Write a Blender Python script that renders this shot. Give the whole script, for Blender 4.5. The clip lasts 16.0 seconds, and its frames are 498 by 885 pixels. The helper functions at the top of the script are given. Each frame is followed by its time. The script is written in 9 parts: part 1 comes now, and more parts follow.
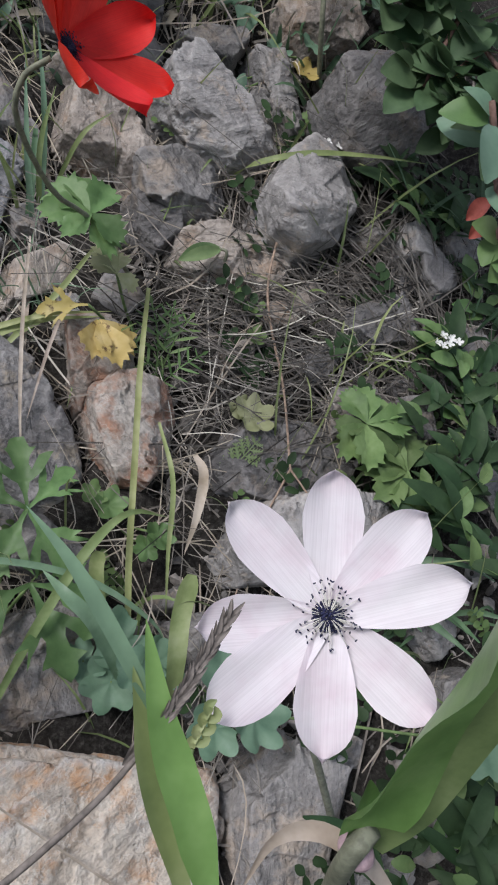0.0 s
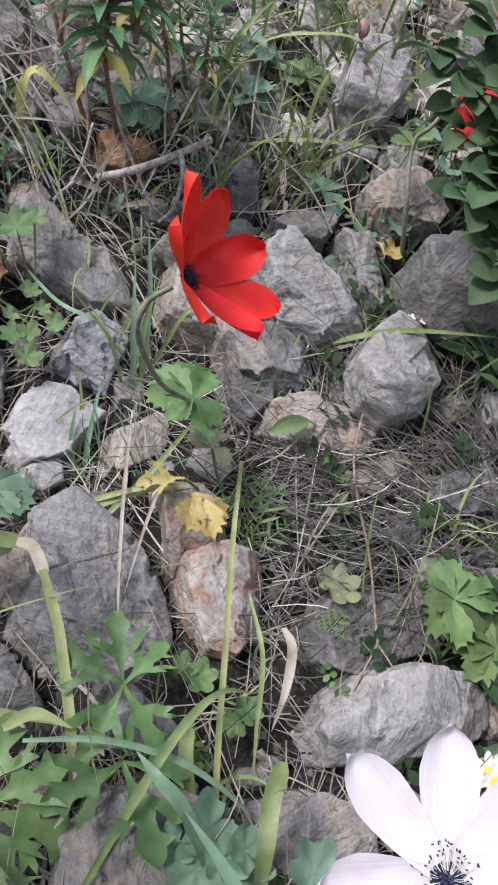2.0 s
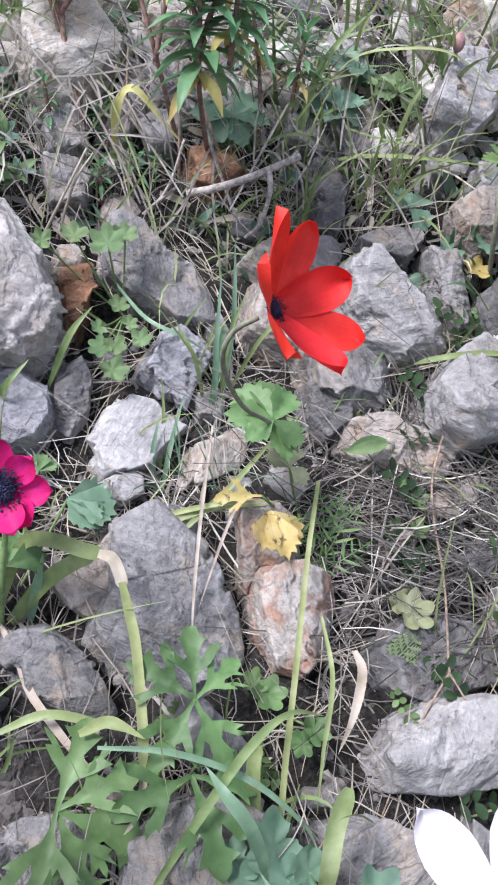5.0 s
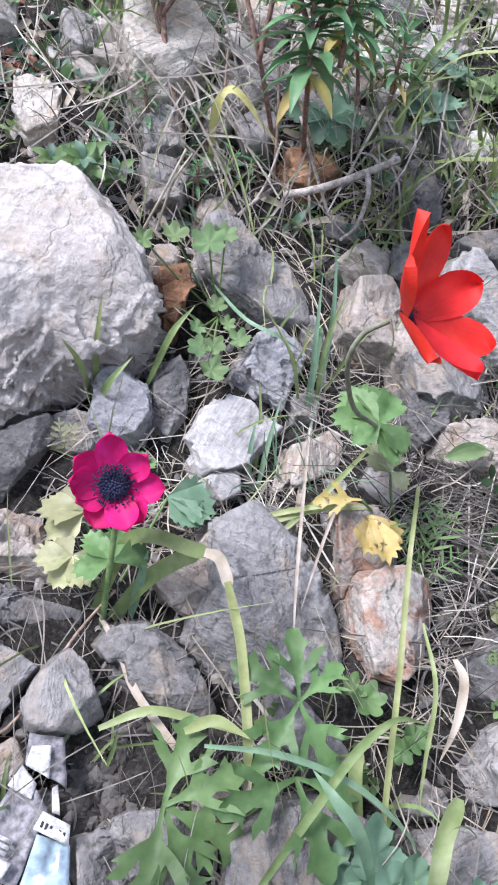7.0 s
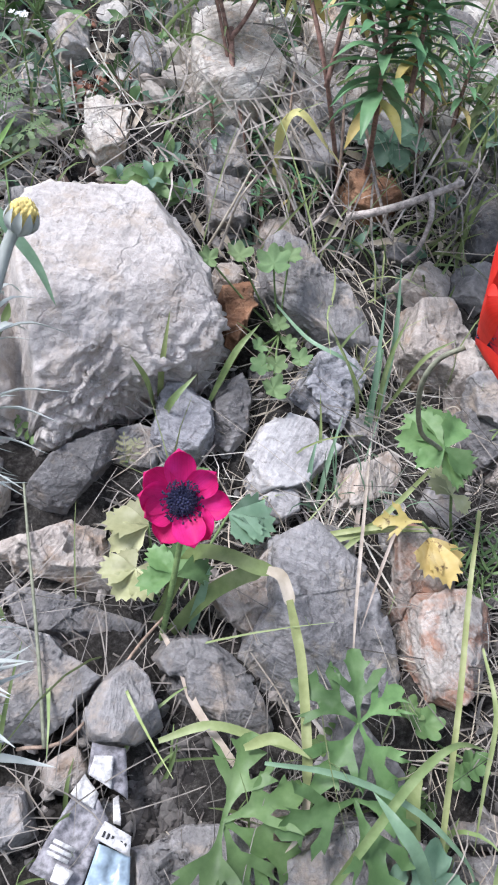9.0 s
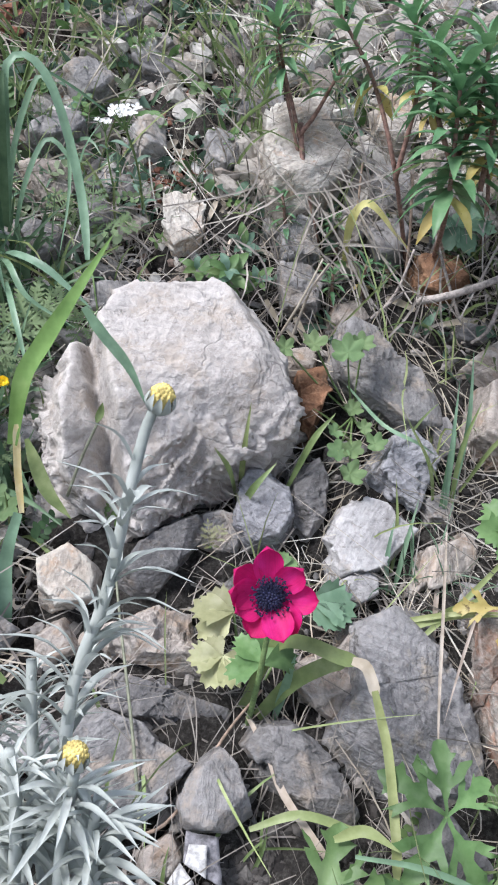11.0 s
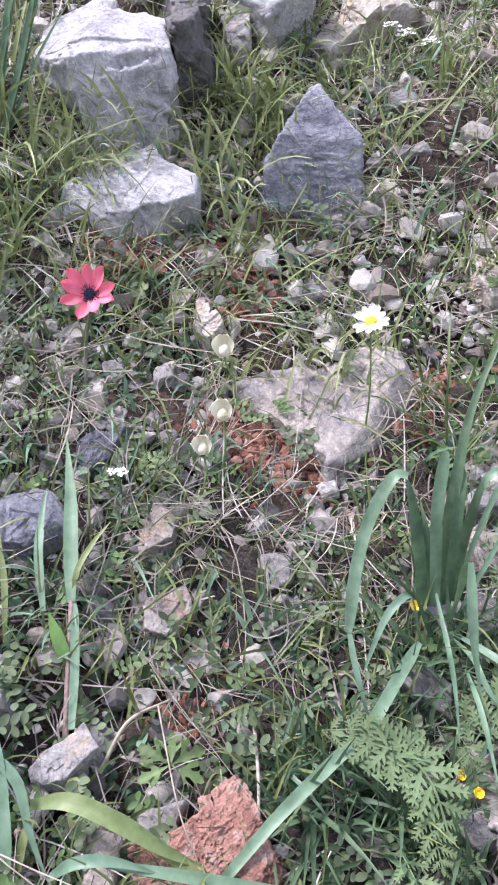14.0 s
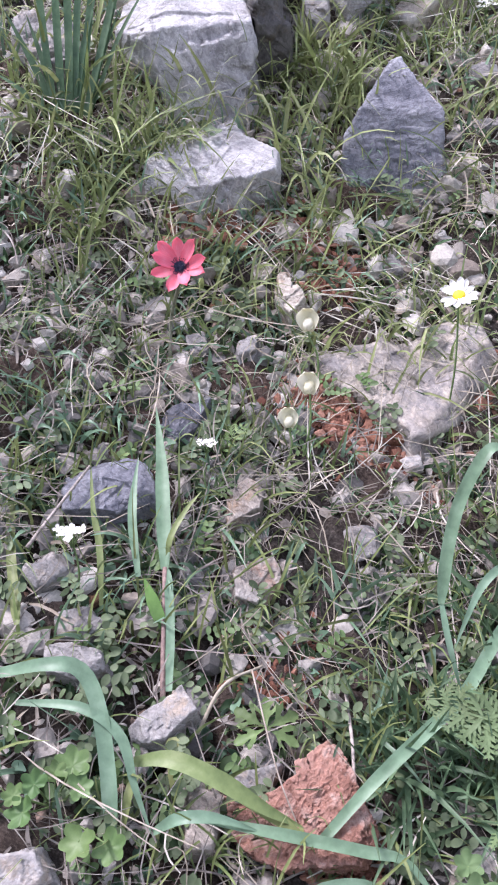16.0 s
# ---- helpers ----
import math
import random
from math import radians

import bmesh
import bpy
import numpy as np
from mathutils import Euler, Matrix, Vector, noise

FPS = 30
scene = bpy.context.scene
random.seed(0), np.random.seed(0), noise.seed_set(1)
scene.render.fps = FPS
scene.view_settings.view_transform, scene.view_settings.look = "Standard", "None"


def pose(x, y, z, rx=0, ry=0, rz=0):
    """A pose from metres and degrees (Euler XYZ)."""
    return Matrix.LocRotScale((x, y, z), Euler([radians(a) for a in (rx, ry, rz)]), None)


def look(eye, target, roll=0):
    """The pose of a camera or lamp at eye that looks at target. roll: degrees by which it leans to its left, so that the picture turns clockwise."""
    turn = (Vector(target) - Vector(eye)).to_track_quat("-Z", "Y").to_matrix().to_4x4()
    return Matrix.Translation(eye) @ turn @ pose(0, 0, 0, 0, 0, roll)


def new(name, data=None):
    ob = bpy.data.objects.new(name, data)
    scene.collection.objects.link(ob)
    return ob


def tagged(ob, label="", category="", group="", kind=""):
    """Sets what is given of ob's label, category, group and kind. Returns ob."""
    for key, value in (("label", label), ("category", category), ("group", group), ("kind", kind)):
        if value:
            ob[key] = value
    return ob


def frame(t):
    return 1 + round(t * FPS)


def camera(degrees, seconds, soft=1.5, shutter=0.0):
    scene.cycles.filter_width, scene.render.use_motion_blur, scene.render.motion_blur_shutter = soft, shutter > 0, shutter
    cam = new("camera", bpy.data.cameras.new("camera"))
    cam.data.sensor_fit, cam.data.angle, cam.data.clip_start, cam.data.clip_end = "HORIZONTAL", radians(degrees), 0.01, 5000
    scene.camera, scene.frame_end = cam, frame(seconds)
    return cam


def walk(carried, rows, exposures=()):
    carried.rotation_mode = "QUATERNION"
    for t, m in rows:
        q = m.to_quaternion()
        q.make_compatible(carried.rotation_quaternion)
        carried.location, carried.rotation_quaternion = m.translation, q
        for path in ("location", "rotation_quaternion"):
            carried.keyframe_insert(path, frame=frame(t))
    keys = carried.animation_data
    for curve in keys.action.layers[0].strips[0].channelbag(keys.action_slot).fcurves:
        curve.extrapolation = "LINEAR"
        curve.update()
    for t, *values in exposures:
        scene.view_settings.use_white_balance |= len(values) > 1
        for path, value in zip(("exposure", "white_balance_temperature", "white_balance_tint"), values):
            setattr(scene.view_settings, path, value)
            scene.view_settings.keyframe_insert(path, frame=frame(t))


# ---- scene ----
from mathutils import geometry

# ---- camera ----
cam = camera(35.3, 16.0, soft=2.0)
PATH = [
    (0, (-0.019, 0.024, 0.511), (0.069, 1.622, -0.688), 2.7),
    (0.5, (-0.022, 0.028, 0.513), (0.018, 1.695, -0.591), 1.9),
    (1, (-0.022, 0.03, 0.515), (-0.023, 1.735, -0.53), 1.4),
    (1.5, (-0.032, 0.028, 0.536), (-0.053, 1.76, -0.463), 1.6),
    (2, (-0.035, 0.032, 0.55), (-0.117, 1.779, -0.421), 0.7),
    (2.5, (-0.036, 0.032, 0.551), (-0.143, 1.787, -0.402), 0.4),
    (3, (-0.035, 0.032, 0.563), (-0.161, 1.779, -0.402), 0.6),
    (3.5, (-0.035, 0.033, 0.56), (-0.176, 1.774, -0.415), 0.3),
    (3.7, (-0.037, 0.031, 0.564), (-0.2, 1.766, -0.417), 0.3),
    (5.8, (-0.039, 0.037, 0.566), (-0.326, 1.756, -0.415), -0.4),
    (6, (-0.052, 0.03, 0.572), (-0.314, 1.754, -0.408), 0.6),
    (6.5, (-0.052, 0.03, 0.567), (-0.391, 1.746, -0.402), -0.5),
    (7, (-0.075, 0.029, 0.565), (-0.443, 1.734, -0.414), -0.2),
    (7.5, (-0.082, 0.034, 0.562), (-0.473, 1.734, -0.417), 0.0),
    (8, (-0.09, 0.034, 0.561), (-0.529, 1.724, -0.415), -0.5),
    (8.2, (-0.09, 0.031, 0.559), (-0.542, 1.716, -0.419), -0.1),
    (10.3, (-0.093, 0.02, 0.594), (-0.594, 1.738, -0.298), -1.2),
    (10.5, (-0.09, 0.021, 0.593), (-0.622, 1.722, -0.314), -1.9),
    (11, (-0.107, 0.016, 0.609), (-0.701, 1.718, -0.256), -2.6),
    (11.5, (-0.129, 0.013, 0.631), (-0.763, 1.737, -0.16), -2.4),
    (12, (-0.161, 0.009, 0.665), (-0.904, 1.718, -0.06), -2.3),
    (12.5, (-0.197, 0.0, 0.707), (-1.037, 1.687, 0.036), -2.2),
    (13, (-0.216, -0.011, 0.728), (-1.138, 1.665, 0.145), -2.6),
    (13.4, (-0.239, -0.031, 0.749), (-1.224, 1.626, 0.214), -2.1),
    (13.5, (-0.244, -0.031, 0.754), (-1.255, 1.613, 0.231), -1.7),
    (14, (-0.266, -0.047, 0.786), (-1.394, 1.544, 0.343), -2.1),
    (14.5, (-0.276, -0.06, 0.796), (-1.446, 1.507, 0.375), -2.7),
    (15, (-0.283, -0.064, 0.801), (-1.487, 1.481, 0.395), -2.6),
    (15.5, (-0.287, -0.072, 0.797), (-1.502, 1.463, 0.387), -2.3),
    (16, (-0.298, -0.08, 0.779), (-1.496, 1.448, 0.299), -2.0),
]
EXPOSURES = [(0, 0.6, 6380, 14), (1.5, 0.98, 6350, 15), (3, 1.3, 6200, 17), (7, 1.66, 5980, 18), (11, 1.38, 6170, 14), (12.5, 1.44, 6230, 17), (14, 1.73, 6130, 25), (16, 1.66, 6150, 27)]
walk(cam, [(t, look(eye, target, roll)) for t, eye, target, roll in PATH], EXPOSURES)

# ---- world and light: a bright overcast day ----
world = bpy.data.worlds.new("sky")
scene.world = world
world.use_nodes = True
wt = world.node_tree
sky = wt.nodes.new("ShaderNodeTexSky")
sky.sky_type = "NISHITA"
sky.sun_disc = False
sky.sun_elevation, sky.sun_rotation = radians(58), radians(-35)
pale = wt.nodes.new("ShaderNodeHueSaturation")
pale.inputs["Saturation"].default_value = 0.5
wt.links.new(sky.outputs[0], pale.inputs["Color"])
wt.links.new(pale.outputs[0], wt.nodes["Background"].inputs[0])
wt.nodes["Background"].inputs[1].default_value = 0.112
sun = new("sun", bpy.data.lights.new("sun", "SUN"))
sun.data.energy, sun.data.angle, sun.data.color = 2.15, radians(20), (1.0, 0.98, 0.955)
sun.matrix_basis = look((-0.5, -0.46, 1.3), (0, 0, 0))


# ---- materials ----
def mat(name, rough=0.8, spec=0.3):
    m = bpy.data.materials.new(name)
    m.use_nodes = True
    b = m.node_tree.nodes["Principled BSDF"]
    b.inputs["Roughness"].default_value = rough
    b.inputs["Specular IOR Level"].default_value = spec
    return m, m.node_tree, b


def tex_noise(nt, coord, scale, detail=4.0, rough=0.6):
    n = nt.nodes.new("ShaderNodeTexNoise")
    n.inputs["Scale"].default_value, n.inputs["Detail"].default_value, n.inputs["Roughness"].default_value = scale, detail, rough
    nt.links.new(coord, n.inputs["Vector"])
    return n.outputs["Fac"]


def ramp(nt, fac, stops):
    r = nt.nodes.new("ShaderNodeValToRGB")
    e = r.color_ramp.elements
    while len(e) < len(stops):
        e.new(0.5)
    for el, (p, c) in zip(e, stops):
        el.position, el.color = p, (*c, 1)
    nt.links.new(fac, r.inputs[0])
    return r.outputs[0]


def mix(nt, fac, a, b, blend="MIX"):
    n = nt.nodes.new("ShaderNodeMix")
    n.data_type, n.blend_type = "RGBA", blend
    for v, s in ((fac, 0), (a, 6), (b, 7)):
        if isinstance(v, (int, float)):
            n.inputs[s].default_value = v
        elif isinstance(v, tuple):
            n.inputs[s].default_value = (*v, 1)
        else:
            nt.links.new(v, n.inputs[s])
    return n.outputs[2]


def coords(nt):
    """Object coordinates shifted by a random amount for each object."""
    tc, oi = nt.nodes.new("ShaderNodeTexCoord"), nt.nodes.new("ShaderNodeObjectInfo")
    sc = nt.nodes.new("ShaderNodeVectorMath")
    sc.operation = "MULTIPLY_ADD"
    cb = nt.nodes.new("ShaderNodeCombineXYZ")
    for i in range(3):
        nt.links.new(oi.outputs["Random"], cb.inputs[i])
    nt.links.new(cb.outputs[0], sc.inputs[0])
    sc.inputs[1].default_value = (7.1, 3.7, 5.3)
    nt.links.new(tc.outputs["Object"], sc.inputs[2])
    return sc.outputs[0], oi.outputs["Random"]


def bump(nt, b, height, strength, dist):
    n = nt.nodes.new("ShaderNodeBump")
    n.inputs["Strength"].default_value, n.inputs["Distance"].default_value = strength, dist
    nt.links.new(height, n.inputs["Height"])
    nt.links.new(n.outputs[0], b.inputs["Normal"])


def stone(name, dark, mid, light, stain=None, stain_at=0.58, grain=260.0, strength=0.9, vein=0.0, crack=0.3, edge=0.4, lines=0.75):
    m, nt, b = mat(name, 0.88, 0.25)
    co, rnd = coords(nt)
    big, fine = tex_noise(nt, co, 24, 5, 0.62), tex_noise(nt, co, grain, 4, 0.7)
    c = ramp(nt, big, [(0.3, dark), (0.5, mid), (0.7, light)])
    g = ramp(nt, fine, [(0.3, (0.64, 0.64, 0.64)), (0.55, (1, 1, 1)), (0.75, (1.16, 1.16, 1.14))])
    c = mix(nt, 0.8, c, g, "MULTIPLY")
    if stain:
        s = ramp(nt, tex_noise(nt, co, 38, 6, 0.7), [(stain_at - 0.08, (0, 0, 0)), (stain_at + 0.06, (1, 1, 1))])
        c = mix(nt, s, c, stain)
    # small dark lichen specks and soil in the pits
    sp = ramp(nt, tex_noise(nt, co, 120, 3, 0.8), [(0.64, (1, 1, 1)), (0.72, (0.45, 0.43, 0.4))])
    c = mix(nt, 0.7, c, sp, "MULTIPLY")
    if vein:
        w = nt.nodes.new("ShaderNodeTexWave")
        w.inputs["Scale"].default_value, w.inputs["Distortion"].default_value, w.inputs["Detail"].default_value = 30, 22, 5
        nt.links.new(co, w.inputs["Vector"])
        v = ramp(nt, w.outputs["Fac"], [(0.0, (0.5, 0.5, 0.54)), (0.14, (1, 1, 1))])
        c = mix(nt, vein, c, v, "MULTIPLY")
    # hairline cracks and pale scratches
    ck = ramp(nt, tex_noise(nt, co, 15, 8, 0.5), [(0.487, (1, 1, 1)), (0.497, (0.42, 0.41, 0.4)), (0.503, (0.42, 0.41, 0.4)), (0.513, (1, 1, 1))])
    c = mix(nt, crack, c, ck, "MULTIPLY")
    sc = ramp(nt, tex_noise(nt, co, 47, 6, 0.6), [(0.488, (0, 0, 0)), (0.5, (0.55, 0.55, 0.55)), (0.512, (0, 0, 0))])
    c = mix(nt, sc, c, light)
    # straight striations of the broken bedding
    oi = nt.nodes.new("ShaderNodeObjectInfo").outputs["Random"]
    spin, ang = nt.nodes.new("ShaderNodeVectorRotate"), nt.nodes.new("ShaderNodeMath")
    ang.operation = "MULTIPLY"
    ang.inputs[1].default_value = 19.0
    nt.links.new(oi, ang.inputs[0])
    spin.inputs["Axis"].default_value = (0.35, 0.2, 0.9)
    nt.links.new(co, spin.inputs["Vector"])
    nt.links.new(ang.outputs[0], spin.inputs["Angle"])
    mp = nt.nodes.new("ShaderNodeMapping")
    mp.inputs["Scale"].default_value = (26, 210, 150)
    nt.links.new(spin.outputs[0], mp.inputs[0])
    stria = tex_noise(nt, mp.outputs[0], 1.0, 5, 0.65)
    c = mix(nt, lines, c, ramp(nt, stria, [(0.32, (0.66, 0.65, 0.65)), (0.5, (1, 1, 1)), (0.7, (1.18, 1.17, 1.15))]), "MULTIPLY")
    # freshly chipped, paler edges
    geo = nt.nodes.new("ShaderNodeNewGeometry")
    worn = ramp(nt, geo.outputs["Pointiness"], [(0.515, (0, 0, 0)), (0.575, (edge, edge, edge))])
    c = mix(nt, worn, c, tuple(min(0.72, 1.25 * q) for q in light))
    hv = nt.nodes.new("ShaderNodeHueSaturation")
    nt.links.new(c, hv.inputs["Color"])
    mr = nt.nodes.new("ShaderNodeMapRange")
    mr.inputs["To Min"].default_value, mr.inputs["To Max"].default_value = 0.82, 1.15
    nt.links.new(rnd, mr.inputs["Value"])
    nt.links.new(mr.outputs[0], hv.inputs["Value"])
    nt.links.new(hv.outputs[0], b.inputs["Base Color"])
    add = nt.nodes.new("ShaderNodeMath")
    add.operation = "ADD"
    both = nt.nodes.new("ShaderNodeMath")
    both.operation = "MULTIPLY_ADD"
    nt.links.new(stria, both.inputs[0])
    both.inputs[1].default_value = 0.75 * lines
    nt.links.new(tex_noise(nt, co, 55, 9, 0.65), both.inputs[2])
    nt.links.new(both.outputs[0], add.inputs[0])
    cut = nt.nodes.new("ShaderNodeMath")
    cut.operation = "MULTIPLY"
    nt.links.new(ck, cut.inputs[0])
    cut.inputs[1].default_value = 0.22
    grit = nt.nodes.new("ShaderNodeMath")
    grit.operation = "MULTIPLY_ADD"
    nt.links.new(fine, grit.inputs[0])
    grit.inputs[1].default_value = 0.32
    nt.links.new(cut.outputs[0], grit.inputs[2])
    nt.links.new(grit.outputs[0], add.inputs[1])
    bump(nt, b, add.outputs[0], strength, 0.006)
    return m


STONE = {
    "grey": stone("grey_limestone", (0.145, 0.14, 0.134), (0.236, 0.228, 0.221), (0.322, 0.311, 0.302), (0.34, 0.29, 0.24)),
    "palegrey": stone("pale_grey_limestone", (0.2, 0.194, 0.188), (0.3, 0.29, 0.282), (0.4, 0.386, 0.372), (0.42, 0.35, 0.28), 0.62),
    "dark": stone("dark_grey_limestone", (0.098, 0.096, 0.095), (0.168, 0.162, 0.159), (0.25, 0.24, 0.233), (0.2, 0.17, 0.14), 0.62),
    "slab": stone("slab_limestone", (0.155, 0.151, 0.149), (0.228, 0.222, 0.219), (0.305, 0.298, 0.293), (0.36, 0.31, 0.24), 0.64, vein=0.4),
    "tan": stone("tan_limestone", (0.237, 0.211, 0.188), (0.361, 0.317, 0.277), (0.475, 0.432, 0.386), (0.34, 0.25, 0.18)),
    "cream": stone("cream_limestone", (0.36, 0.315, 0.261), (0.504, 0.45, 0.387), (0.612, 0.576, 0.522), (0.5, 0.35, 0.24), 0.6),
    "creamor": stone("cream_orange_limestone", (0.46, 0.368, 0.285), (0.589, 0.524, 0.442), (0.681, 0.653, 0.598), (0.55, 0.34, 0.2), 0.57),
    "bluegrey": stone("bluish_grey_limestone", (0.2, 0.2, 0.212), (0.292, 0.292, 0.305), (0.385, 0.383, 0.39), (0.36, 0.33, 0.29), 0.66, vein=0.25),
    "plate": stone("pale_flat_limestone", (0.29, 0.28, 0.277), (0.385, 0.375, 0.368), (0.47, 0.458, 0.448), (0.46, 0.4, 0.33), 0.66, strength=0.5, crack=0.2),
    "boulder": stone("white_limestone", (0.335, 0.306, 0.279), (0.45, 0.416, 0.386), (0.53, 0.499, 0.473), (0.4, 0.35, 0.3), 0.58, 200, 0.75, crack=0.15, lines=0.18),
    "stained": stone("rust_stained_limestone", (0.266, 0.227, 0.196), (0.391, 0.352, 0.313), (0.484, 0.454, 0.415), (0.34, 0.2, 0.14), 0.53),
    "bluewhite": stone("bluish_white_limestone", (0.33, 0.325, 0.33), (0.55, 0.54, 0.545), (0.7, 0.69, 0.685), (0.36, 0.35, 0.36), 0.6, vein=0.25),
    "blue": stone("blue_grey_limestone", (0.13, 0.135, 0.16), (0.2, 0.205, 0.235), (0.31, 0.315, 0.34), None, vein=0.4),
    "flatstone": stone("lichened_flat_stone", (0.28, 0.25, 0.225), (0.43, 0.385, 0.335), (0.56, 0.5, 0.43), (0.25, 0.235, 0.23), 0.52),
    "brown": stone("rusty_brown_stone", (0.16, 0.085, 0.05), (0.27, 0.14, 0.08), (0.38, 0.22, 0.13), (0.14, 0.09, 0.06)),
    "redsoil": stone("red_clay", (0.13, 0.05, 0.03), (0.22, 0.09, 0.055), (0.3, 0.14, 0.09), None),
    "brick": stone("porous_orange_clay", (0.2, 0.092, 0.066), (0.35, 0.18, 0.135), (0.47, 0.285, 0.23), (0.56, 0.42, 0.36), 0.6, 170, 1.0),
}


# ---- the slope: its own frame, u along it, v up it, n out of it ----
ORIGIN = Vector((-0.411, 0.554, 0.502))
SN = Vector((0.388, -0.54, 0.747)).normalized()
SU = (Vector((1, 0, 0)) - SN * SN.x).normalized()
SV = SN.cross(SU)
SLOPE = Matrix((SU, SV, SN)).transposed().to_4x4()


def rise(u, v):
    """Height of the hollow ground over the slope's plane; numbers or arrays."""
    a, b = np.clip(u, -0.75, 0.55), np.clip(v, -0.5, 0.55)
    return -0.045 + 0.028 * a + 0.013 * b + 0.291 * a * a + 0.136 * a * b + 0.291 * b * b


def at(u, v, h=0.0):
    return ORIGIN + SU * u + SV * v + SN * (float(rise(u, v)) + h)


def lattice(i, j, k, seed):
    n = (i * 374761393 + j * 668265263 + k * 1274126177 + seed * 974634777) & 0x7FFFFFFF
    n = ((n ^ (n >> 13)) * 1274126177) & 0x7FFFFFFF
    return ((n ^ (n >> 16)) & 0xFFFF) / 32767.5 - 1


def vnoise(p, seed=0):
    """Smooth value noise in -1..1 of an array of points (n, 3)."""
    f = np.floor(p)
    d = p - f
    d = d * d * (3 - 2 * d)
    i, j, k = f.astype(np.int64).T
    out = np.zeros(len(p))
    for a in (0, 1):
        for b in (0, 1):
            for c in (0, 1):
                w = (d[:, 0] if a else 1 - d[:, 0]) * (d[:, 1] if b else 1 - d[:, 1]) * (d[:, 2] if c else 1 - d[:, 2])
                out += w * lattice(i + a, j + b, k + c, seed)
    return out


def fbm(p, seed=0, octaves=4, gain=0.5):
    return sum(gain ** o * vnoise(p * 2.03 ** o, seed + 17 * o) for o in range(octaves))


def link_mesh(name, verts, faces, material, smooth=True, parent=None):
    me = bpy.data.meshes.new(name)
    me.from_pydata(verts if isinstance(verts, list) else verts.tolist(), [], faces if isinstance(faces, list) else faces.tolist())
    me.materials.append(material)
    if smooth:
        me.shade_smooth()
    ob = new(name, me)
    ob.parent = parent
    return ob


# ---- ground: one sheet, hollowed and rough near by, level far off ----
def ground_axis(lo, hi, step):
    far = [0.02 * 1.32 ** i for i in range(1, 34)]
    steps = np.cumsum(far)
    return np.concatenate([(lo - steps)[::-1], np.arange(lo, hi + step / 2, step), hi + steps])


def soil_material():
    m, nt, b = mat("stony_soil", 0.95, 0.15)
    tc = nt.nodes.new("ShaderNodeTexCoord").outputs["Object"]
    fine, mid, big = tex_noise(nt, tc, 320, 5, 0.75), tex_noise(nt, tc, 60, 5, 0.7), tex_noise(nt, tc, 5.5, 4, 0.6)
    grey = ramp(nt, fine, [(0.3, (0.02, 0.018, 0.016)), (0.5, (0.05, 0.046, 0.041)), (0.72, (0.13, 0.12, 0.11))])
    red = ramp(nt, fine, [(0.3, (0.042, 0.029, 0.024)), (0.5, (0.115, 0.08, 0.065)), (0.72, (0.26, 0.195, 0.16))])
    sep = nt.nodes.new("ShaderNodeSeparateXYZ")
    nt.links.new(tc, sep.inputs[0])
    mr = nt.nodes.new("ShaderNodeMapRange")
    mr.inputs["From Min"].default_value, mr.inputs["From Max"].default_value = 0.1, -0.35
    nt.links.new(sep.outputs[0], mr.inputs["Value"])
    mul = nt.nodes.new("ShaderNodeMath")
    mul.operation = "MULTIPLY"
    nt.links.new(mr.outputs[0], mul.inputs[0])
    nt.links.new(ramp(nt, big, [(0.38, (0.1, 0.1, 0.1)), (0.58, (1, 1, 1))]), mul.inputs[1])
    c = mix(nt, mul.outputs[0], grey, red)
    c = mix(nt, 0.6, c, ramp(nt, mid, [(0.35, (0.5, 0.5, 0.5)), (0.65, (1.3, 1.3, 1.3))]), "MULTIPLY")
    nt.links.new(c, b.inputs["Base Color"])
    add = nt.nodes.new("ShaderNodeMath")
    add.operation = "ADD"
    nt.links.new(fine, add.inputs[0])
    nt.links.new(mid, add.inputs[1])
    bump(nt, b, add.outputs[0], 0.9, 0.006)
    return m


SOIL = soil_material()
gu, gv = ground_axis(-1.05, 0.75, 0.0075), ground_axis(-0.62, 0.95, 0.0075)
U, V = np.meshgrid(gu, gv)
pts = np.stack([U.ravel(), V.ravel(), np.zeros(U.size)], 1)
near = np.clip(1.6 - np.maximum(np.abs(U + 0.15), np.abs(V - 0.16)), 0, 1)
hh = rise(U, V) + near * (0.012 * fbm(pts * 18, 3, 3) + 0.006 * fbm(pts * 75, 9, 3)).reshape(U.shape)
eu, ev = np.sign(U) * np.clip(np.abs(U) - 1.4, 0, None), np.sign(V) * np.clip(np.abs(V) - 1.3, 0, None)
hh = hh + 0.42 * eu - 0.784 * ev
pts[:, 2] = hh.ravel()
nu, nv = len(gu), len(gv)
idx = np.arange(nu * nv).reshape(nv, nu)
quads = np.stack([idx[:-1, :-1], idx[:-1, 1:], idx[1:, 1:], idx[1:, :-1]], -1).reshape(-1, 4)
ground = link_mesh("ground", pts, quads, SOIL)
ground.matrix_basis = Matrix.Translation(ORIGIN) @ SLOPE
tagged(ground, "steep stony soil bank, grey-brown to reddish, with dry litter", "ground", kind="structure")


# ---- rocks ----
def ico(level):
    bm = bmesh.new()
    bmesh.ops.create_icosphere(bm, subdivisions=level, radius=1)
    v = np.array([x.co[:] for x in bm.verts])
    f = np.array([[q.index for q in x.verts] for x in bm.faces])
    bm.free()
    return v / np.linalg.norm(v, axis=1)[:, None], f


ICO = {k: ico(k) for k in (1, 2, 3, 4, 5, 6, 7)}


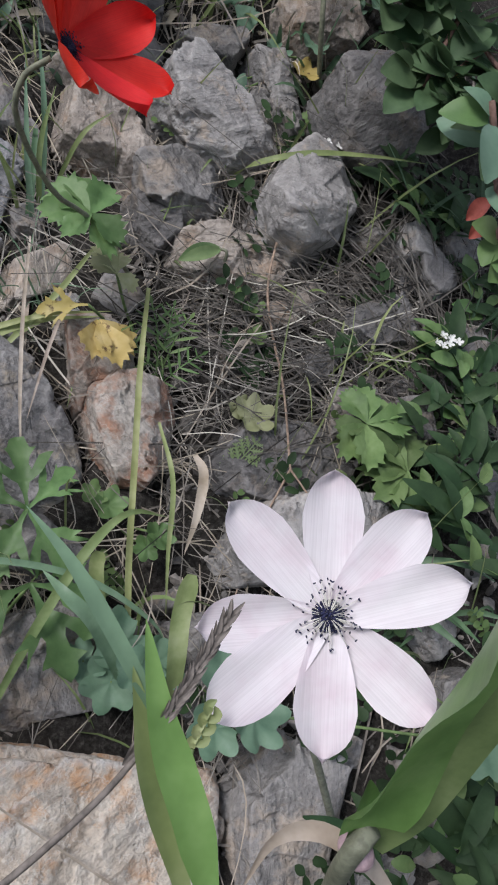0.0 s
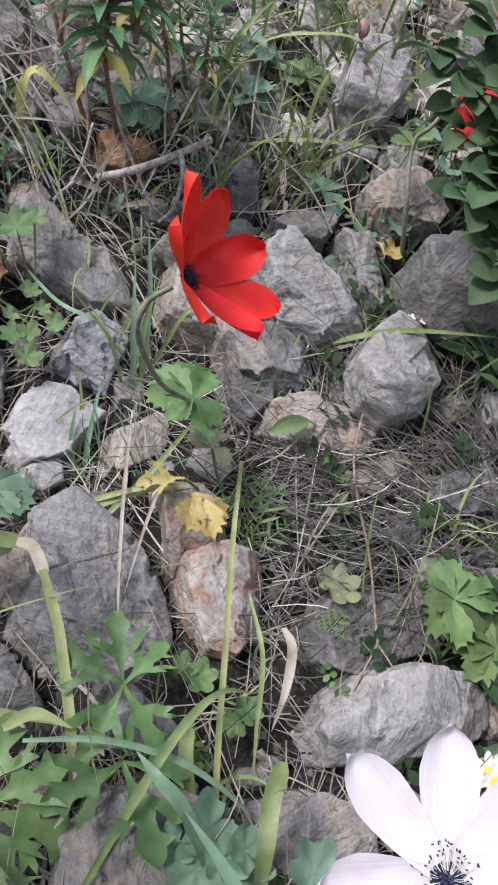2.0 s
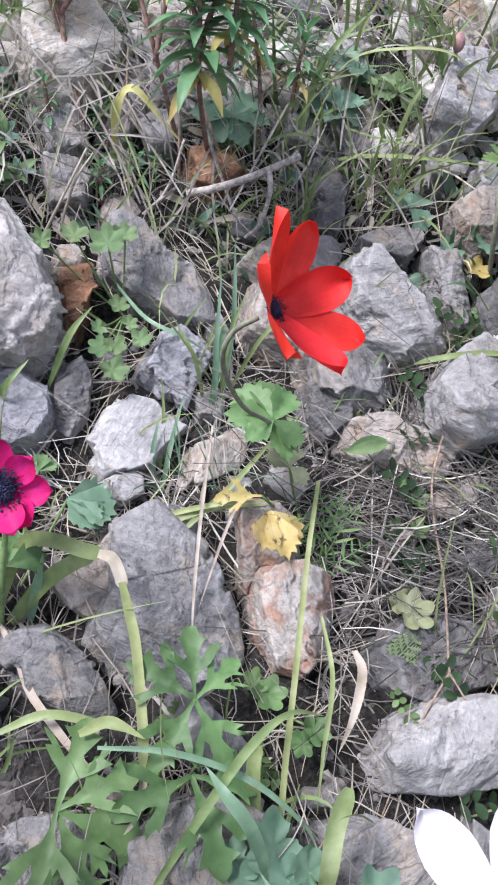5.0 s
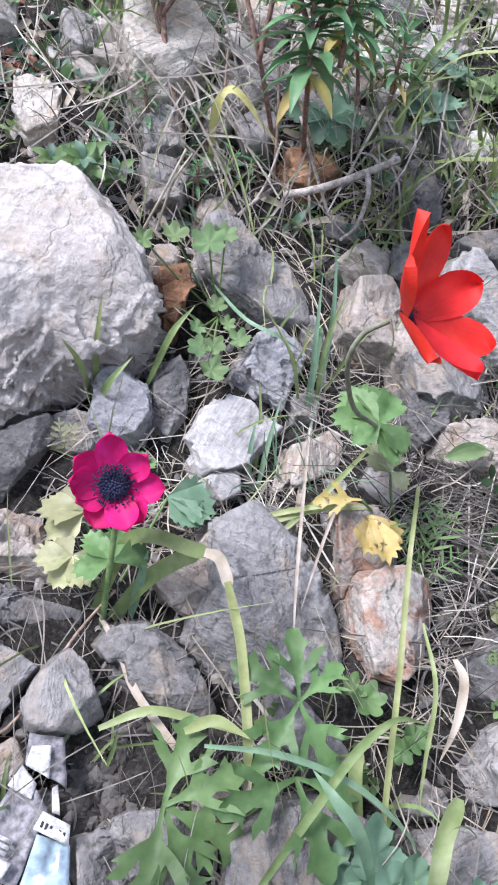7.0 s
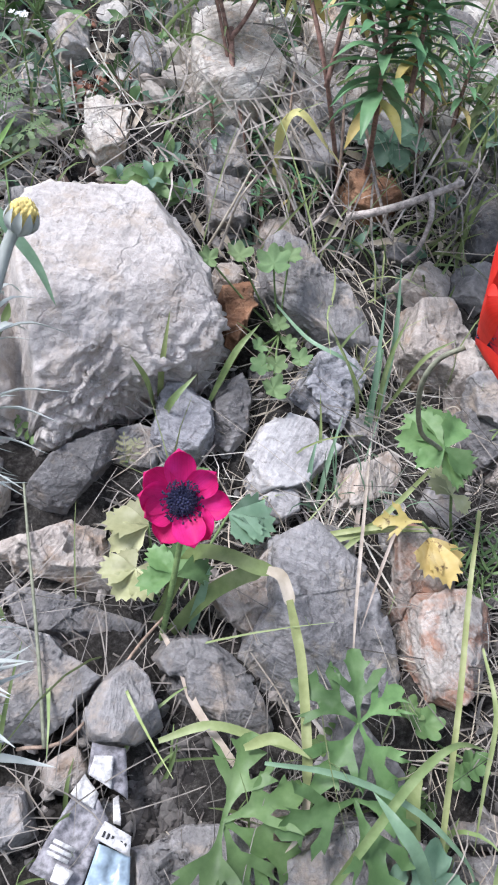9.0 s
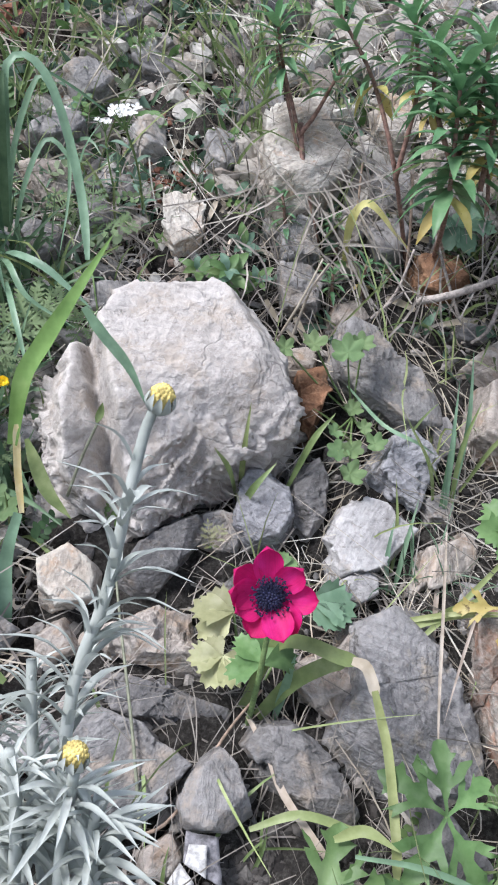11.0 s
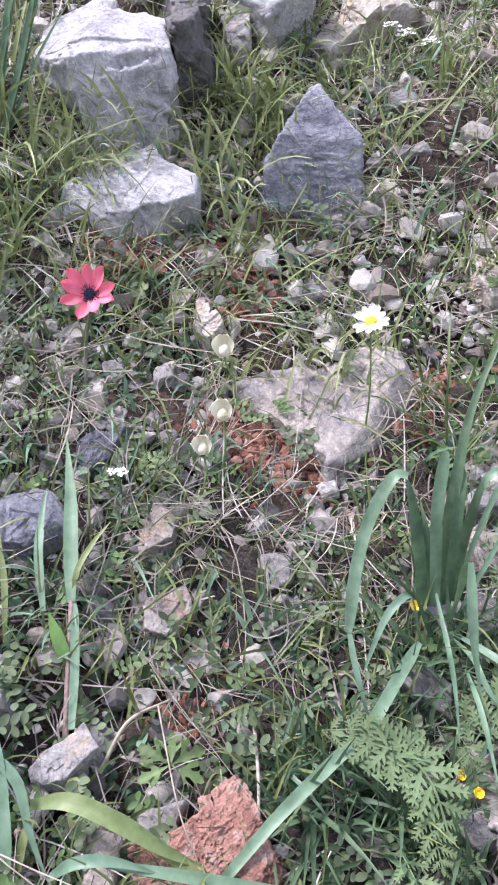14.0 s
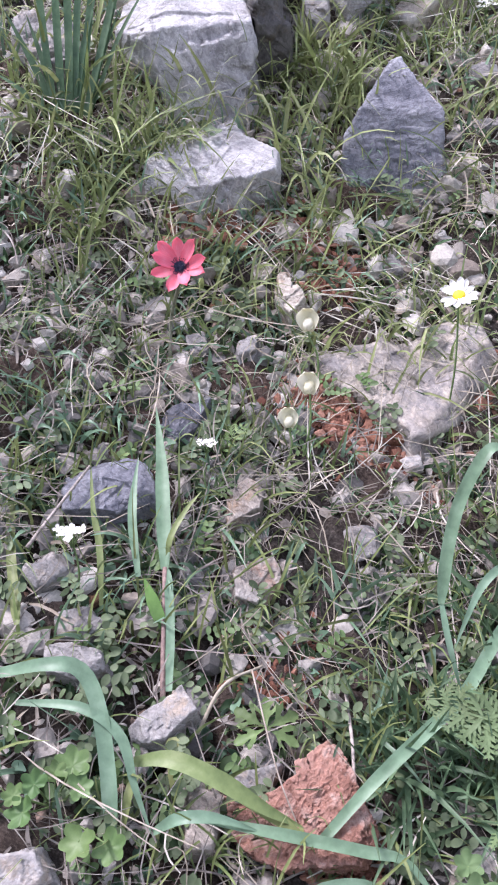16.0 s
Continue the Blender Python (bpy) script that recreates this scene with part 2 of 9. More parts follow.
def hull2d(p):
    p = sorted(p)
    def half(q):
        h = []
        for c in q:
            while len(h) > 1 and (h[-1][0] - h[-2][0]) * (c[1] - h[-2][1]) - (h[-1][1] - h[-2][1]) * (c[0] - h[-2][0]) <= 0:
                h.pop()
            h.append(c)
        return h[:-1]
    return half(p) + half(p[::-1])


def rock_shape(outline, high, seed, lean=(-4, 14), top_tilt=18, chips=4, rough=1.0, level=5, pits=0.0, ragged=0.0, crown=(), cuts=(), flakes=24, ledge=None, knobs=0.0):
    """A broken stone: fracture sides round an outline (metres), a tilted top, faces cut across it, chipped edges, rough skin."""
    rng = random.Random(seed)
    ring = [tuple(q) for q in outline]
    size = max(max(q[0] for q in ring) - min(q[0] for q in ring), max(q[1] for q in ring) - min(q[1] for q in ring))
    hull = hull2d(ring)
    centre = Vector((sum(q[0] for q in hull) / len(hull), sum(q[1] for q in hull) / len(hull), 0.15 * high))
    # how far the outline lies from the centre, all round, and how each side leans
    turn_ = np.linspace(-math.pi, math.pi, 721)
    wall, tip_ = np.full(721, 0.12 * size), np.zeros(721)
    for a, b in zip(ring, ring[1:] + ring[:1]):
        t = radians(rng.uniform(*lean))
        ax, ay, ex, ey = a[0] - centre.x, a[1] - centre.y, b[0] - a[0], b[1] - a[1]
        den = np.cos(turn_) * ey - np.sin(turn_) * ex
        den = np.where(np.abs(den) < 1e-9, 1e-9, den)
        far, along = (ax * ey - ay * ex) / den, (ax * np.sin(turn_) - ay * np.cos(turn_)) / den
        hit = (far > 0) & (along > -0.002) & (along < 1.002) & (far > wall)
        wall, tip_ = np.where(hit, far, wall), np.where(hit, t, tip_)
    planes = []
    def top(az, tilt, level_):
        nrm = Vector((math.sin(radians(tilt)) * math.cos(az), math.sin(radians(tilt)) * math.sin(az), math.cos(radians(tilt))))
        planes.append((nrm, nrm.dot(Vector((0, 0, level_)) + Vector((centre.x, centre.y, 0)) - centre)))
    steep = math.degrees(math.atan(0.5 * high / (0.4 * size)))
    top(rng.uniform(0, 6.28), min(steep, rng.uniform(2, top_tilt)), high)
    for _ in range(2):
        az, tilt = rng.uniform(-math.pi, math.pi), rng.uniform(24, 46)
        top(az, tilt, high + math.tan(radians(tilt)) * float(np.interp(az, turn_, wall)) * rng.uniform(0.5, 0.85))
    for az, tilt, lev in crown:
        top(radians(az), tilt, lev)
    for az, tilt, share in cuts:
        out_ = float(np.interp((radians(az) + math.pi) % (2 * math.pi) - math.pi, turn_, wall))
        top(radians(az), tilt, high + math.tan(radians(tilt)) * out_ * share)
    planes.append((Vector((0, 0, -1)), 1.3 * high + 0.015))
    N_, D_ = np.array([p[0][:] for p in planes]), np.array([p[1] for p in planes])
    d, f = ICO[level]
    flat = np.hypot(d[:, 0], d[:, 1])
    az_ = np.arctan2(d[:, 1], d[:, 0])
    R_, T_ = np.interp(az_, turn_, wall), np.interp(az_, turn_, tip_)
    den = flat * np.cos(T_) + d[:, 2] * np.sin(T_)
    side_ = np.where(den > 1e-2, (R_ * np.cos(T_) + 0.3 * high * np.sin(T_)) / np.maximum(den, 1e-2), 1e3)

    def reach_all():
        q = d @ N_.T
        return np.hstack([np.where(q > 1e-3, D_ / np.maximum(q, 1e-3), 1e3), side_[:, None]])

    def reach(_):
        return reach_all().min(1)
    # chips: planes that shave the corners
    for _ in range(chips):
        c = Vector((rng.uniform(-1, 1), rng.uniform(-1, 1), rng.uniform(-0.1, 0.6))).normalized()
        far = (d * reach(d)[:, None]) @ np.array(c[:])
        N_ = np.vstack([N_, c[:]])
        D_ = np.append(D_, far.max() * rng.uniform(0.88, 0.97))
    r = reach(d)
    # round the edges a little
    rr = reach_all()
    k = 1500 / size
    soft = -np.log(np.exp(-k * np.clip(rr - r[:, None], 0, 5)).sum(1)) / k + r
    p = d * (0.5 * r + 0.5 * soft)[:, None]
    s = rough * size
    bed = np.array((rng.uniform(0.2, 0.5), rng.uniform(0.2, 0.5), 1.0)) * 95
    q = fbm(p * (2.6 / size), seed, 3)
    off = s * (0.006 * q + 0.008 * np.round(q * 2.2) / 2.2) + 0.0009 * rough * (1 - 2 * np.abs(fbm(p * bed, seed + 5, 3, 0.55))) + 0.0003 * rough * fbm(p * 260, seed + 8, 3, 0.6)
    off -= pits * (vnoise(p * 260, seed + 40) > 0.25) + pits * (vnoise(p * 480, seed + 41) > 0.3)
    # broken layers: stepped ledges across the sides
    lay = np.array((rng.uniform(-0.7, 0.7), rng.uniform(-0.7, 0.7), 1.0))
    step = (p @ lay) * (7.0 / size) + 0.8 * fbm(p * (4 / size), seed + 61, 2)
    patch = np.clip(0.5 + 1.6 * fbm(p * (3.2 / size), seed + 63, 2), 0, 1)
    off += (0.011 if rough >= 1 else 0.006) * size * ((step % 1) ** 2 - 0.3) * patch
    if ragged:
        # stepped fracture ledges low down, smooth above
        band = p[:, 2] * 52 + 1.3 * fbm(p * 16, seed + 31, 3)
        saw = (band % 1) ** 1.5 - 0.4 + 0.45 * ((2.7 * band + 0.7 * fbm(p * 60, seed + 33, 2)) % 1 - 0.5) + 0.9 * np.abs(fbm(p * 45, seed + 35, 4)) - 0.3
        off += ragged * size * saw * np.clip(3.0 * (0.66 - p[:, 2] / high - 0.5 * p[:, 1] / size + 0.3 * p[:, 0] / size), 0, 1) * np.clip((p[:, 2] / high + 0.45) / 0.35, 0, 1)
    if knobs:
        # scalloped relief all over
        off += knobs * (1 - 2.2 * np.abs(fbm(p * 30, seed + 51, 4, 0.6))) + 0.7 * knobs * np.round(2.5 * fbm(p * 55, seed + 53, 3)) / 2.5
    p = p + d * off[:, None]
    if ledge:
        # one side of a line on top lies lower, with a steep wall between
        (x0, y0), (x1, y1), deep = ledge
        w = p[:, :2] + np.array(centre[:2]) - np.array((x0, y0)) + 0.0015 * fbm(p * 60, seed + 81, 2)[:, None]
        side = ((x1 - x0) * w[:, 1] - (y1 - y0) * w[:, 0]) / math.hypot(x1 - x0, y1 - y0)
        p[:, 2] -= deep * np.clip(-side / 0.006, 0, 1) * np.clip(1 + side / 0.07, 0, 1) * np.clip(p[:, 2] / (0.4 * high), 0, 1)
        p[:, 2] -= 0.25 * deep * np.exp(-((side + 0.008) / 0.005) ** 2) * np.clip(p[:, 2] / (0.3 * high), 0, 1)
    # flakes struck off: small flat scars with sharp rims
    low = np.clip(0.72 - p[:, 2] / high - 0.55 * p[:, 1] / size, 0, 1) if ragged else None
    for _ in range(flakes):
        c = rng.randrange(len(p))
        if ragged and rng.random() > low[c]:
            continue
        n = d[c] + np.array((rng.gauss(0, 0.35), rng.gauss(0, 0.35), rng.gauss(0, 0.35)))
        n /= np.linalg.norm(n)
        wide = size * (rng.uniform(0.04, 0.12) if ragged else rng.uniform(0.07, 0.36) * rng.uniform(0.7, 1.0))
        deep = wide * rng.uniform(0.05, 0.15) * rough ** 0.5
        rel = p - p[c]
        reach_ = np.linalg.norm(rel * np.array((1, 1, 1.5)), axis=1) < wide * (1 + 0.25 * fbm(p * (9 / wide) * 0.3, seed + 71, 2))
        p = p - n * (np.clip(rel @ n + deep, 0, deep * 1.6) * reach_)[:, None]
    p = p + np.array(centre[:])
    return p, f


ROCKS = []


def rock(u, v, outline, high, look_, label, seed, name="rock", group="", category="rock", **more):
    """outline: corners in centimetres round (u, v) in the slope's frame; high: centimetres above the ground."""
    p, f = rock_shape([(x / 100, y / 100) for x, y in outline], high / 100, seed, **more)
    ROCKS.append((u, v, max(math.hypot(x, y) for x, y in outline) / 100))
    ob = link_mesh(name, p, f, STONE[look_])
    ob.matrix_basis = Matrix.Translation(at(u, v)) @ SLOPE
    return tagged(ob, label, category, group or "loose rocks of the bank")


# ---- the loose rocks, one by one ----
rock(0.245, -0.048, [(-4.1, -0.7), (-1.5, -2.1), (2.2, -3.9), (4.6, -2.8), (3.9, -0.8), (2.3, 0.9), (-0.4, 1.8), (-2.5, 3.4), (-4.6, 3.9)], 3, "grey", "grey weathered limestone rock lying on the bank", 201, top_tilt=10, level=6)
rock(0.268, -0.122, [(-2.3, -0.9), (-0.2, -2.9), (1.3, -3.2), (1.6, -0.9), (2.3, 0.9), (2.2, 2.3), (-0.1, 3.2), (-1.6, 2.1)], 2.5, "bluegrey", "smooth bluish grey limestone rock among rubble", 202, level=6)
rock(0.252, -0.181, [(-3.2, -0.5), (-2.5, -1.6), (-1.7, -3.1), (-0.3, -2.4), (1.3, -1.5), (2.2, 0.2), (3.2, 1.7), (1.3, 2.4), (0.6, 3.1), (-1.9, 3.1)], 2.2, "plate", "thin pale grey limestone plate lying flat", 203, top_tilt=7, chips=2, flakes=14, level=6)
rock(0.247, -0.213, [(-0.9, -1.1), (0.5, -1.4), (1.7, -0.1), (1.2, 1.4), (-0.4, 0.6), (-1.7, -0.6)], 1.8, "plate", "thin pale grey limestone plate lying flat", 204, top_tilt=14)
rock(0.205, -0.160, [(-0.6, -2.4), (0.7, -3), (1.4, -1.4), (1.1, 1.6), (-0.1, 3), (-1.4, 1.7)], 2.6, "dark", "dark grey limestone rock wedged among stones", 205, level=6)
rock(0.177, -0.177, [(-2.2, 0.6), (-1.8, -1.9), (-0.4, -2.8), (1.4, -2.2), (2.2, -0.5), (1.7, 1.7), (-0.1, 2.8), (-1.8, 2.3)], 3.4, "bluegrey", "smooth bluish grey limestone rock among rubble", 206, level=6)
rock(0.191, -0.078, [(-1.3, 0.1), (-0.1, -2.5), (0.8, -2.8), (1.4, 0.3), (0.5, 2.8), (-1.4, 1.6)], 2.6, "brown", "small rusty brown porous stone", 207, level=6)
rock(0.343, -0.074, [(-3.1, -1.2), (-1.1, -2.1), (0.5, -2.4), (1, -3.7), (2, -4.4), (3.1, -3.2), (3, -0.9), (2, 0.8), (0.5, 2.4), (-0.2, 4.4), (-3, 3.4)], 3, "tan", "tan limestone rock with a rough broken face", 208, top_tilt=8, cuts=((-60, 48, 0.55),), level=6)
rock(0.413, -0.051, [(-4.4, 1.1), (-3.8, -1.2), (-2.4, -3), (0.5, -4), (2.4, -3.6), (4.4, -2.6), (4.3, -1.1), (2.4, 0.2), (-0.2, 2.8), (-2, 4), (-4, 3.7)], 4, "palegrey", "pale grey limestone rock with rough broken faces", 209, top_tilt=6, cuts=((-115, 46, 0.55),), level=6)
rock(0.388, -0.112, [(-2.3, -1.4), (0.1, -2.9), (2.4, -2.2), (3.3, 0.1), (3, 1.4), (1.1, 2.1), (-0.5, 2.9), (-3.3, 1.5)], 3.2, "grey", "grey weathered limestone rock lying on the bank", 210, cuts=((-80, 50, 0.45),), level=6)
rock(0.373, -0.138, [(-1.3, -0.5), (0.3, -2), (1.6, -0.7), (1.3, 1.7), (-1.6, 2)], 2.4, "dark", "dark grey limestone rock wedged among stones", 211)
rock(0.425, -0.156, [(-3.7, -0.8), (-1.3, -1.7), (1.8, -2.4), (3.6, -2), (3.8, 0.3), (2.8, 2.2), (1, 1.7), (-1.4, 2.4), (-3.8, 1.3)], 2.2, "tan", "tan limestone rock with a rough broken face", 212, top_tilt=10, level=6)
rock(0.466, -0.114, [(-2, 2.1), (-3.2, -0.5), (-2.5, -3.1), (-0.8, -4.2), (2, -3), (3.2, -0.6), (2.9, 1.4), (1.6, 4.2), (0.1, 4.2)], 5.2, "palegrey", "pale grey limestone rock with rough broken faces", 213, top_tilt=12, cuts=((-65, 44, 0.55), (150, 40, 0.55), (20, 46, 0.55)), level=6)
rock(0.513, -0.030, [(-3.7, -1.7), (-2.6, -4.6), (0.2, -4.8), (3.6, -4.1), (3.7, 4.8), (0.8, 4.7), (-1.7, 3.2), (-3.7, 0.6)], 5, "dark", "dark grey limestone rock wedged among stones", 214, top_tilt=8, cuts=((-90, 50, 0.45),), level=6)
rock(0.407, 0.014, [(-0.2, -1.6), (1.6, -1.6), (2.6, 0.1), (1.9, 1.6), (-0.3, 1.2), (-2.6, -0.9)], 2.4, "grey", "grey weathered limestone rock lying on the bank", 215, level=6)
rock(0.457, -0.023, [(-1.8, 0.8), (-0.9, -1.7), (0.8, -3.1), (2.4, -2.2), (0.9, 0.1), (-0.5, 3.1), (-2.4, 3)], 2.6, "palegrey", "pale grey limestone rock with rough broken faces", 216, cuts=((10, 50, 0.45),), level=6)
rock(0.485, 0.043, [(-2.7, -1.6), (-0.5, -2.4), (2.1, -2.1), (3.8, 0.3), (3.4, 2.3), (0.2, 2.4), (-3.8, 0.4)], 3, "tan", "tan limestone rock with a rough broken face", 217, level=6)
rock(0.449, 0.145, [(-2.7, 0.2), (-3.5, -3.3), (-2, -5.1), (-0.1, -5.2), (1.9, -2.1), (3.5, 1.4), (3.4, 3.2), (-0, 5.2), (-2.2, 3.8)], 4.4, "palegrey", "pale grey limestone rock with rough broken faces", 218, top_tilt=8, level=6)
rock(0.449, 0.227, [(-2, 0.8), (-0.5, -0.8), (1.1, -3.2), (2, -1.6), (1.4, 1.9), (-0.9, 3.2)], 4, "cream", "cream-coloured limestone rock with yellowish stains", 219, level=6)
rock(0.290, -0.284, [(-3.9, 0.2), (-4.3, -3), (-2.4, -5.1), (0.8, -5.8), (3.4, -5.5), (4.6, -2.8), (3.8, -0.1), (2, 3), (0.3, 5.7), (-2, 5.8), (-4.6, 4)], 3.6, "slab", "flat grey limestone slab with a broken lower edge", 220, name="slab", top_tilt=3, chips=3, flakes=18, cuts=((-118, 55, 0.45), (-95, 38, 0.55)), level=6)
rock(0.236, -0.272, [(-1.6, -1.4), (-0.3, -2.5), (1.1, -2.9), (1.9, -0.8), (1.2, 2.9), (0.5, 1.4), (-1.9, -0.4)], 2.4, "tan", "tan limestone rock with a rough broken face", 221, level=6)
rock(0.343, -0.243, [(-1.7, -0.9), (-0.8, -3.1), (-0.6, -1.2), (0.5, -1.1), (2.3, -0.1), (1.8, 2.2), (0.3, 3), (-1, 3.1), (-2.3, 2.7)], 2.6, "stained", "pale limestone chunk stained rusty brown", 222, top_tilt=8, level=6)
rock(0.363, -0.283, [(-2.7, 1), (-2.1, -1), (-0.9, -3.3), (0.7, -3.5), (2.1, -1.7), (2.7, 0.9), (2, 3), (-0.2, 3.5), (-2.6, 2.9)], 3.2, "stained", "pale limestone chunk stained rusty brown", 223, top_tilt=8, cuts=((0, 50, 0.45),), level=6)
rock(0.465, -0.343, [(-4.5, -2.9), (-1.3, -2.6), (3.8, -1.7), (5.6, -0.2), (5.2, 1.9), (3.1, 2.8), (0.4, 2.9), (-2.6, 2), (-4.3, 0.9), (-5.6, -1.1)], 3.6, "palegrey", "pale grey limestone rock with rough broken faces", 224, top_tilt=5, cuts=((-90, 46, 0.55),), level=6)
# next two: grey rocks in the dark stone, the shrub's shade put into colour
rock(0.457, -0.294, [(-4.9, -0.5), (-4.1, -2.2), (-1.4, -2.8), (2.4, -1.9), (4.9, -0.7), (4.1, 1.5), (1.3, 2.7), (-1.5, 2.8), (-4.4, 1.3)], 1.7, "dark", "dark grey limestone rock wedged among stones", 225, top_tilt=4, level=6)
rock(0.525, -0.192, [(-3.1, -1.3), (-1.2, -2.2), (2, -1.4), (3.1, 0.7), (1.1, 2.2), (-3, 0.4)], 1.8, "dark", "dark grey limestone rock wedged among stones", 226, top_tilt=5, level=6)
rock(0.325, -0.415, [(-4, -2.3), (-1.2, -3.2), (2.3, -2.5), (4, -0.5), (4.1, 2), (2.1, 2.8), (0.1, 3.2), (-1.9, 2.5), (-4.1, 0.3)], 2.6, "grey", "grey weathered limestone rock lying on the bank", 227, top_tilt=5, level=6)
rock(0.415, -0.409, [(-3, -1.3), (-0.4, -2.4), (3.2, -1.2), (2.6, 0.9), (1.4, 2.2), (-0.5, 2.4), (-3.2, 1.3)], 2.4, "grey", "grey weathered limestone rock lying on the bank", 228, top_tilt=6, level=6)
rock(0.118, -0.225, [(-1.4, -3.2), (0.4, -2.8), (1.3, -0.8), (2.4, 1.6), (2, 3.2), (-0.3, 2.1), (-1.6, 0.2), (-2.4, -2.2)], 3, "dark", "dark grey limestone rock wedged among stones", 229, cuts=((-70, 40, 0.55),), level=6)
rock(0.126, -0.278, [(-4, -2), (-0.1, -2), (4.2, -2.2), (4.7, -1.1), (2.9, 0.6), (2.1, 2.2), (0.1, 2.1), (-2.5, 0), (-4.7, -1.1)], 2.4, "tan", "tan limestone rock with a rough broken face", 230, top_tilt=5, cuts=((-75, 55, 0.45),), level=6)
rock(0.140, -0.315, [(-2.4, -1.3), (1.1, -1.4), (4.5, -0.9), (4.5, 0.5), (1.9, 0.7), (0, 1.2), (-2.9, 1.4), (-4.5, -0)], 1.6, "dark", "dark grey limestone rock wedged among stones", 231, top_tilt=8, level=6)
rock(0.126, -0.360, [(-2.8, -2.8), (-0.1, -3.1), (2.2, -2.6), (3.3, -0.5), (4.3, 1.3), (0.9, 2.8), (-1.5, 3.1), (-4.3, 1.1)], 2.4, "grey", "grey weathered limestone rock lying on the bank", 232, top_tilt=5, level=6)
rock(0.186, -0.356, [(-1.6, 0.9), (-2.3, -1), (-1.4, -2.4), (1.1, -1.9), (2.3, -0.7), (0.9, 1.5), (-0.5, 2.4)], 3, "grey", "grey weathered limestone rock lying on the bank", 233, cuts=((-30, 46, 0.55), (170, 44, 0.55)))
rock(0.230, -0.334, [(-2.8, -0.9), (-0.6, -1.6), (1.8, -2.4), (3.8, -2.5), (4, -1.5), (2.3, 0.7), (0.7, 1.9), (-0.8, 2.5), (-3.2, 1.7), (-4, 0.4)], 2.4, "grey", "grey weathered limestone rock lying on the bank", 234, top_tilt=4, cuts=((60, 40, 0.55),), level=6)
rock(0.239, -0.424, [(-2.5, -2.4), (3.3, -1.5), (3.1, 0.7), (2, 2.4), (-0.9, 1.6), (-3.3, 0.1)], 2, "grey", "grey weathered limestone rock lying on the bank", 235, top_tilt=5, level=6)
rock(0.165, -0.394, [(-0.7, -1.2), (0.6, -1.1), (1.2, 0.2), (0.2, 1.2), (-1.2, -0.1)], 1.8, "tan", "tan limestone rock with a rough broken face", 236, level=4)
rock(0.136, 0.138, [(-3.2, -2), (-1.4, -5.1), (0.9, -6.3), (2.4, -4.6), (4.1, -1.2), (4.1, 2.4), (1.8, 6.3), (-2.3, 5.1), (-4.1, 2.6)], 4.2, "cream", "cream-coloured limestone rock with yellowish stains", 237, top_tilt=8, cuts=((-80, 46, 0.55),), level=6)
rock(0.154, 0.062, [(-0.9, -2.1), (1.9, -1), (0.9, 2.1), (-0.3, 2.1), (-1.9, 0.3)], 2.2, "palegrey", "pale grey limestone rock with rough broken faces", 238)
rock(0.163, 0.020, [(-0.7, -2.2), (1.8, -1.8), (2, 0.2), (0.6, 2.2), (-2, 1.2)], 2.2, "grey", "grey weathered limestone rock lying on the bank", 239)
rock(0.069, 0.132, [(-0.8, -1.4), (0.7, -2.2), (1.8, -0.6), (1.7, 1), (-1, 2.2), (-1.8, 1.1)], 2.4, "palegrey", "pale grey limestone rock with rough broken faces", 240)
rock(0.056, 0.057, [(-1.4, -1.5), (0.1, -2.9), (2.1, -1.6), (1.6, 1.3), (-0.2, 2.9), (-2.1, 1.8)], 2.2, "cream", "cream-coloured limestone rock with yellowish stains", 241, level=6)
rock(-0.060, 0.169, [(-0.2, -2.3), (1.6, -1.6), (2.3, 0.4), (1, 2.1), (-1.2, 2.3), (-2.3, -0.5)], 2.8, "palegrey", "pale grey limestone rock with rough broken faces", 242)
rock(0.212, 0.192, [(-2.1, -2.2), (0.1, -2.9), (2.2, -0.6), (0.5, 2.8), (-2.2, 2.9)], 3, "cream", "cream-coloured limestone rock with yellowish stains", 243, level=6)
rock(0.218, 0.134, [(-1.8, -1), (-0.1, -2.3), (2, -1), (0.6, 2.3), (-2, 1.5)], 2.6, "palegrey", "pale grey limestone rock with rough broken faces", 244)
rock(0.357, 0.193, [(-1.8, -1.8), (0.2, -2.1), (2, -0.4), (0.6, 2.1), (-2, 0.9)], 2.6, "palegrey", "pale grey limestone rock with rough broken faces", 245)
rock(0.354, 0.221, [(-0.7, -0.9), (0.8, -1.7), (0.8, 1.4), (-0.8, 1.7)], 2.4, "cream", "cream-coloured limestone rock with yellowish stains", 246)
rock(0.275, 0.105, [(-1.7, -1.8), (0.5, -2.7), (1.9, -0.4), (0.6, 2.7), (-1.9, 1.5)], 2.4, "grey", "grey weathered limestone rock lying on the bank", 248, level=6)
rock(0.355, 0.050, [(-0.3, -3.7), (1.5, -3.9), (1.8, 0.4), (0.3, 3.9), (-1.8, 2.5)], 2.6, "dark", "dark grey limestone rock wedged among stones", 249, level=6)
rock(0.481, 0.078, [(-1.5, -1.6), (0.3, -1.6), (1.8, -0.1), (0.6, 1.6), (-1.8, 0.6)], 2.4, "palegrey", "pale grey limestone rock with rough broken faces", 250)
rock(0.506, 0.149, [(-0.6, -1.9), (1.4, -0.9), (0.8, 1.9), (-1.4, 1.1)], 2.2, "cream", "cream-coloured limestone rock with yellowish stains", 251)
rock(0.064, -0.257, [(-1.3, -1.4), (-0.1, -2.1), (2.1, -1), (2.1, 1), (-0.6, 2.1), (-2.1, 0.6)], 2.6, "cream", "cream-coloured limestone rock with yellowish stains", 252)
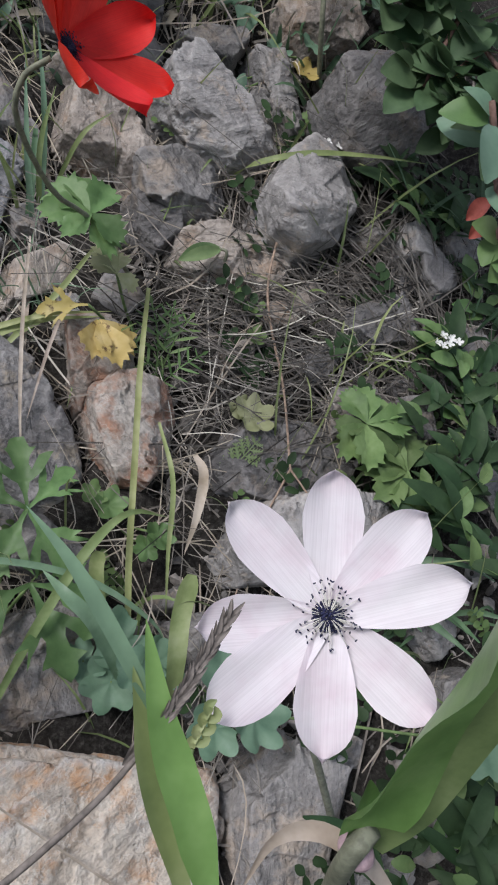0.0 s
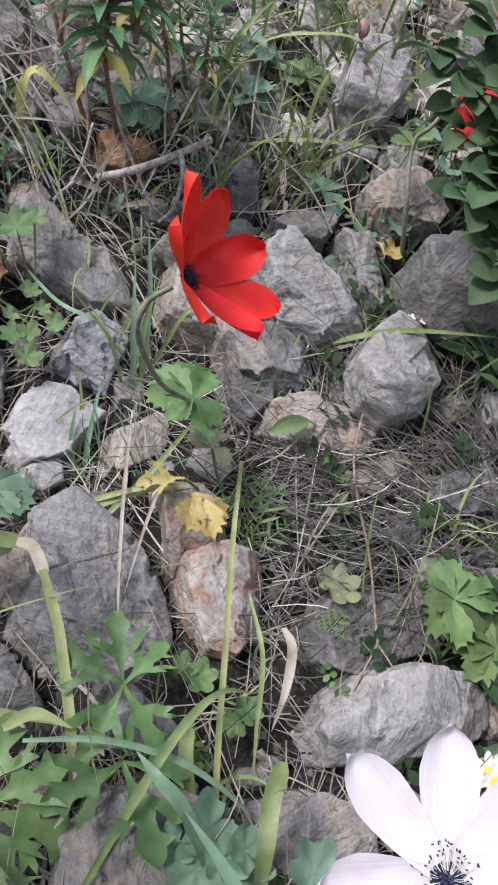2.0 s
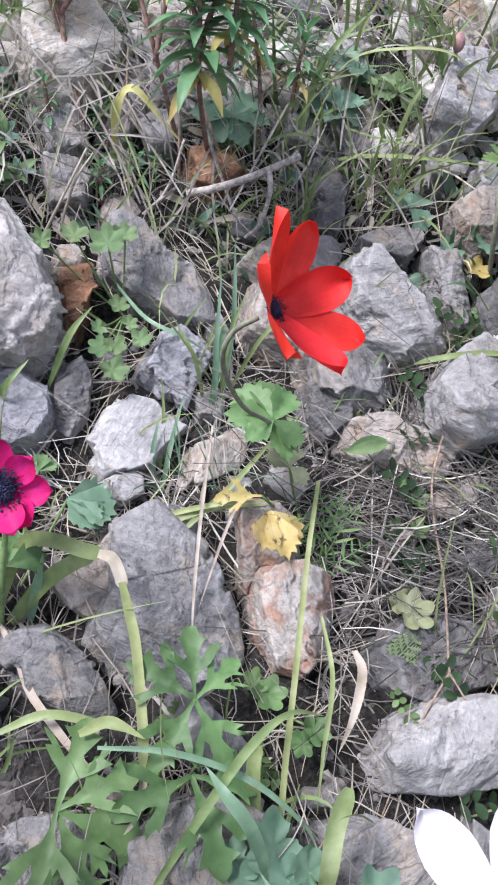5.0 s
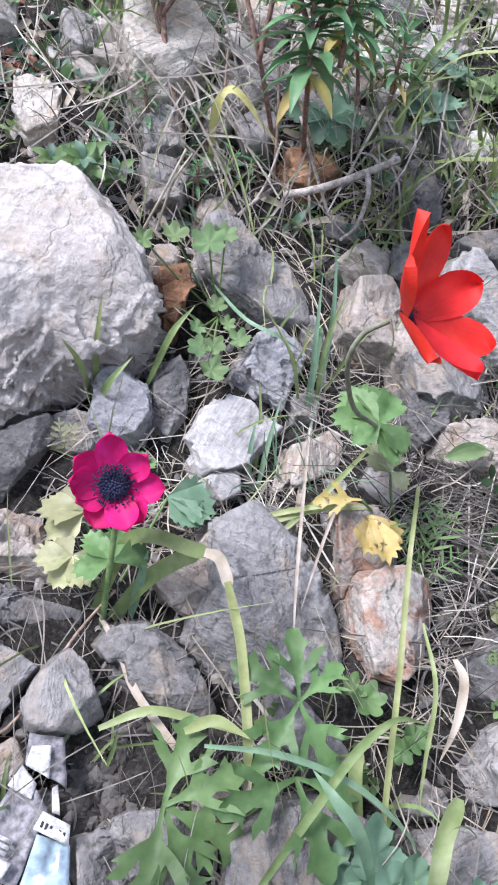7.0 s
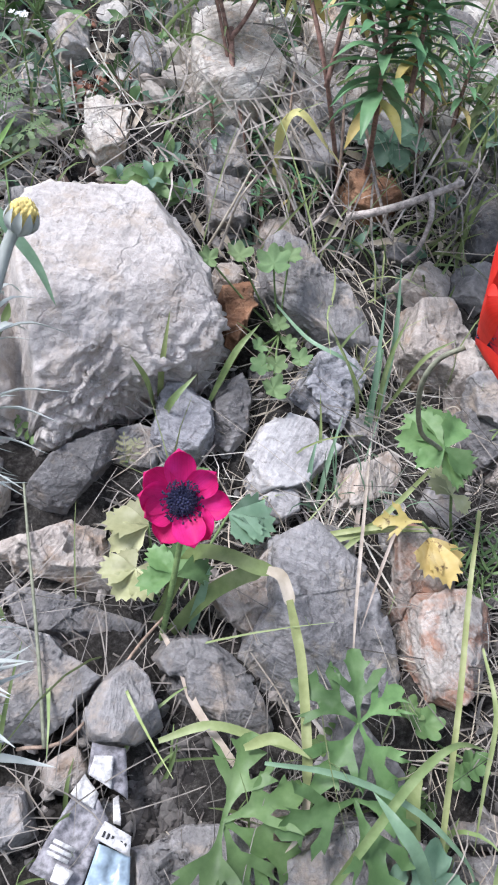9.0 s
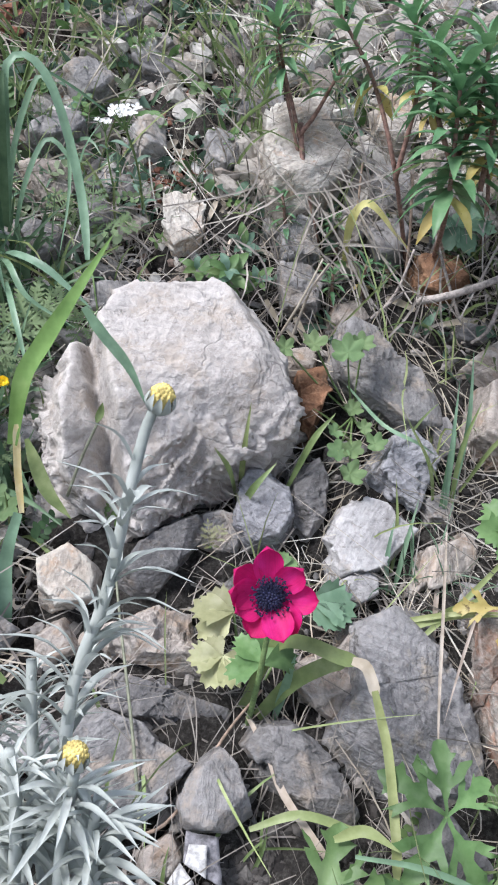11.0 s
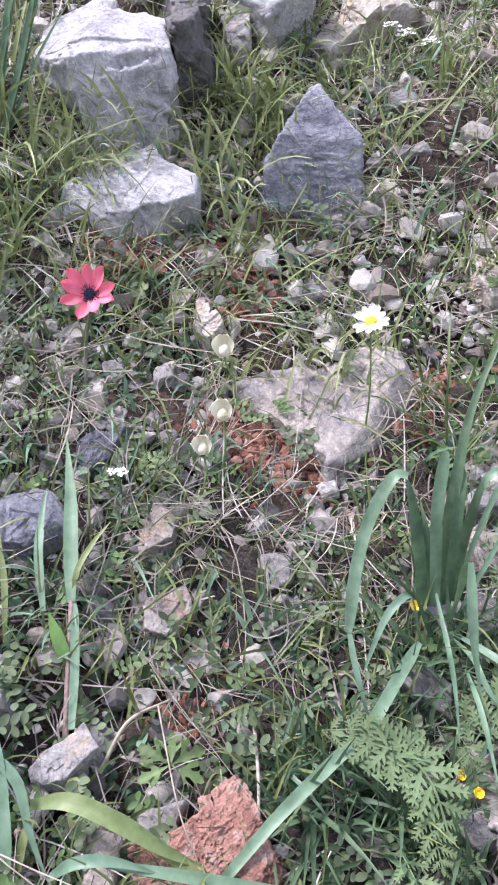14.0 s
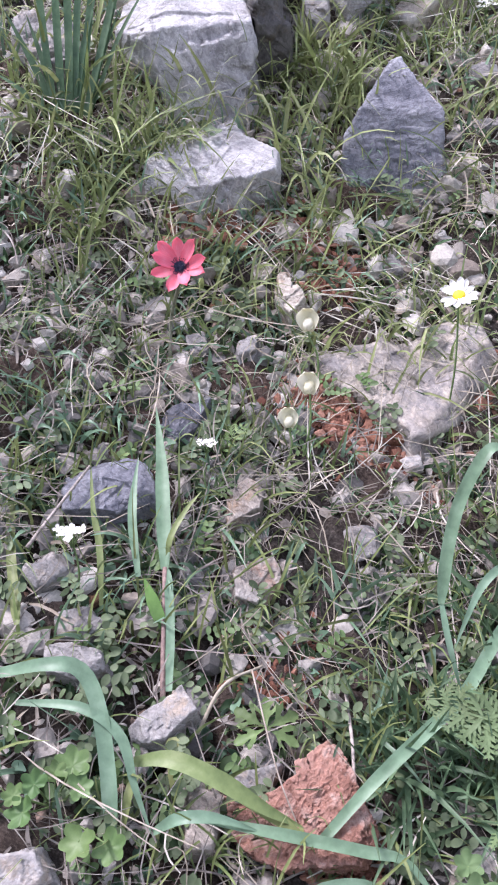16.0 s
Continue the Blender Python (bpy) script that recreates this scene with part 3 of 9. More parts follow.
rock(0.012, -0.291, [(-0.1, -1.3), (1.3, -0.5), (0.5, 1.3), (-1.3, 0.5)], 1.8, "grey", "grey weathered limestone rock lying on the bank", 253, level=4)
rock(-0.128, 0.438, [(-0.2, -2.3), (3.3, 0.9), (-1.1, 2.3), (-3.3, 1.1)], 1.8, "cream", "cream-coloured limestone rock with yellowish stains", 254, level=6)
rock(-0.148, 0.357, [(-1.3, -1), (1.2, -3.3), (3.3, -0.3), (1.9, 0.3), (-0.5, 3.3), (-3.3, 2.8)], 2, "cream", "cream-coloured limestone rock with yellowish stains", 255, level=6)
rock(-0.087, 0.367, [(-0.6, -1.6), (0.8, -3), (1.7, -0.1), (-0.2, 3), (-1.7, 1.7)], 1.8, "palegrey", "pale grey limestone rock with rough broken faces", 256, level=6)
rock(-0.653, 0.411, [(-3.1, -6.8), (0.9, -7.3), (4.5, -9.6), (9.9, -5.8), (9.5, 0.6), (5.6, 7), (3.3, 9.6), (0.8, 8.1), (-4.1, 8.5), (-7.4, 8.2), (-9.9, 5), (-9.2, 1.1), (-6.2, -5.2)], 6, "bluewhite", "bluish white limestone rock with sharp broken edges", 259, top_tilt=2, chips=3, flakes=14, cuts=((-55, 56, 0.42), (-160, 16, 0.2)), level=6)
rock(-0.627, 0.507, [(-2.7, -0.3), (0.8, 0.8), (6.2, -8.1), (9.2, -4.8), (7.1, -0.2), (2.2, 8.1), (-4.7, 6.7), (-9.2, 2)], 5, "dark", "dark grey limestone rock wedged among stones", 260, top_tilt=9, level=6)
rock(-0.535, 0.273, [(-4.5, -7.8), (0.3, -5.6), (4.5, -1.8), (7, 1.8), (5.5, 4.7), (0.7, 5.5), (-2, 7.8), (-6, 5.4), (-7, 2.1), (-6.6, -4.4)], 3.4, "bluewhite", "bluish white limestone rock with sharp broken edges", 261, top_tilt=2, chips=2, flakes=10, cuts=((-80, 60, 0.7),), level=6)
rock(-0.413, 0.668, [(-1.6, -9.2), (-0.4, -2.4), (5.6, 5.4), (3.4, 9.2), (-2.1, 8.1), (-5.1, 3.1), (-5.6, -7.5)], 5, "cream", "cream-coloured limestone rock with yellowish stains", 262, level=6)
rock(-0.550, 0.557, [(1.2, -4.8), (3.2, -2.7), (0.1, 4.1), (-2.6, 4.8), (-3.2, 1.1)], 3, "palegrey", "pale grey limestone rock with rough broken faces", 263, level=6)
rock(-0.395, 0.177, [(-0.9, -2), (1.5, -3.1), (2.4, -0.7), (0.4, 0.6), (-1.7, 3.1), (-2.4, 1.7)], 2.6, "cream", "cream-coloured limestone rock with yellowish stains", 264, level=6)
rock(-0.372, 0.176, [(1.2, -1.5), (1.2, 1.3), (-1.2, 1.5)], 1.8, "cream", "cream-coloured limestone rock with yellowish stains", 265, level=4)
rock(-0.400, 0.092, [(0.1, -2.1), (1.2, -0.5), (0.2, 2.1), (-1.2, -0.4)], 2, "palegrey", "pale grey limestone rock with rough broken faces", 266)
rock(-0.433, 0.188, [(-0, -1.7), (1.1, -0.4), (0.4, 1.7), (-1.1, -0.5)], 1.6, "cream", "cream-coloured limestone rock with yellowish stains", 267)
rock(-0.303, 0.426, [(-0.9, -2.3), (2.6, 0.1), (1.1, 2.3), (-2.6, 0.1)], 1.6, "cream", "cream-coloured limestone rock with yellowish stains", 268, level=6)
rock(-0.330, 0.555, [(-0.4, -2), (1.6, -0.6), (0.3, 2), (-1.6, 0.2)], 1.6, "palegrey", "pale grey limestone rock with rough broken faces", 269)
rock(-0.422, -0.118, [(-1.9, -3.9), (2, -1.7), (4.3, 1), (1.8, 3.9), (-0.4, 3.6), (-2.7, 1.9), (-4.3, -0.7)], 2.4, "blue", "blue-grey banded limestone rock", 270, top_tilt=6, level=6)
rock(-0.414, -0.012, [(0.7, -2.9), (2.1, -0.1), (1.7, 2.9), (-0.6, 1.2), (-2.1, -1.4)], 1.6, "blue", "blue-grey banded limestone rock", 271, top_tilt=6, level=6)
rock(-0.322, -0.064, [(0.1, -2.6), (1.9, -0.2), (1.4, 1.9), (-0.5, 2.6), (-1.9, -0.2)], 2.2, "tan", "tan limestone rock with a rough broken face", 272, level=6)
rock(-0.279, -0.119, [(-0.5, -2.7), (1.4, -2.2), (2.2, 0.6), (0.4, 2.7), (-2.2, -0.2)], 2, "stained", "pale limestone chunk stained rusty brown", 273, level=6)
rock(-0.217, -0.043, [(0.4, -2.3), (2.2, -0.1), (0.6, 2.3), (-2.2, 0.7)], 1.8, "palegrey", "pale grey limestone rock with rough broken faces", 274)
rock(-0.359, -0.256, [(-1, -1.7), (1.1, -1.1), (2.6, 0.7), (1.6, 1.7), (-0.3, 1.5), (-2.6, 0.2)], 2.2, "palegrey", "pale grey limestone rock with rough broken faces", 275, level=6)
rock(-0.375, -0.229, [(-0.8, -1.6), (1.4, -0.9), (2.2, 1.4), (-0.4, 1.6), (-2.2, -0.1)], 1.8, "grey", "grey weathered limestone rock lying on the bank", 276, top_tilt=10)
rock(-0.280, -0.258, [(-1.3, -2.7), (1.2, -1.7), (2.1, 1.5), (-0.1, 2.7), (-2.1, -1.8)], 2.4, "palegrey", "pale grey limestone rock with rough broken faces", 277, level=6)
rock(-0.205, -0.258, [(-0.4, -1.7), (1.3, -0.5), (1.5, 1.7), (-1.5, -0.7)], 1.8, "grey", "grey weathered limestone rock lying on the bank", 278)
rock(-0.163, -0.258, [(-3.6, -4.8), (1, -4.7), (5.2, -1.7), (5.1, 0.7), (2.7, 2.4), (1, 4.1), (-0.7, 4.8), (-1.8, 2.3), (-3.1, 0.1), (-4.6, -1.6), (-5.2, -2.8)], 3, "brick", "broken orange-red porous brick lump", 279, name="brick_lump", rough=1.2, level=7, pits=0.0013, top_tilt=6, category="brick")
rock(-0.256, 0.150, [(-4.9, -5.5), (-1.5, -6.3), (4.1, -8.4), (6.5, -6.4), (6.9, 0.2), (8.7, 4.9), (5.5, 8.4), (2, 8), (-1.5, 5.4), (-6.3, 0.3), (-8.7, -2.7)], 2.2, "flatstone", "broad flat stone with grey lichen patches, sunk in soil", 280, name="flat_stone", top_tilt=3, lean=(20, 40), chips=2, flakes=14, level=6)
rock(0.335, -0.502, [(-5.5, 5.4), (7.3, 3.7), (6.2, -3.8), (-2.6, -4), (-5.2, -1.1)], 3.5, "creamor", "large cream limestone rock with orange veins", 117, level=6)
rock(0.44, -0.486, [(-2.7, 1.1), (0.3, 3.8), (3.1, 2.3), (1.6, -3.8), (-2.4, -3.4)], 2, "grey", "grey weathered limestone rock lying on the bank", 119, level=6)
rock(0.269, 0.053, [(-2.5, 0.8), (0.4, 2.3), (2.9, 0.4), (0.8, -2.1), (-1.5, -1.7)], 2.5, "brown", "small rusty brown porous stone", 138, rough=1.5, pits=0.0006)
rock(0.093, 0.358, [(-2.8, -0), (-0.9, 1.4), (2.7, 0.8), (2.9, -0.5), (-1.7, -1.4)], 2, "palegrey", "pale grey limestone rock with rough broken faces", 141)
rock(0.06, -0.366, [(-4.4, -0), (2.4, 2.5), (3.4, 1.3), (1.3, -1), (-2.7, -2.5)], 2.5, "palegrey", "pale grey limestone rock with rough broken faces", 143, level=6)
rock(-0.282, 0.071, [(-5.1, 0.6), (-1.5, 2.7), (6.8, 0.5), (3.1, -2), (-3.4, -1.9)], 1.2, "redsoil", "clod of crumbly red clay soil", 150, rough=1.6, pits=0.001, category="soil", name="soil_clod")
rock(-0.225, -0.298, [(-2.4, 0.6), (-1.1, 2.2), (0.9, 1.6), (2, -1.8), (0.3, -2.7)], 2, "tan", "tan limestone rock with a rough broken face", 153)
rock(-0.521, 0.617, [(-5.8, -3.4), (-3.4, 4.1), (2, 7.7), (5.2, -1.2), (1.8, -6.9)], 7, "bluewhite", "bluish white limestone rock with sharp broken edges", 157, level=6)
rock(-0.768, 0.305, [(-5.4, -0.2), (-3.9, 3.1), (1.9, 3.7), (5.2, -0.9), (1.9, -5.8)], 3.5, "palegrey", "pale grey limestone rock with rough broken faces", 159, level=6)
rock(-0.55, 0.658, [(-5, -3.9), (-3.1, 3.4), (3.1, 6.6), (6, -0.8), (-0.8, -5.3)], 4, "palegrey", "pale grey limestone rock with rough broken faces", 161, level=6)
rock(-0.207, 0.055, [(-1.3, 0), (0.1, 1.3), (1.2, 0), (-0.1, -1.1)], 1.5, "palegrey", "pale grey limestone rock with rough broken faces", 171, level=4)
rock(-0.289, 0.487, [(-2.5, -0.2), (1.1, 1.4), (2.8, 0.4), (-1.3, -1.4)], 2, "palegrey", "pale grey limestone rock with rough broken faces", 173)
rock(-0.42, -0.205, [(-2.4, -0.9), (0.1, 1.9), (2, 0.9), (0.3, -2)], 2, "palegrey", "pale grey limestone rock with rough broken faces", 176, level=4)
rock(-0.305, -0.385, [(-2.4, -0.1), (0.3, 1.7), (2.6, 0.6), (-0.6, -2.4)], 2.5, "palegrey", "pale grey limestone rock with rough broken faces", 177)
rock(-0.772, 0.316, [(-4.2, 0.9), (-2, 4.5), (3, 1.9), (3.5, -3.1), (-0.3, -4.3)], 3, "grey", "grey weathered limestone rock lying on the bank", 179, level=6)
rock(-0.445, 0.071, [(-1.6, 0.2), (0, 1.6), (1.4, -0.3), (0.1, -1.6)], 1.2, "palegrey", "pale grey limestone rock with rough broken faces", 181, level=4)
rock(-0.203, -0.092, [(-1.3, -0.2), (-0.2, 1.5), (1.6, 0.1), (0.1, -1.5)], 1.5, "grey", "grey weathered limestone rock lying on the bank", 182, level=4)

# the large white boulder, with a hollow on its flank and a ragged lower face
BOULDER_OUTLINE = [(-4.9, 8.5), (0.2, 10.5), (4.3, 9.4), (7.4, 5.4), (9.3, 2.4), (9.1, 0.1), (6.6, -2.1), (4, -4.4), (2.7, -6.8), (1.3, -7.9), (-0.8, -9.9), (-3.7, -9), (-6.2, -6.2), (-8.2, -2.6), (-8.4, 1), (-7, 4.5), (-6.4, 6.7)]
p, f = rock_shape([(x / 100, y / 100) for x, y in BOULDER_OUTLINE], 0.085, 77, lean=(4, 18), top_tilt=3, chips=5, level=7, ragged=0.038, rough=0.6, flakes=420, knobs=0.001, ledge=((-0.058, 0.036), (-0.014, -0.056), 0.038), crown=((105, 9, 0.086),), cuts=((-58, 29, 0.16), (22, 46, 0.75), (100, 32, 0.8), (-95, 56, 0.62)))
boulder = link_mesh("boulder", p, f, STONE["boulder"])
boulder.matrix_basis = Matrix.Translation(at(0.094, -0.133)) @ SLOPE
tagged(boulder, "large white limestone boulder with ragged broken lower face", "rock", "loose rocks of the bank")

# the upright pointed rock
p, f = rock_shape([(-0.053, -0.034), (0.055, -0.038), (0.057, 0.028), (-0.046, 0.032)], 0.13, 55, lean=(-2, 5), chips=2, level=6, flakes=2, crown=((0, 56, 0.122), (180, 61, 0.122), (90, 48, 0.13), (-90, 66, 0.118)))
pointed = link_mesh("pointed_rock", p, f, STONE["blue"])
pointed.matrix_basis = Matrix.Translation(at(-0.385, 0.41, -0.004)) @ pose(0, 0, 0, -8, 4, 38)
tagged(pointed, "upright pointed blue-grey rock standing in the grass", "rock", "loose rocks of the bank")
ROCKS.append((0.094, -0.133, 0.1))
ROCKS.append((-0.369, 0.39, 0.05))

# ---- plant materials ----
def leaf(name, dark, mid, light, rough=0.5, through_=0.25, streak=0.0, spots=None, scale=60.0, vary=0.3):
    m, nt, b = mat(name, rough, 0.35)
    co, rnd = coords(nt)
    geo = nt.nodes.new("ShaderNodeNewGeometry")
    n = tex_noise(nt, co, scale, 4, 0.6)
    c = ramp(nt, n, [(0.3, dark), (0.52, mid), (0.75, light)])
    if streak:
        mp = nt.nodes.new("ShaderNodeMapping")
        mp.inputs["Scale"].default_value = (2600, 30, 30)
        nt.links.new(nt.nodes.new("ShaderNodeTexCoord").outputs["Object"], mp.inputs[0])
        st = ramp(nt, tex_noise(nt, mp.outputs[0], 1.0, 3, 0.6), [(0.4, (1 - streak,) * 3), (0.58, (1, 1, 1))])
        c = mix(nt, 1.0, c, st, "MULTIPLY")
    if spots:
        c = mix(nt, ramp(nt, tex_noise(nt, co, 130, 3, 0.6), [(0.6, (0, 0, 0)), (0.68, (1, 1, 1))]), c, spots)
    hv = nt.nodes.new("ShaderNodeHueSaturation")
    nt.links.new(c, hv.inputs["Color"])
    mr = nt.nodes.new("ShaderNodeMapRange")
    mr.inputs["To Min"].default_value, mr.inputs["To Max"].default_value = 1 - vary, 1 + vary
    nt.links.new(geo.outputs["Random Per Island"], mr.inputs["Value"])
    nt.links.new(mr.outputs[0], hv.inputs["Value"])
    hr = nt.nodes.new("ShaderNodeMapRange")
    hr.inputs["To Min"].default_value, hr.inputs["To Max"].default_value = 0.5 - vary * 0.05, 0.5 + vary * 0.05
    nt.links.new(rnd, hr.inputs["Value"])
    nt.links.new(hr.outputs[0], hv.inputs["Hue"])
    nt.links.new(hv.outputs[0], b.inputs["Base Color"])
    bump(nt, b, n, 0.25, 0.001)
    if through_:
        tr, mx = nt.nodes.new("ShaderNodeBsdfTranslucent"), nt.nodes.new("ShaderNodeMixShader")
        nt.links.new(hv.outputs[0], tr.inputs[0])
        mx.inputs[0].default_value = through_
        nt.links.new(b.outputs[0], mx.inputs[1])
        nt.links.new(tr.outputs[0], mx.inputs[2])
        nt.links.new(mx.outputs[0], nt.nodes["Material Output"].inputs[0])
    return m


def plain(name, col, rough=0.6, var=0.25, scale=300.0):
    m, nt, b = mat(name, rough, 0.3)
    co, rnd = coords(nt)
    lo, hi = tuple(x * (1 - var) for x in col), tuple(min(1, x * (1 + var)) for x in col)
    n = tex_noise(nt, co, scale, 3, 0.6)
    nt.links.new(ramp(nt, n, [(0.35, lo), (0.65, hi)]), b.inputs["Base Color"])
    bump(nt, b, n, 0.3, 0.0008)
    return m


GRASS = leaf("grass_green", (0.12, 0.165, 0.06), (0.195, 0.25, 0.095), (0.3, 0.345, 0.165), streak=0.0)
GRASS_BLUE = leaf("bluish_grass", (0.12, 0.2, 0.125), (0.175, 0.285, 0.18), (0.25, 0.37, 0.25), 0.42)
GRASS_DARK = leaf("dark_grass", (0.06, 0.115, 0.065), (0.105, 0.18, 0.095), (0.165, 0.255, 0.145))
GRASS_BRIGHT = leaf("bright_leaf_blade", (0.112, 0.215, 0.055), (0.16, 0.29, 0.08), (0.225, 0.36, 0.12), 0.38)
GRASS_PALE = leaf("pale_yellow_green_blade", (0.2, 0.245, 0.09), (0.29, 0.335, 0.145), (0.42, 0.45, 0.25))
STRAW = leaf("dry_straw", (0.22, 0.185, 0.14), (0.36, 0.31, 0.25), (0.52, 0.47, 0.4), 0.75, 0.1)
STRAW_GREY = leaf("grey_litter", (0.13, 0.115, 0.1), (0.23, 0.205, 0.18), (0.36, 0.33, 0.3), 0.8, 0.0)
# straw darkened so that the shade beside the shrub lies in its colour
STRAW_SHADED = leaf("shade_toned_litter", (0.05, 0.045, 0.04), (0.1, 0.09, 0.08), (0.2, 0.185, 0.17), 0.85, 0.0)
STRAW_PALE = leaf("bleached_straw", (0.4, 0.37, 0.31), (0.55, 0.52, 0.45), (0.7, 0.67, 0.6), 0.8, 0.1)
STRAW_TAN = leaf("tan_dry_leaf", (0.3, 0.25, 0.18), (0.43, 0.37, 0.29), (0.56, 0.5, 0.42), 0.7, 0.15)
LEAF = leaf("fresh_lobed_leaf", (0.078, 0.142, 0.046), (0.125, 0.208, 0.074), (0.19, 0.28, 0.12))
# green darkened to carry the shade in and under the shrub
LEAF_SHADE_DARK = leaf("shade_darkened_leaf", (0.018, 0.0432, 0.0158), (0.0324, 0.0684, 0.0252), (0.054, 0.101, 0.0432), 0.65)
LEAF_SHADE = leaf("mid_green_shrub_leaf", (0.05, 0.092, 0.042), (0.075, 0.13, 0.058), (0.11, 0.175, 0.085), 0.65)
LEAF_PALE = leaf("soft_pale_green_leaf", (0.105, 0.175, 0.072), (0.15, 0.23, 0.1), (0.215, 0.3, 0.15), 0.7)
LEAF_CARROT = leaf("greyish_feathery_leaf", (0.13, 0.195, 0.085), (0.19, 0.27, 0.125), (0.27, 0.355, 0.19), 0.65)
LEAF_TEAL = leaf("bluish_green_leaf", (0.09, 0.17, 0.11), (0.14, 0.235, 0.155), (0.2, 0.3, 0.22), 0.6)
LEAF_VETCH = leaf("dull_green_leaflet", (0.085, 0.125, 0.065), (0.14, 0.19, 0.1), (0.215, 0.265, 0.16), 0.6)
LEAF_YELLOW = leaf("yellowed_spotted_leaf", (0.35, 0.28, 0.08), (0.46, 0.38, 0.13), (0.54, 0.47, 0.23), 0.6, 0.25, 0, (0.12, 0.08, 0.035))
LEAF_FADING = leaf("fading_yellow_green_leaf", (0.24, 0.255, 0.12), (0.34, 0.35, 0.19), (0.46, 0.46, 0.3), 0.65)
EUPH = leaf("spurge_leaf", (0.075, 0.175, 0.08), (0.12, 0.25, 0.115), (0.19, 0.33, 0.175), 0.45)
SILVER = leaf("woolly_silver_leaf", (0.29, 0.32, 0.29), (0.41, 0.44, 0.41), (0.54, 0.57, 0.53), 0.9, 0.15)
PETAL_WHITE = leaf("white_pink_petal", (0.73, 0.61, 0.67), (0.82, 0.765, 0.805), (0.86, 0.835, 0.86), 0.6, 0.3, 0.09, None, 45, vary=0.05)
PETAL_RED = leaf("scarlet_petal", (0.56, 0.012, 0.01), (0.69, 0.022, 0.016), (0.76, 0.04, 0.03), 0.6, 0.25, 0.1, vary=0.05)
PETAL_MAGENTA = leaf("magenta_petal", (0.45, 0.006, 0.09), (0.62, 0.01, 0.16), (0.74, 0.03, 0.28), 0.65, 0.3, 0.12, vary=0.05)
PETAL_PINK = leaf("coral_pink_petal", (0.9, 0.16, 0.23), (0.93, 0.23, 0.315), (0.95, 0.34, 0.42), 0.5, 0.3, 0.1, vary=0.05)
DAISY_WHITE = leaf("daisy_white", (0.82, 0.82, 0.78), (0.87, 0.87, 0.84), (0.9, 0.9, 0.88), 0.6, 0.3, vary=0.05)
CREAM_PETAL = leaf("cream_petal", (0.76, 0.73, 0.52), (0.84, 0.82, 0.65), (0.88, 0.87, 0.75), 0.55, 0.3, vary=0.05)
SHEATH = leaf("yellow_white_sheath", (0.6, 0.5, 0.2), (0.72, 0.64, 0.34), (0.8, 0.76, 0.55), 0.6)
ARCH_YELLOW = leaf("yellowed_strap_leaf", (0.4, 0.36, 0.12), (0.52, 0.47, 0.2), (0.62, 0.58, 0.36), 0.6)
FILAMENT = plain("pale_filament", (0.7, 0.68, 0.62), 0.6, 0.1)
YELLOW = plain("yellow_flower", (0.8, 0.6, 0.03), 0.6)
WOOL_YELLOW = plain("woolly_yellow_bud", (0.6, 0.48, 0.17), 0.9, 0.4)
NAVY = plain("blue_black_stamen", (0.016, 0.018, 0.05), 0.6, 0.6, 900)
STEM_GREEN = plain("green_stem", (0.14, 0.21, 0.08), 0.6)
STEM_DARK = plain("purple_brown_stem", (0.19, 0.2, 0.14), 0.6)
STEM_HAIRY = plain("grey_hairy_stem", (0.19, 0.2, 0.15), 0.8)
STEM_RED = plain("reddish_woody_stem", (0.2, 0.12, 0.095), 0.75, 0.4)
TWIG_GREY = plain("grey_weathered_twig", (0.34, 0.3, 0.27), 0.85, 0.4)
SPIKE_GREY = plain("grey_brown_spike", (0.16, 0.14, 0.125), 0.8, 0.4)
TWIG_BROWN = plain("brown_dead_stalk", (0.27, 0.2, 0.15), 0.8, 0.4)


# ---- plant geometry ----
BASE = {}


def thing(name, base, label, category, group=""):
    ob = new(name)
    ob.empty_display_size = 0.01
    ob.location = base
    BASE[ob] = Vector(base)
    return tagged(ob, label, category, group)


def part(name, shape, material, parent, label="", smooth=True):
    v, f = shape
    base = BASE[parent]
    ob = link_mesh(name, np.asarray(v) - np.array(base[:]), f, material, smooth, parent)
    BASE[ob] = base
    if label:
        tagged(ob, label)
    return ob


def shared(name, me, m, parent, label=""):
    """A part on a mesh that others share, at the world pose m."""
    ob = new(name, me)
    ob.parent = parent
    ob.matrix_basis = Matrix.Translation(-BASE[parent]) @ m
    BASE[ob] = BASE[parent]
    if label:
        tagged(ob, label)
    return ob


def mesh_of(name, shape, material):
    me = bpy.data.meshes.new(name)
    me.from_pydata(np.asarray(shape[0]).tolist(), [], shape[1])
    me.materials.append(material)
    me.shade_smooth()
    return me


def curve(points, n):
    """n points on a smooth line through the given ones."""
    p = np.array([tuple(q) for q in points], float)
    if len(p) == 2:
        return p[0] + (p[1] - p[0]) * np.linspace(0, 1, n)[:, None]
    p = np.vstack([2 * p[0] - p[1], p, 2 * p[-1] - p[-2]])
    out = []
    for s in np.linspace(0, len(p) - 3 - 1e-9, n):
        i, t = int(s), s - int(s)
        a, b, c, d = p[i:i + 4]
        out.append(0.5 * (2 * b + (c - a) * t + (2 * a - 5 * b + 4 * c - d) * t * t + (3 * b - a - 3 * c + d) * t ** 3))
    return np.array(out)


def join(*shapes):
    vs, fs, k = [], [], 0
    for v, f in shapes:
        vs.append(np.asarray(v))
        fs += [tuple(i + k for i in q) for q in f]
        k += len(v)
    return np.vstack(vs), fs


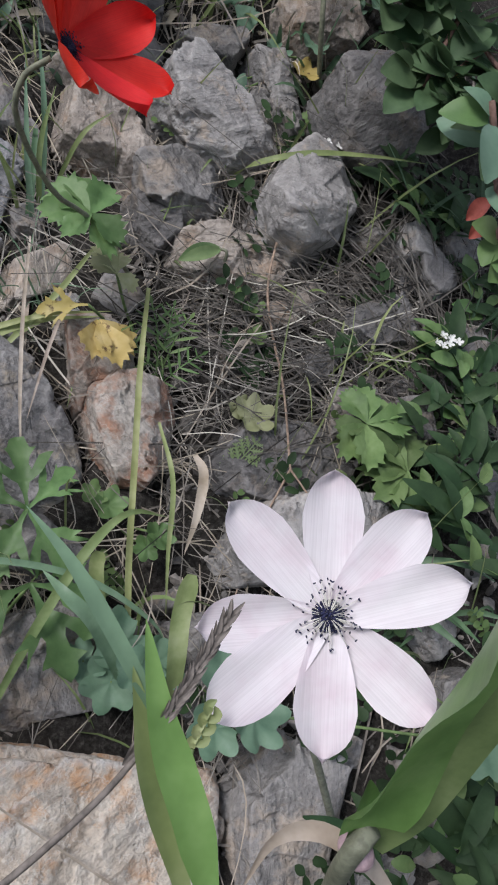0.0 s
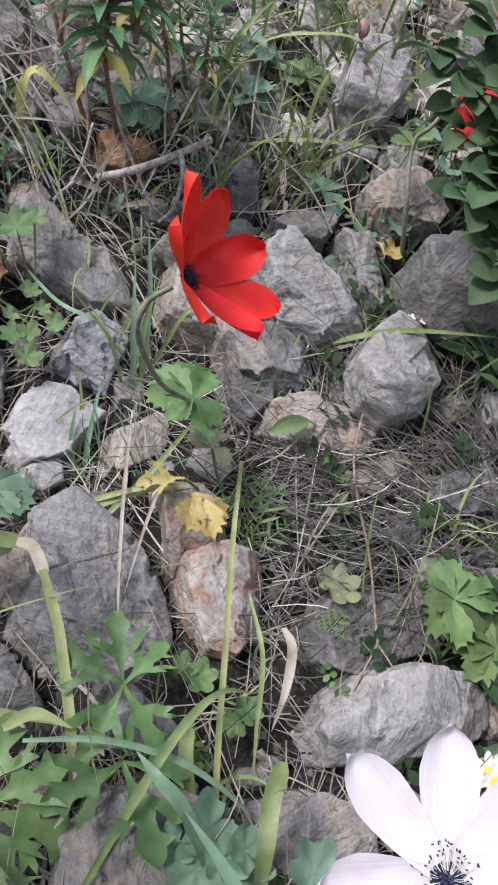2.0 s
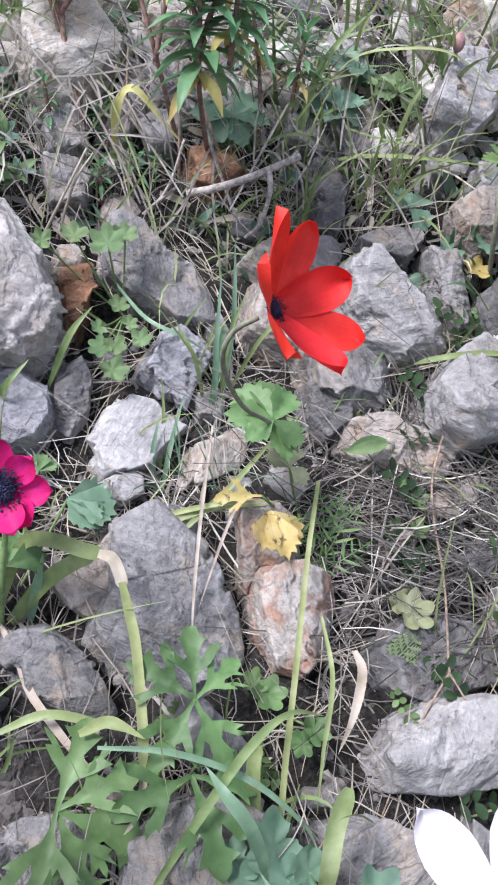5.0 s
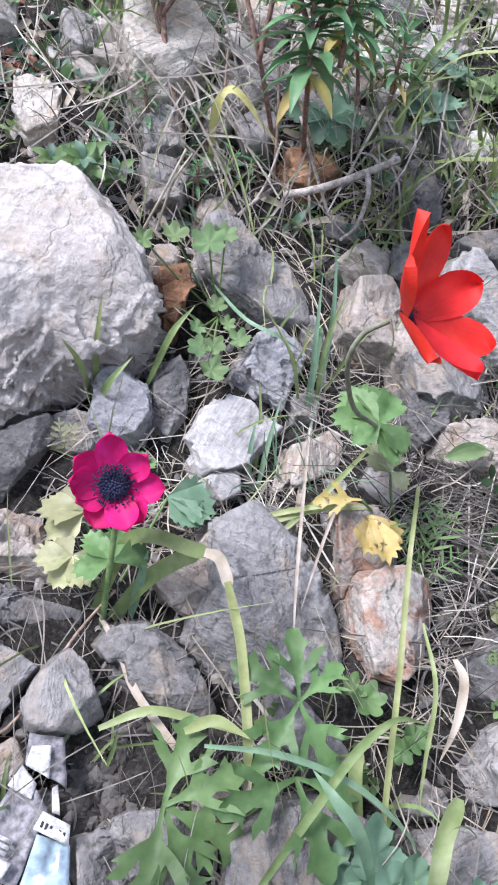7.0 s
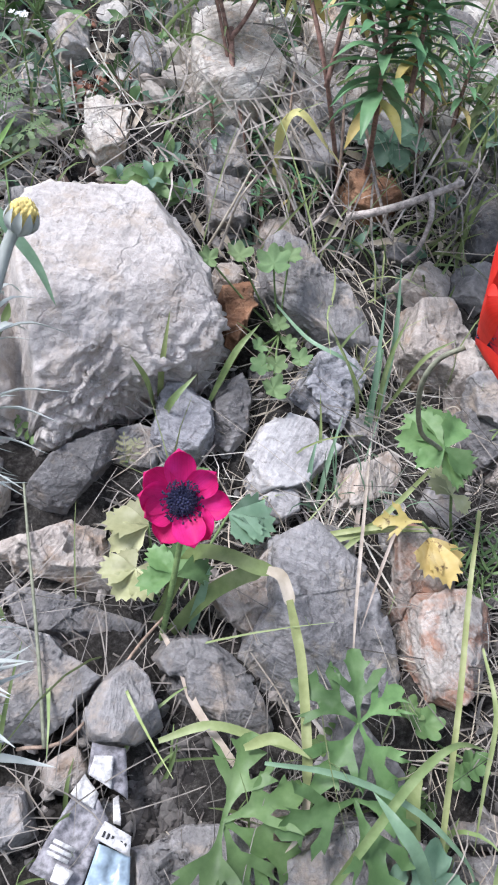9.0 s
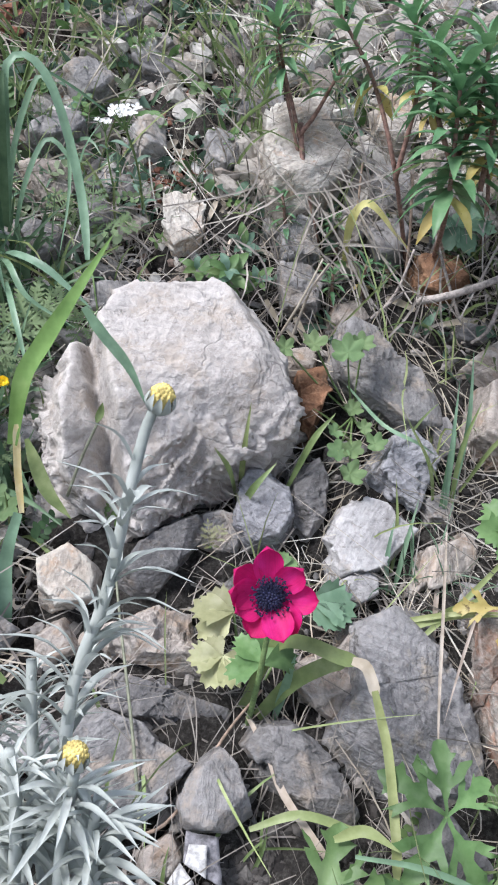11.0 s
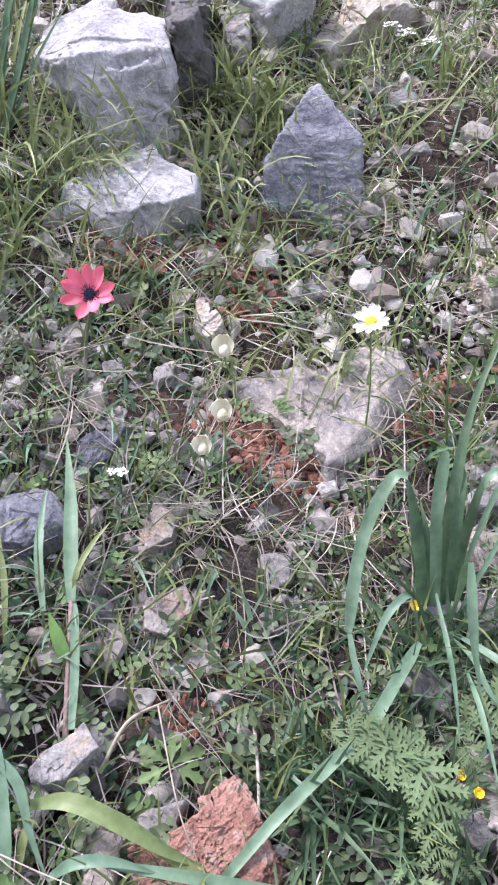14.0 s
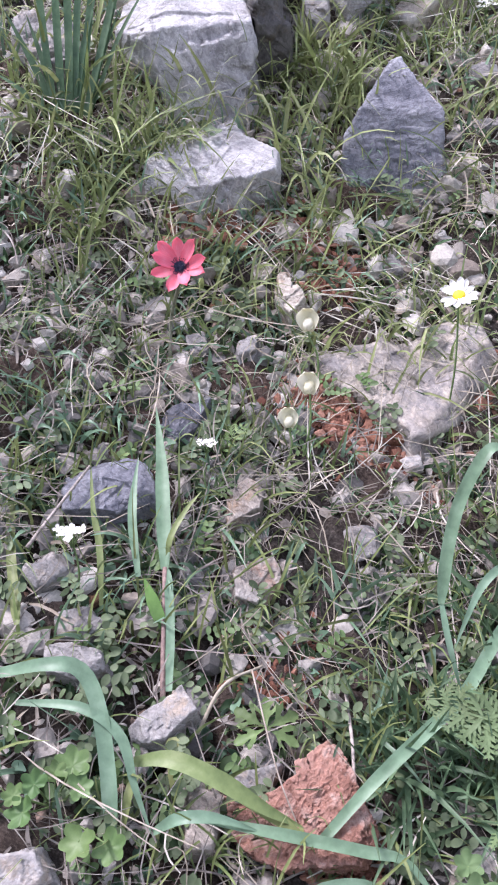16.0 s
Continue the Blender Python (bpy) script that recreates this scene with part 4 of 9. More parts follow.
def weld(shape):
    """Merge points that coincide, so that a leaf is one piece."""
    v, f = np.asarray(shape[0]), shape[1]
    key, back = np.unique(np.round(v, 6), axis=0, return_inverse=True)
    back = back.ravel()
    out = []
    for q in f:
        g = list(dict.fromkeys(int(back[i]) for i in q))
        if len(g) > 2:
            out.append(tuple(g))
    return key, out


def tube(points, r0, r1=None, n=12, sides=6):
    r1 = r0 if r1 is None else r1
    c = curve(points, n)
    t = np.gradient(c, axis=0)
    t /= np.linalg.norm(t, axis=1)[:, None] + 1e-12
    ref = np.array((0.31, 0.82, 0.47))
    a = np.cross(t, ref)
    a /= np.linalg.norm(a, axis=1)[:, None]
    b = np.cross(t, a)
    r = np.linspace(r0, r1, n)[:, None]
    rings = [c + r * (math.cos(k * 2 * math.pi / sides) * a + math.sin(k * 2 * math.pi / sides) * b) for k in range(sides)]
    v = np.stack(rings, 1).reshape(-1, 3)
    f = []
    for i in range(n - 1):
        for k in range(sides):
            q = (k + 1) % sides
            f.append((i * sides + k, i * sides + q, (i + 1) * sides + q, (i + 1) * sides + k))
    f += [tuple(range(sides))[::-1], tuple((n - 1) * sides + k for k in range(sides))]
    return v, f


FRONT = np.array(SN[:])


def blade(points, width, n=14, fold=0.22, profile="grass", face=None, twist=0.0):
    """A folded leaf blade along a smooth line; flat side turned to face."""
    c = curve(points, n)
    t = np.gradient(c, axis=0)
    t /= np.linalg.norm(t, axis=1)[:, None] + 1e-12
    f = FRONT if face is None else np.array(tuple(face))
    side = np.cross(t, f)
    side /= np.linalg.norm(side, axis=1)[:, None] + 1e-9
    nrm = np.cross(side, t)
    s = np.linspace(0, 1, n)
    if twist:
        a = radians(twist) * s
        side, nrm = side * np.cos(a)[:, None] + nrm * np.sin(a)[:, None], nrm * np.cos(a)[:, None] - side * np.sin(a)[:, None]
    w = {
        "grass": np.minimum(1, 0.55 + s * 1.8) * np.minimum(1, (1 - s) * 2.2) ** 0.8,
        "oval": np.sin(math.pi * np.clip(s, 0.02, 0.985) ** 0.85) ** 0.75,
        "lance": np.sin(math.pi * np.clip(s, 0.03, 0.985) ** 0.7) ** 0.9,
        "lobe": np.clip(0.16 + 1.3 * s, 0, 1) * np.clip((1.04 - s) * 2.6, 0, 1) ** 0.75,
        "wedge": np.clip(0.12 + 1.25 * s, 0, 1) * np.minimum(1, (1.02 - s) * 5) ** 0.6,
        "even": np.minimum(1, 0.7 + s) * np.minimum(1, (1.03 - s) * 8) ** 0.5,
    }[profile] * width / 2
    w = w[:, None]
    up = nrm * w * fold
    v = np.stack([c - side * w + up, c - side * w * 0.5 + up * 0.35, c, c + side * w * 0.5 + up * 0.35, c + side * w + up], 1).reshape(-1, 3)
    q = []
    for i in range(n - 1):
        for k in range(4):
            a = i * 5 + k
            q.append((a, a + 1, a + 6, a + 5))
    return v, q


def frame_of(facing, upward=(0, 0, 1)):
    z = Vector(facing).normalized()
    x = Vector(upward).cross(z).normalized()
    return Matrix((x, z.cross(x), z)).transposed()


LEAFLET = [(0.022, 0.0), (0.03, 0.2), (0.07, 0.34), (0.19, 0.46), (0.33, 0.6), (0.27, 0.63), (0.36, 0.78), (0.24, 0.72), (0.11, 0.53), (0.08, 0.6), (0.11, 0.74), (0.2, 0.87), (0.12, 0.86), (0.08, 1.0)]


BROAD = [(0.03, 0.0), (0.13, 0.18), (0.3, 0.42), (0.4, 0.64), (0.31, 0.66), (0.36, 0.84), (0.22, 0.8), (0.2, 0.97), (0.08, 0.93)]


def leaflet(length, wide, rng, broad=False):
    """A deeply cut leaflet along +y: outline with lobes and teeth, filled with a fine mesh, raised beside its veins."""
    edge = []
    for sg in (1, -1):
        side = [(sg * x * wide * rng.uniform(0.85, 1.15), y * rng.uniform(0.96, 1.04)) for x, y in (BROAD if broad else LEAFLET)]
        edge += side + [(0.0, 1.06)] if sg > 0 else side[::-1]
    fine = []
    for (x0, y0), (x1, y1) in zip(edge, edge[1:] + edge[:1]):
        fine += [(x0, y0), (0.5 * (x0 + x1) + 0.006 * rng.uniform(-1, 1), 0.5 * (y0 + y1))]
    inner = [(0.0, 0.08 * k) for k in range(1, 13)] + [(sg * wide * (0.05 + 0.55 * (q - 0.2)) * k, q + 0.12 * k) for q in (0.3, 0.42, 0.55) for k in (0.35, 0.65) for sg in (1, -1)]
    pts = [Vector(q) for q in fine + inner]
    m = len(fine)
    v, _, f, *_ = geometry.delaunay_2d_cdt(pts, [(i, (i + 1) % m) for i in range(m)], [list(range(m))], 1, 1e-5)
    twist_ = rng.uniform(-0.5, 0.5)
    out = [(x * length, y * length, length * (0.6 * abs(x) - 0.6 * x * x + 0.03 * math.sin(24 * y + 12 * abs(x) + 9 * twist_) * (0.2 + 3 * abs(x)) + twist_ * x * y)) for x, y in v]
    return np.array(out), [tuple(q) for q in f]


def lobed_leaf(hub, size, lobes, facing=None, droop=0.12, seed=0, width=0.3, teeth=3):
    """A divided leaf: cut leaflets (degrees in the leaf's plane, length of size) spread from the hub."""
    rng = random.Random(seed)
    m = np.array(frame_of(facing if facing is not None else SN + Vector((0, 0, 0.2))))
    shapes = []
    for deg, ln in lobes:
        v, f = leaflet(size * ln, 1.2 if width < 0.4 else 1.05 * (width / 0.5) ** 0.4, rng, width >= 0.4)
        lift, a = rng.uniform(-0.25, 0.3), radians(deg - 90)
        x, y = v[:, 0] * math.cos(a) - v[:, 1] * math.sin(a), v[:, 0] * math.sin(a) + v[:, 1] * math.cos(a)
        z = v[:, 2] + lift * v[:, 1] - droop * v[:, 1] ** 2 / size + 0.0003 * rng.uniform(-1, 1)
        shapes.append((np.stack([x, y, z], 1) @ m.T + np.array(tuple(hub)), f))
    return join(*shapes)


def round_leaf(hub, radius, facing=None, turn=0.0, scallop=7, depth=0.1, cup=0.18, notch=0.5, seed=0):
    """A round scalloped leaf blade with a notch at its stalk."""
    rng = random.Random(seed)
    m = frame_of(facing if facing is not None else SN)
    v, f = [Vector(hub)], []
    n, rings = 40, 4
    for k in range(1, rings + 1):
        for i in range(n):
            a = 2 * math.pi * i / n
            d = abs(((a + math.pi) % (2 * math.pi)) - math.pi)
            r = radius * (1 + depth * (abs(math.cos(scallop * a / 2)) - 0.6) * (k / rings)) * (1 - notch * math.exp(-(d / 0.28) ** 2))
            r *= k / rings
            a2 = a + radians(turn)
            z = cup * r * r / radius + 0.1 * radius * math.sin(scallop * a + seed) * (k / rings) ** 2 - 0.05 * radius * abs(math.sin(scallop * a / 2)) * (k / rings)
            v.append(Vector(hub) + m @ Vector((math.cos(a2) * r, math.sin(a2) * r, z)))
    for i in range(n):
        f.append((0, 1 + i, 1 + (i + 1) % n))
    for k in range(rings - 1):
        for i in range(n):
            a, b = 1 + k * n + i, 1 + k * n + (i + 1) % n
            f.append((a, a + n, b + n, b))
    return np.array([q[:] for q in v]), f


def feather_leaf(points, length, pairs, seed=0, side_len=0.36, narrow=0.1, facing=None, levels=2):
    """A twice-divided, carrot-like leaf along a line."""
    rng = random.Random(seed)
    c = curve(points, pairs * 2 + 2)
    fc = np.array((facing or SN)[:])
    shapes = [blade(points, length * 0.022, pairs * 2 + 2, 0.3, "even", fc)]
    for i in range(1, pairs * 2 + 1, 2):
        t = c[min(i + 1, len(c) - 1)] - c[i - 1]
        t /= np.linalg.norm(t)
        s = np.cross(t, fc)
        s /= np.linalg.norm(s)
        k = i / (pairs * 2)
        ln = length * side_len * math.sin(math.pi * (0.18 + 0.75 * k)) ** 0.7
        for sg in (1, -1):
            d = s * sg * 0.8 + t * 0.6 + fc * rng.uniform(-0.15, 0.1)
            tip = c[i] + d * ln
            shapes.append(blade([c[i], tip], ln * narrow * 1.5, 6, 0.1, "oval", fc))
            if levels > 1:
                for q in (0.2, 0.4, 0.6, 0.8):
                    o = c[i] + (tip - c[i]) * q
                    pd = np.cross(d, fc)
                    for s2 in (1, -1):
                        e = o + (pd * s2 * 0.75 + d * 0.65) * ln * 0.36 * (1.1 - 0.6 * q)
                        shapes.append(blade([o, e], ln * narrow, 4, 0.1, "oval", fc))
    shapes.append(blade([c[-2], c[-1] + (c[-1] - c[-2]) * 0.6], length * 0.06, 4, 0.1, "oval", fc))
    return weld(join(*shapes))


def petal_shape(length, width, cup=0.15, tip=0.0, n=16, m=9, base=0.28, seed=0, wave=0.03):
    """A petal along +y from the origin, curving up to +z."""
    rng = random.Random(seed)
    ph = rng.uniform(0, 6)
    v, f = [], []
    for i in range(n):
        s = math.sin(i / (n - 1) * math.pi / 2) if i else 0.0
        w = width / 2 * ((base + (1 - base) * math.sin(min(1, s * 1.45) * math.pi / 2)) if s < 0.7 else max(0.0, 1 - (max(0, s - 0.6) / 0.4) ** 2.3) ** 0.5 * (1 - min(s, 1.0) ** 26) ** 0.5 + 0.004)
        for j in range(m):
            x = (j / (m - 1) * 2 - 1)
            y = length * s - 0.03 * length * abs(x) * (s > 0.7)
            z = cup * length * s * s + 0.16 * width * x * x * (0.4 + s) + wave * width * math.sin(5 * x + 6 * s + ph) * s + tip * length * max(0, s - 0.8)
            v.append((x * w, y, z))
    for i in range(n - 1):
        for j in range(m - 1):
            a = i * m + j
            f.append((a, a + 1, a + m + 1, a + m))
    return np.array(v), f


def dot(centre, r, squash=1.0, level=2, axis=None):
    d, f = ICO[level]
    d = d * r
    if axis is not None:
        m = np.array(frame_of(axis))
        d = (d * np.array((1, 1, squash))) @ m.T
    return d + np.array(tuple(centre)), [tuple(q) for q in f]


# ---- anemones ----
def anemone(base_pts, centre, facing, petals, length, width, material, label, open_deg, disc, seed, stem_mat, tilt_jitter=6, cup=0.12, roll=0.0, group="crown anemones in bloom", stem_r=0.0016, ring=1.6):
    """A crown anemone: hairy stem, petals (angle, length share), dark disc with a ring of stamens."""
    rng = random.Random(seed)
    ob = thing("anemone", base_pts[0], label, "flower", group)
    part("stem", tube(base_pts, stem_r * 1.2, stem_r, 18, 7), stem_mat, ob)
    me = [mesh_of("petal", petal_shape(length, width, cup, 0.0, seed=seed + k), material) for k in range(3)]
    m = Matrix.Translation(centre) @ frame_of(facing).to_4x4()
    for k, (deg, share) in enumerate(petals):
        tilt = 90 - open_deg + rng.uniform(-tilt_jitter, tilt_jitter)
        shared("petal", me[k % 3], m @ pose(0, 0, 0.0008 * (k % 3), 0, 0, deg - 90 + roll) @ pose(0, 0, 0, tilt, rng.uniform(-7, 7), 0) @ Matrix.Diagonal((rng.uniform(0.94, 1.06), share, 1, 1)), ob)
    m = Matrix.Translation(Vector(facing).normalized() * disc * 0.5) @ m
    seeds = [dot(m @ Vector((0, 0, disc * 0.1)), disc * 0.8, 0.5, 3, facing)]
    for k in range(90):
        a, r = 2.39996 * k, disc * math.sqrt((k + 0.5) / 90)
        seeds.append(dot(m @ Vector((math.cos(a) * r, math.sin(a) * r, disc * (0.15 + 0.45 * math.sqrt(max(0, 1 - (r / disc) ** 2))))), disc * rng.uniform(0.1, 0.15), 1.2, 1, facing))
    eye = part("flower_centre", join(*seeds), NAVY, ob, "dark blue-black domed centre")
    hair, tips = [], []
    for k in range(70):
        a, r = rng.uniform(0, 6.283), disc * rng.uniform(1.1, ring)
        p0, p1 = m @ Vector((0, 0, disc * 0.4)), m @ Vector((math.cos(a) * r, math.sin(a) * r, disc * rng.uniform(0.35, 0.9)))
        hair.append(tube([p0, p0.lerp(p1, 0.5) + Vector(facing).normalized() * disc * 0.2, p1], disc * 0.022, disc * 0.016, 4, 3))
        tips.append(dot(p1, disc * 0.058, 2.0, 1, m.to_3x3() @ Vector((math.cos(a + k), math.sin(a + k), 0.2))))
    part("filament_ring", join(*hair), FILAMENT if ring > 1.7 else NAVY, eye)
    part("stamen_ring", join(*tips), NAVY, eye, "ring of dark stamens")
    return ob


WHITE_C = Vector((0.0095, 0.151, 0.3625))
white = anemone([(0.047, 0.217, 0.110), (0.016, 0.21, 0.25), (0.0095, 0.168, 0.335), (0.008, 0.155, 0.3575)], WHITE_C, (-0.03, -0.115, 0.16), [(98, 1.02), (56, 0.98), (24, 0.98), (-34, 0.95), (-84, 0.94), (-129, 1.06), (-165, 0.92), (144, 1.04)], 0.0362, 0.015, PETAL_WHITE,
    "white anemone tinged pink with eight open petals", 82, 0.004, 1, STEM_HAIRY, 5, 0.05, ring=2.2)
red = anemone([(-0.072, 0.494, 0.286), (-0.085, 0.429, 0.352), (-0.098, 0.40, 0.378), (-0.100, 0.355, 0.422), (-0.094, 0.349, 0.440), (-0.083, 0.350, 0.447)], (-0.079, 0.351, 0.449), (0.84, -0.3, 0.5), [(95, 1.03), (45, 1.0), (145, 1.05), (-5, 0.98), (-55, 1.0), (-105, 0.98), (-158, 0.98)], 0.0445, 0.0205, PETAL_RED,
    "scarlet anemone nodding sideways on a bent stem", 64, 0.0045, 2, STEM_DARK, 5, 0.07, stem_r=0.0012)
magenta = anemone([(-0.233, 0.349, 0.246), (-0.221, 0.344, 0.297), (-0.214, 0.352, 0.342)], Vector((-0.215, 0.348, 0.349)), (0.3, -0.72, 0.42), [(90, 1.12), (38, 1.0), (-8, 1.05), (-55, 1.0), (-80, 1.08), (-120, 0.98), (-160, 0.9), (140, 1.0), (165, 0.95)], 0.0262, 0.0172, PETAL_MAGENTA,
    "magenta-crimson anemone with a broad dark blue centre", 70, 0.0082, 3, STEM_GREEN, 9, 0.08, ring=1.4)
pink = anemone([(-0.832, 0.479, 0.669), (-0.829, 0.482, 0.717), (-0.789, 0.456, 0.758)], Vector((-0.789, 0.455, 0.764)), (0.5, -0.78, 0.36), [(90, 0.95), (128, 1.05), (165, 0.98), (200, 1.0), (-110, 1.0), (-65, 0.95), (-25, 1.05), (10, 1.0), (50, 1.02)], 0.0295, 0.0118, PETAL_PINK,
    "coral pink anemone with narrow open petals", 68, 0.0055, 4, STEM_DARK, 6, 0.08)
red_far = anemone([(0.054, 0.641, 0.374), (0.050, 0.620, 0.426), (0.053, 0.641, 0.464), (0.066, 0.640, 0.478), (0.084, 0.644, 0.499)], (0.085, 0.646, 0.505), (0.35, -0.3, -0.55), [(90, 1), (40, 1), (-10, 1), (-60, 1), (-110, 1), (-160, 1), (150, 1)], 0.042, 0.024, PETAL_RED,
    "scarlet anemone hanging among the shrub leaves", 40, 0.0045, 5, STEM_DARK, 8, 0.1)


def bract(ob, hub, size, lobes, material, seed, facing=None, teeth=3):
    return part("bract", lobed_leaf(hub, size, lobes, facing, 0.1, seed, 0.42, teeth), material, ob, "divided green collar leaf")


bract(red, (-0.085, 0.427, 0.356), 0.03, [(75, 1.1), (110, 1.0), (150, 0.9), (-90, 0.8)], LEAF, 11)
bract(red, (-0.085, 0.425, 0.358), 0.026, [(40, 1.0), (200, 0.8), (-60, 0.8)], LEAF, 12)
bract(magenta, (-0.222, 0.351, 0.296), 0.022, [(60, 1), (120, 1), (0, 1), (180, 1)], LEAF, 13)
bract(red_far, (0.053, 0.641, 0.464), 0.02, [(95, 1), (20, 1), (160, 0.9)], LEAF, 14)

# a drooping closed bud, a tall bud and a grass-like seed bud
bud = thing("anemone_bud", (-0.015, 0.495, 0.275), "closed greenish white anemone bud on a hooked stem", "flower bud")
part("stem", tube([(-0.016, 0.493, 0.274), (-0.015, 0.496, 0.297), (-0.013, 0.494, 0.309), (-0.018, 0.495, 0.311)], 0.0013, 0.001, 14, 6), STEM_DARK, bud)
part("bud", blade([(-0.017, 0.495, 0.311), (-0.031, 0.488, 0.311), (-0.043, 0.483, 0.308)], 0.0105, 10, 0.5, "oval"), LEAF_PALE, bud)
part("bud", blade([(-0.017, 0.491, 0.312), (-0.030, 0.482, 0.312), (-0.042, 0.480, 0.309)], 0.009, 10, 0.5, "oval"), LEAF_PALE, bud)
tall = thing("anemone_bud", (0.001, 0.726, 0.457), "pinkish closed anemone bud on a dark upright stem", "flower bud")
part("stem", tube([(0.000, 0.724, 0.455), (0.004, 0.724, 0.489), (0.011, 0.724, 0.522), (0.018, 0.725, 0.532)], 0.0016, 0.0011, 14, 6), STEM_DARK, tall)
part("bud", dot((0.018, 0.725, 0.537), 0.0048, 1.5, 3, (0.1, 0.2, 1)), plain("dusky_pink_bud", (0.3, 0.17, 0.165), 0.6), tall)
part("bract", blade([(0.010, 0.724, 0.510), (0.007, 0.724, 0.522), (0.008, 0.724, 0.532)], 0.011, 8, 0.4, "oval"), LEAF, tall)


# ---- daisies, buttercups, candytufts, cream pea flowers ----
def daisy(base, centre, facing, r, label, rays=12, seed=0):
    rng = random.Random(seed)
    ob = thing("daisy", base, label, "flower", "white daisies")
    b, c = Vector(base), Vector(centre)
    part("stem", tube([b, b.lerp(c, 0.5) + Vector((0.004, 0, 0)), c], 0.0011, 0.0009, 12, 5), STEM_GREEN, ob)
    me = mesh_of("ray_petal", petal_shape(r, r * 0.36, 0.05, seed=seed, n=8, m=5), DAISY_WHITE)
    m = Matrix.Translation(c) @ frame_of(facing).to_4x4()
    for k in range(rays):
        shared("ray_petal", me, m @ pose(0, 0, 0.0004 * (k % 2), 0, 0, 360 / rays * k + rng.uniform(-7, 7)) @ pose(0, 0, 0, rng.uniform(-4, 14), 0, 0) @ Matrix.Diagonal((1, rng.uniform(0.85, 1.08), 1, 1)), ob)
    part("yellow_disc", dot(m @ Vector((0, 0, 0.001)), r * 0.3, 0.55, 3, facing), YELLOW, ob, "domed yellow disc")
    return ob


daisy((-0.605, 0.618, 0.599), (-0.590, 0.610, 0.731), (0.25, -0.55, 0.7), 0.0195, "white daisy with yellow centre on a thin stem", 13, 1)
daisy((-0.386, 0.766, 0.611), (-0.368, 0.687, 0.668), (0.2, -0.45, 0.8), 0.0175, "white daisy with yellow centre, seen nearly edge on", 12, 2)
daisy((0.091, 0.316, 0.151), (0.081, 0.306, 0.202), (0.2, -0.6, 0.5), 0.011, "small white daisy hidden behind the white anemone", 9, 3)
daisy((0.096, 0.324, 0.154), (0.083, 0.319, 0.192), (0.1, -0.5, 0.75), 0.0135, "small white daisy behind the white anemone", 9, 3)


def buttercup(base, centre, r, seed):
    ob = thing("buttercup", base, "tiny yellow buttercup on a thread-like stem", "flower", "yellow buttercups")
    b, c = Vector(base), Vector(centre)
    part("stem", tube([b, b.lerp(c, 0.6) + Vector((-0.003, 0, 0)), c], 0.0007, 0.0006, 10, 5), STEM_GREEN, ob)
    me = mesh_of("petal", petal_shape(r, r * 0.95, 0.3, seed=seed, n=6, m=5), YELLOW)
    m = Matrix.Translation(c) @ frame_of((0.3, -0.5, 0.6)).to_4x4()
    for k in range(5):
        shared("petal", me, m @ pose(0, 0, 0, 0, 0, 72 * k) @ pose(0, 0, 0, 28, 0, 0), ob)
    part("flower_centre", dot(c, r * 0.3, 1, 2), YELLOW, ob)


buttercup((-0.507, 0.521, 0.469), (-0.506, 0.522, 0.503), 0.0068, 1)
buttercup((-0.425, 0.444, 0.377), (-0.415, 0.418, 0.429), 0.0055, 2)
buttercup((-0.443, 0.449, 0.388), (-0.439, 0.450, 0.414), 0.006, 3)
buttercup((-0.467, 0.906, 0.812), (-0.463, 0.894, 0.827), 0.005, 4)


def candytuft(base, centre, r, heads, seed, label="white candytuft flower cluster on a slender stem"):
    rng = random.Random(seed)
    ob = thing("candytuft", base, label, "flower", "white candytufts")
    b, c = Vector(base), Vector(centre)
    part("stem", tube([b, b.lerp(c, 0.5) + Vector((rng.uniform(-0.006, 0.006), 0, 0)), c - Vector((0, 0, r * 0.5))], 0.0009, 0.0008, 10, 5), STEM_GREEN, ob)
    stalks, greens = [], []
    me = mesh_of("floret", join(*[(petal_shape(r * 0.36, r * 0.26, 0.1, n=5, m=4)[0] @ np.array(Euler((0.15, 0, 1.5708 * k + 0.4)).to_matrix()).T, petal_shape(1, 1, n=5, m=4)[1]) for k in range(4)]), DAISY_WHITE)
    for k in range(heads):
        a, q = 2.4 * k, r * math.sqrt((k + 0.4) / heads)
        p = c + Vector((math.cos(a) * q, math.sin(a) * q * 0.7, rng.uniform(-0.2, 0.3) * r))
        stalks.append(tube([c - Vector((0, 0, r)), p], 0.0004, 0.0004, 4, 4))
        shared("floret", me, Matrix.Translation(p) @ frame_of((0.2 + rng.uniform(-0.3, 0.3), -0.45, 0.8)).to_4x4() @ pose(0, 0, 0, 0, 0, rng.uniform(0, 90)), ob)
    part("stalk_cluster", join(*stalks), STEM_GREEN, ob)
    for k in range(5):
        s = b.lerp(c, 0.15 + 0.14 * k)
        d = Vector((math.cos(2.4 * k + seed), math.sin(2.4 * k + seed) * 0.6, 0.5)) * r * 1.4
        greens.append(blade([s, s + d * 0.6, s + d + Vector((0, 0, -r * 0.3))], r * 0.3, 6, 0.2, "lance"))
    part("foliage", join(*greens), LEAF_TEAL, ob)
    return ob


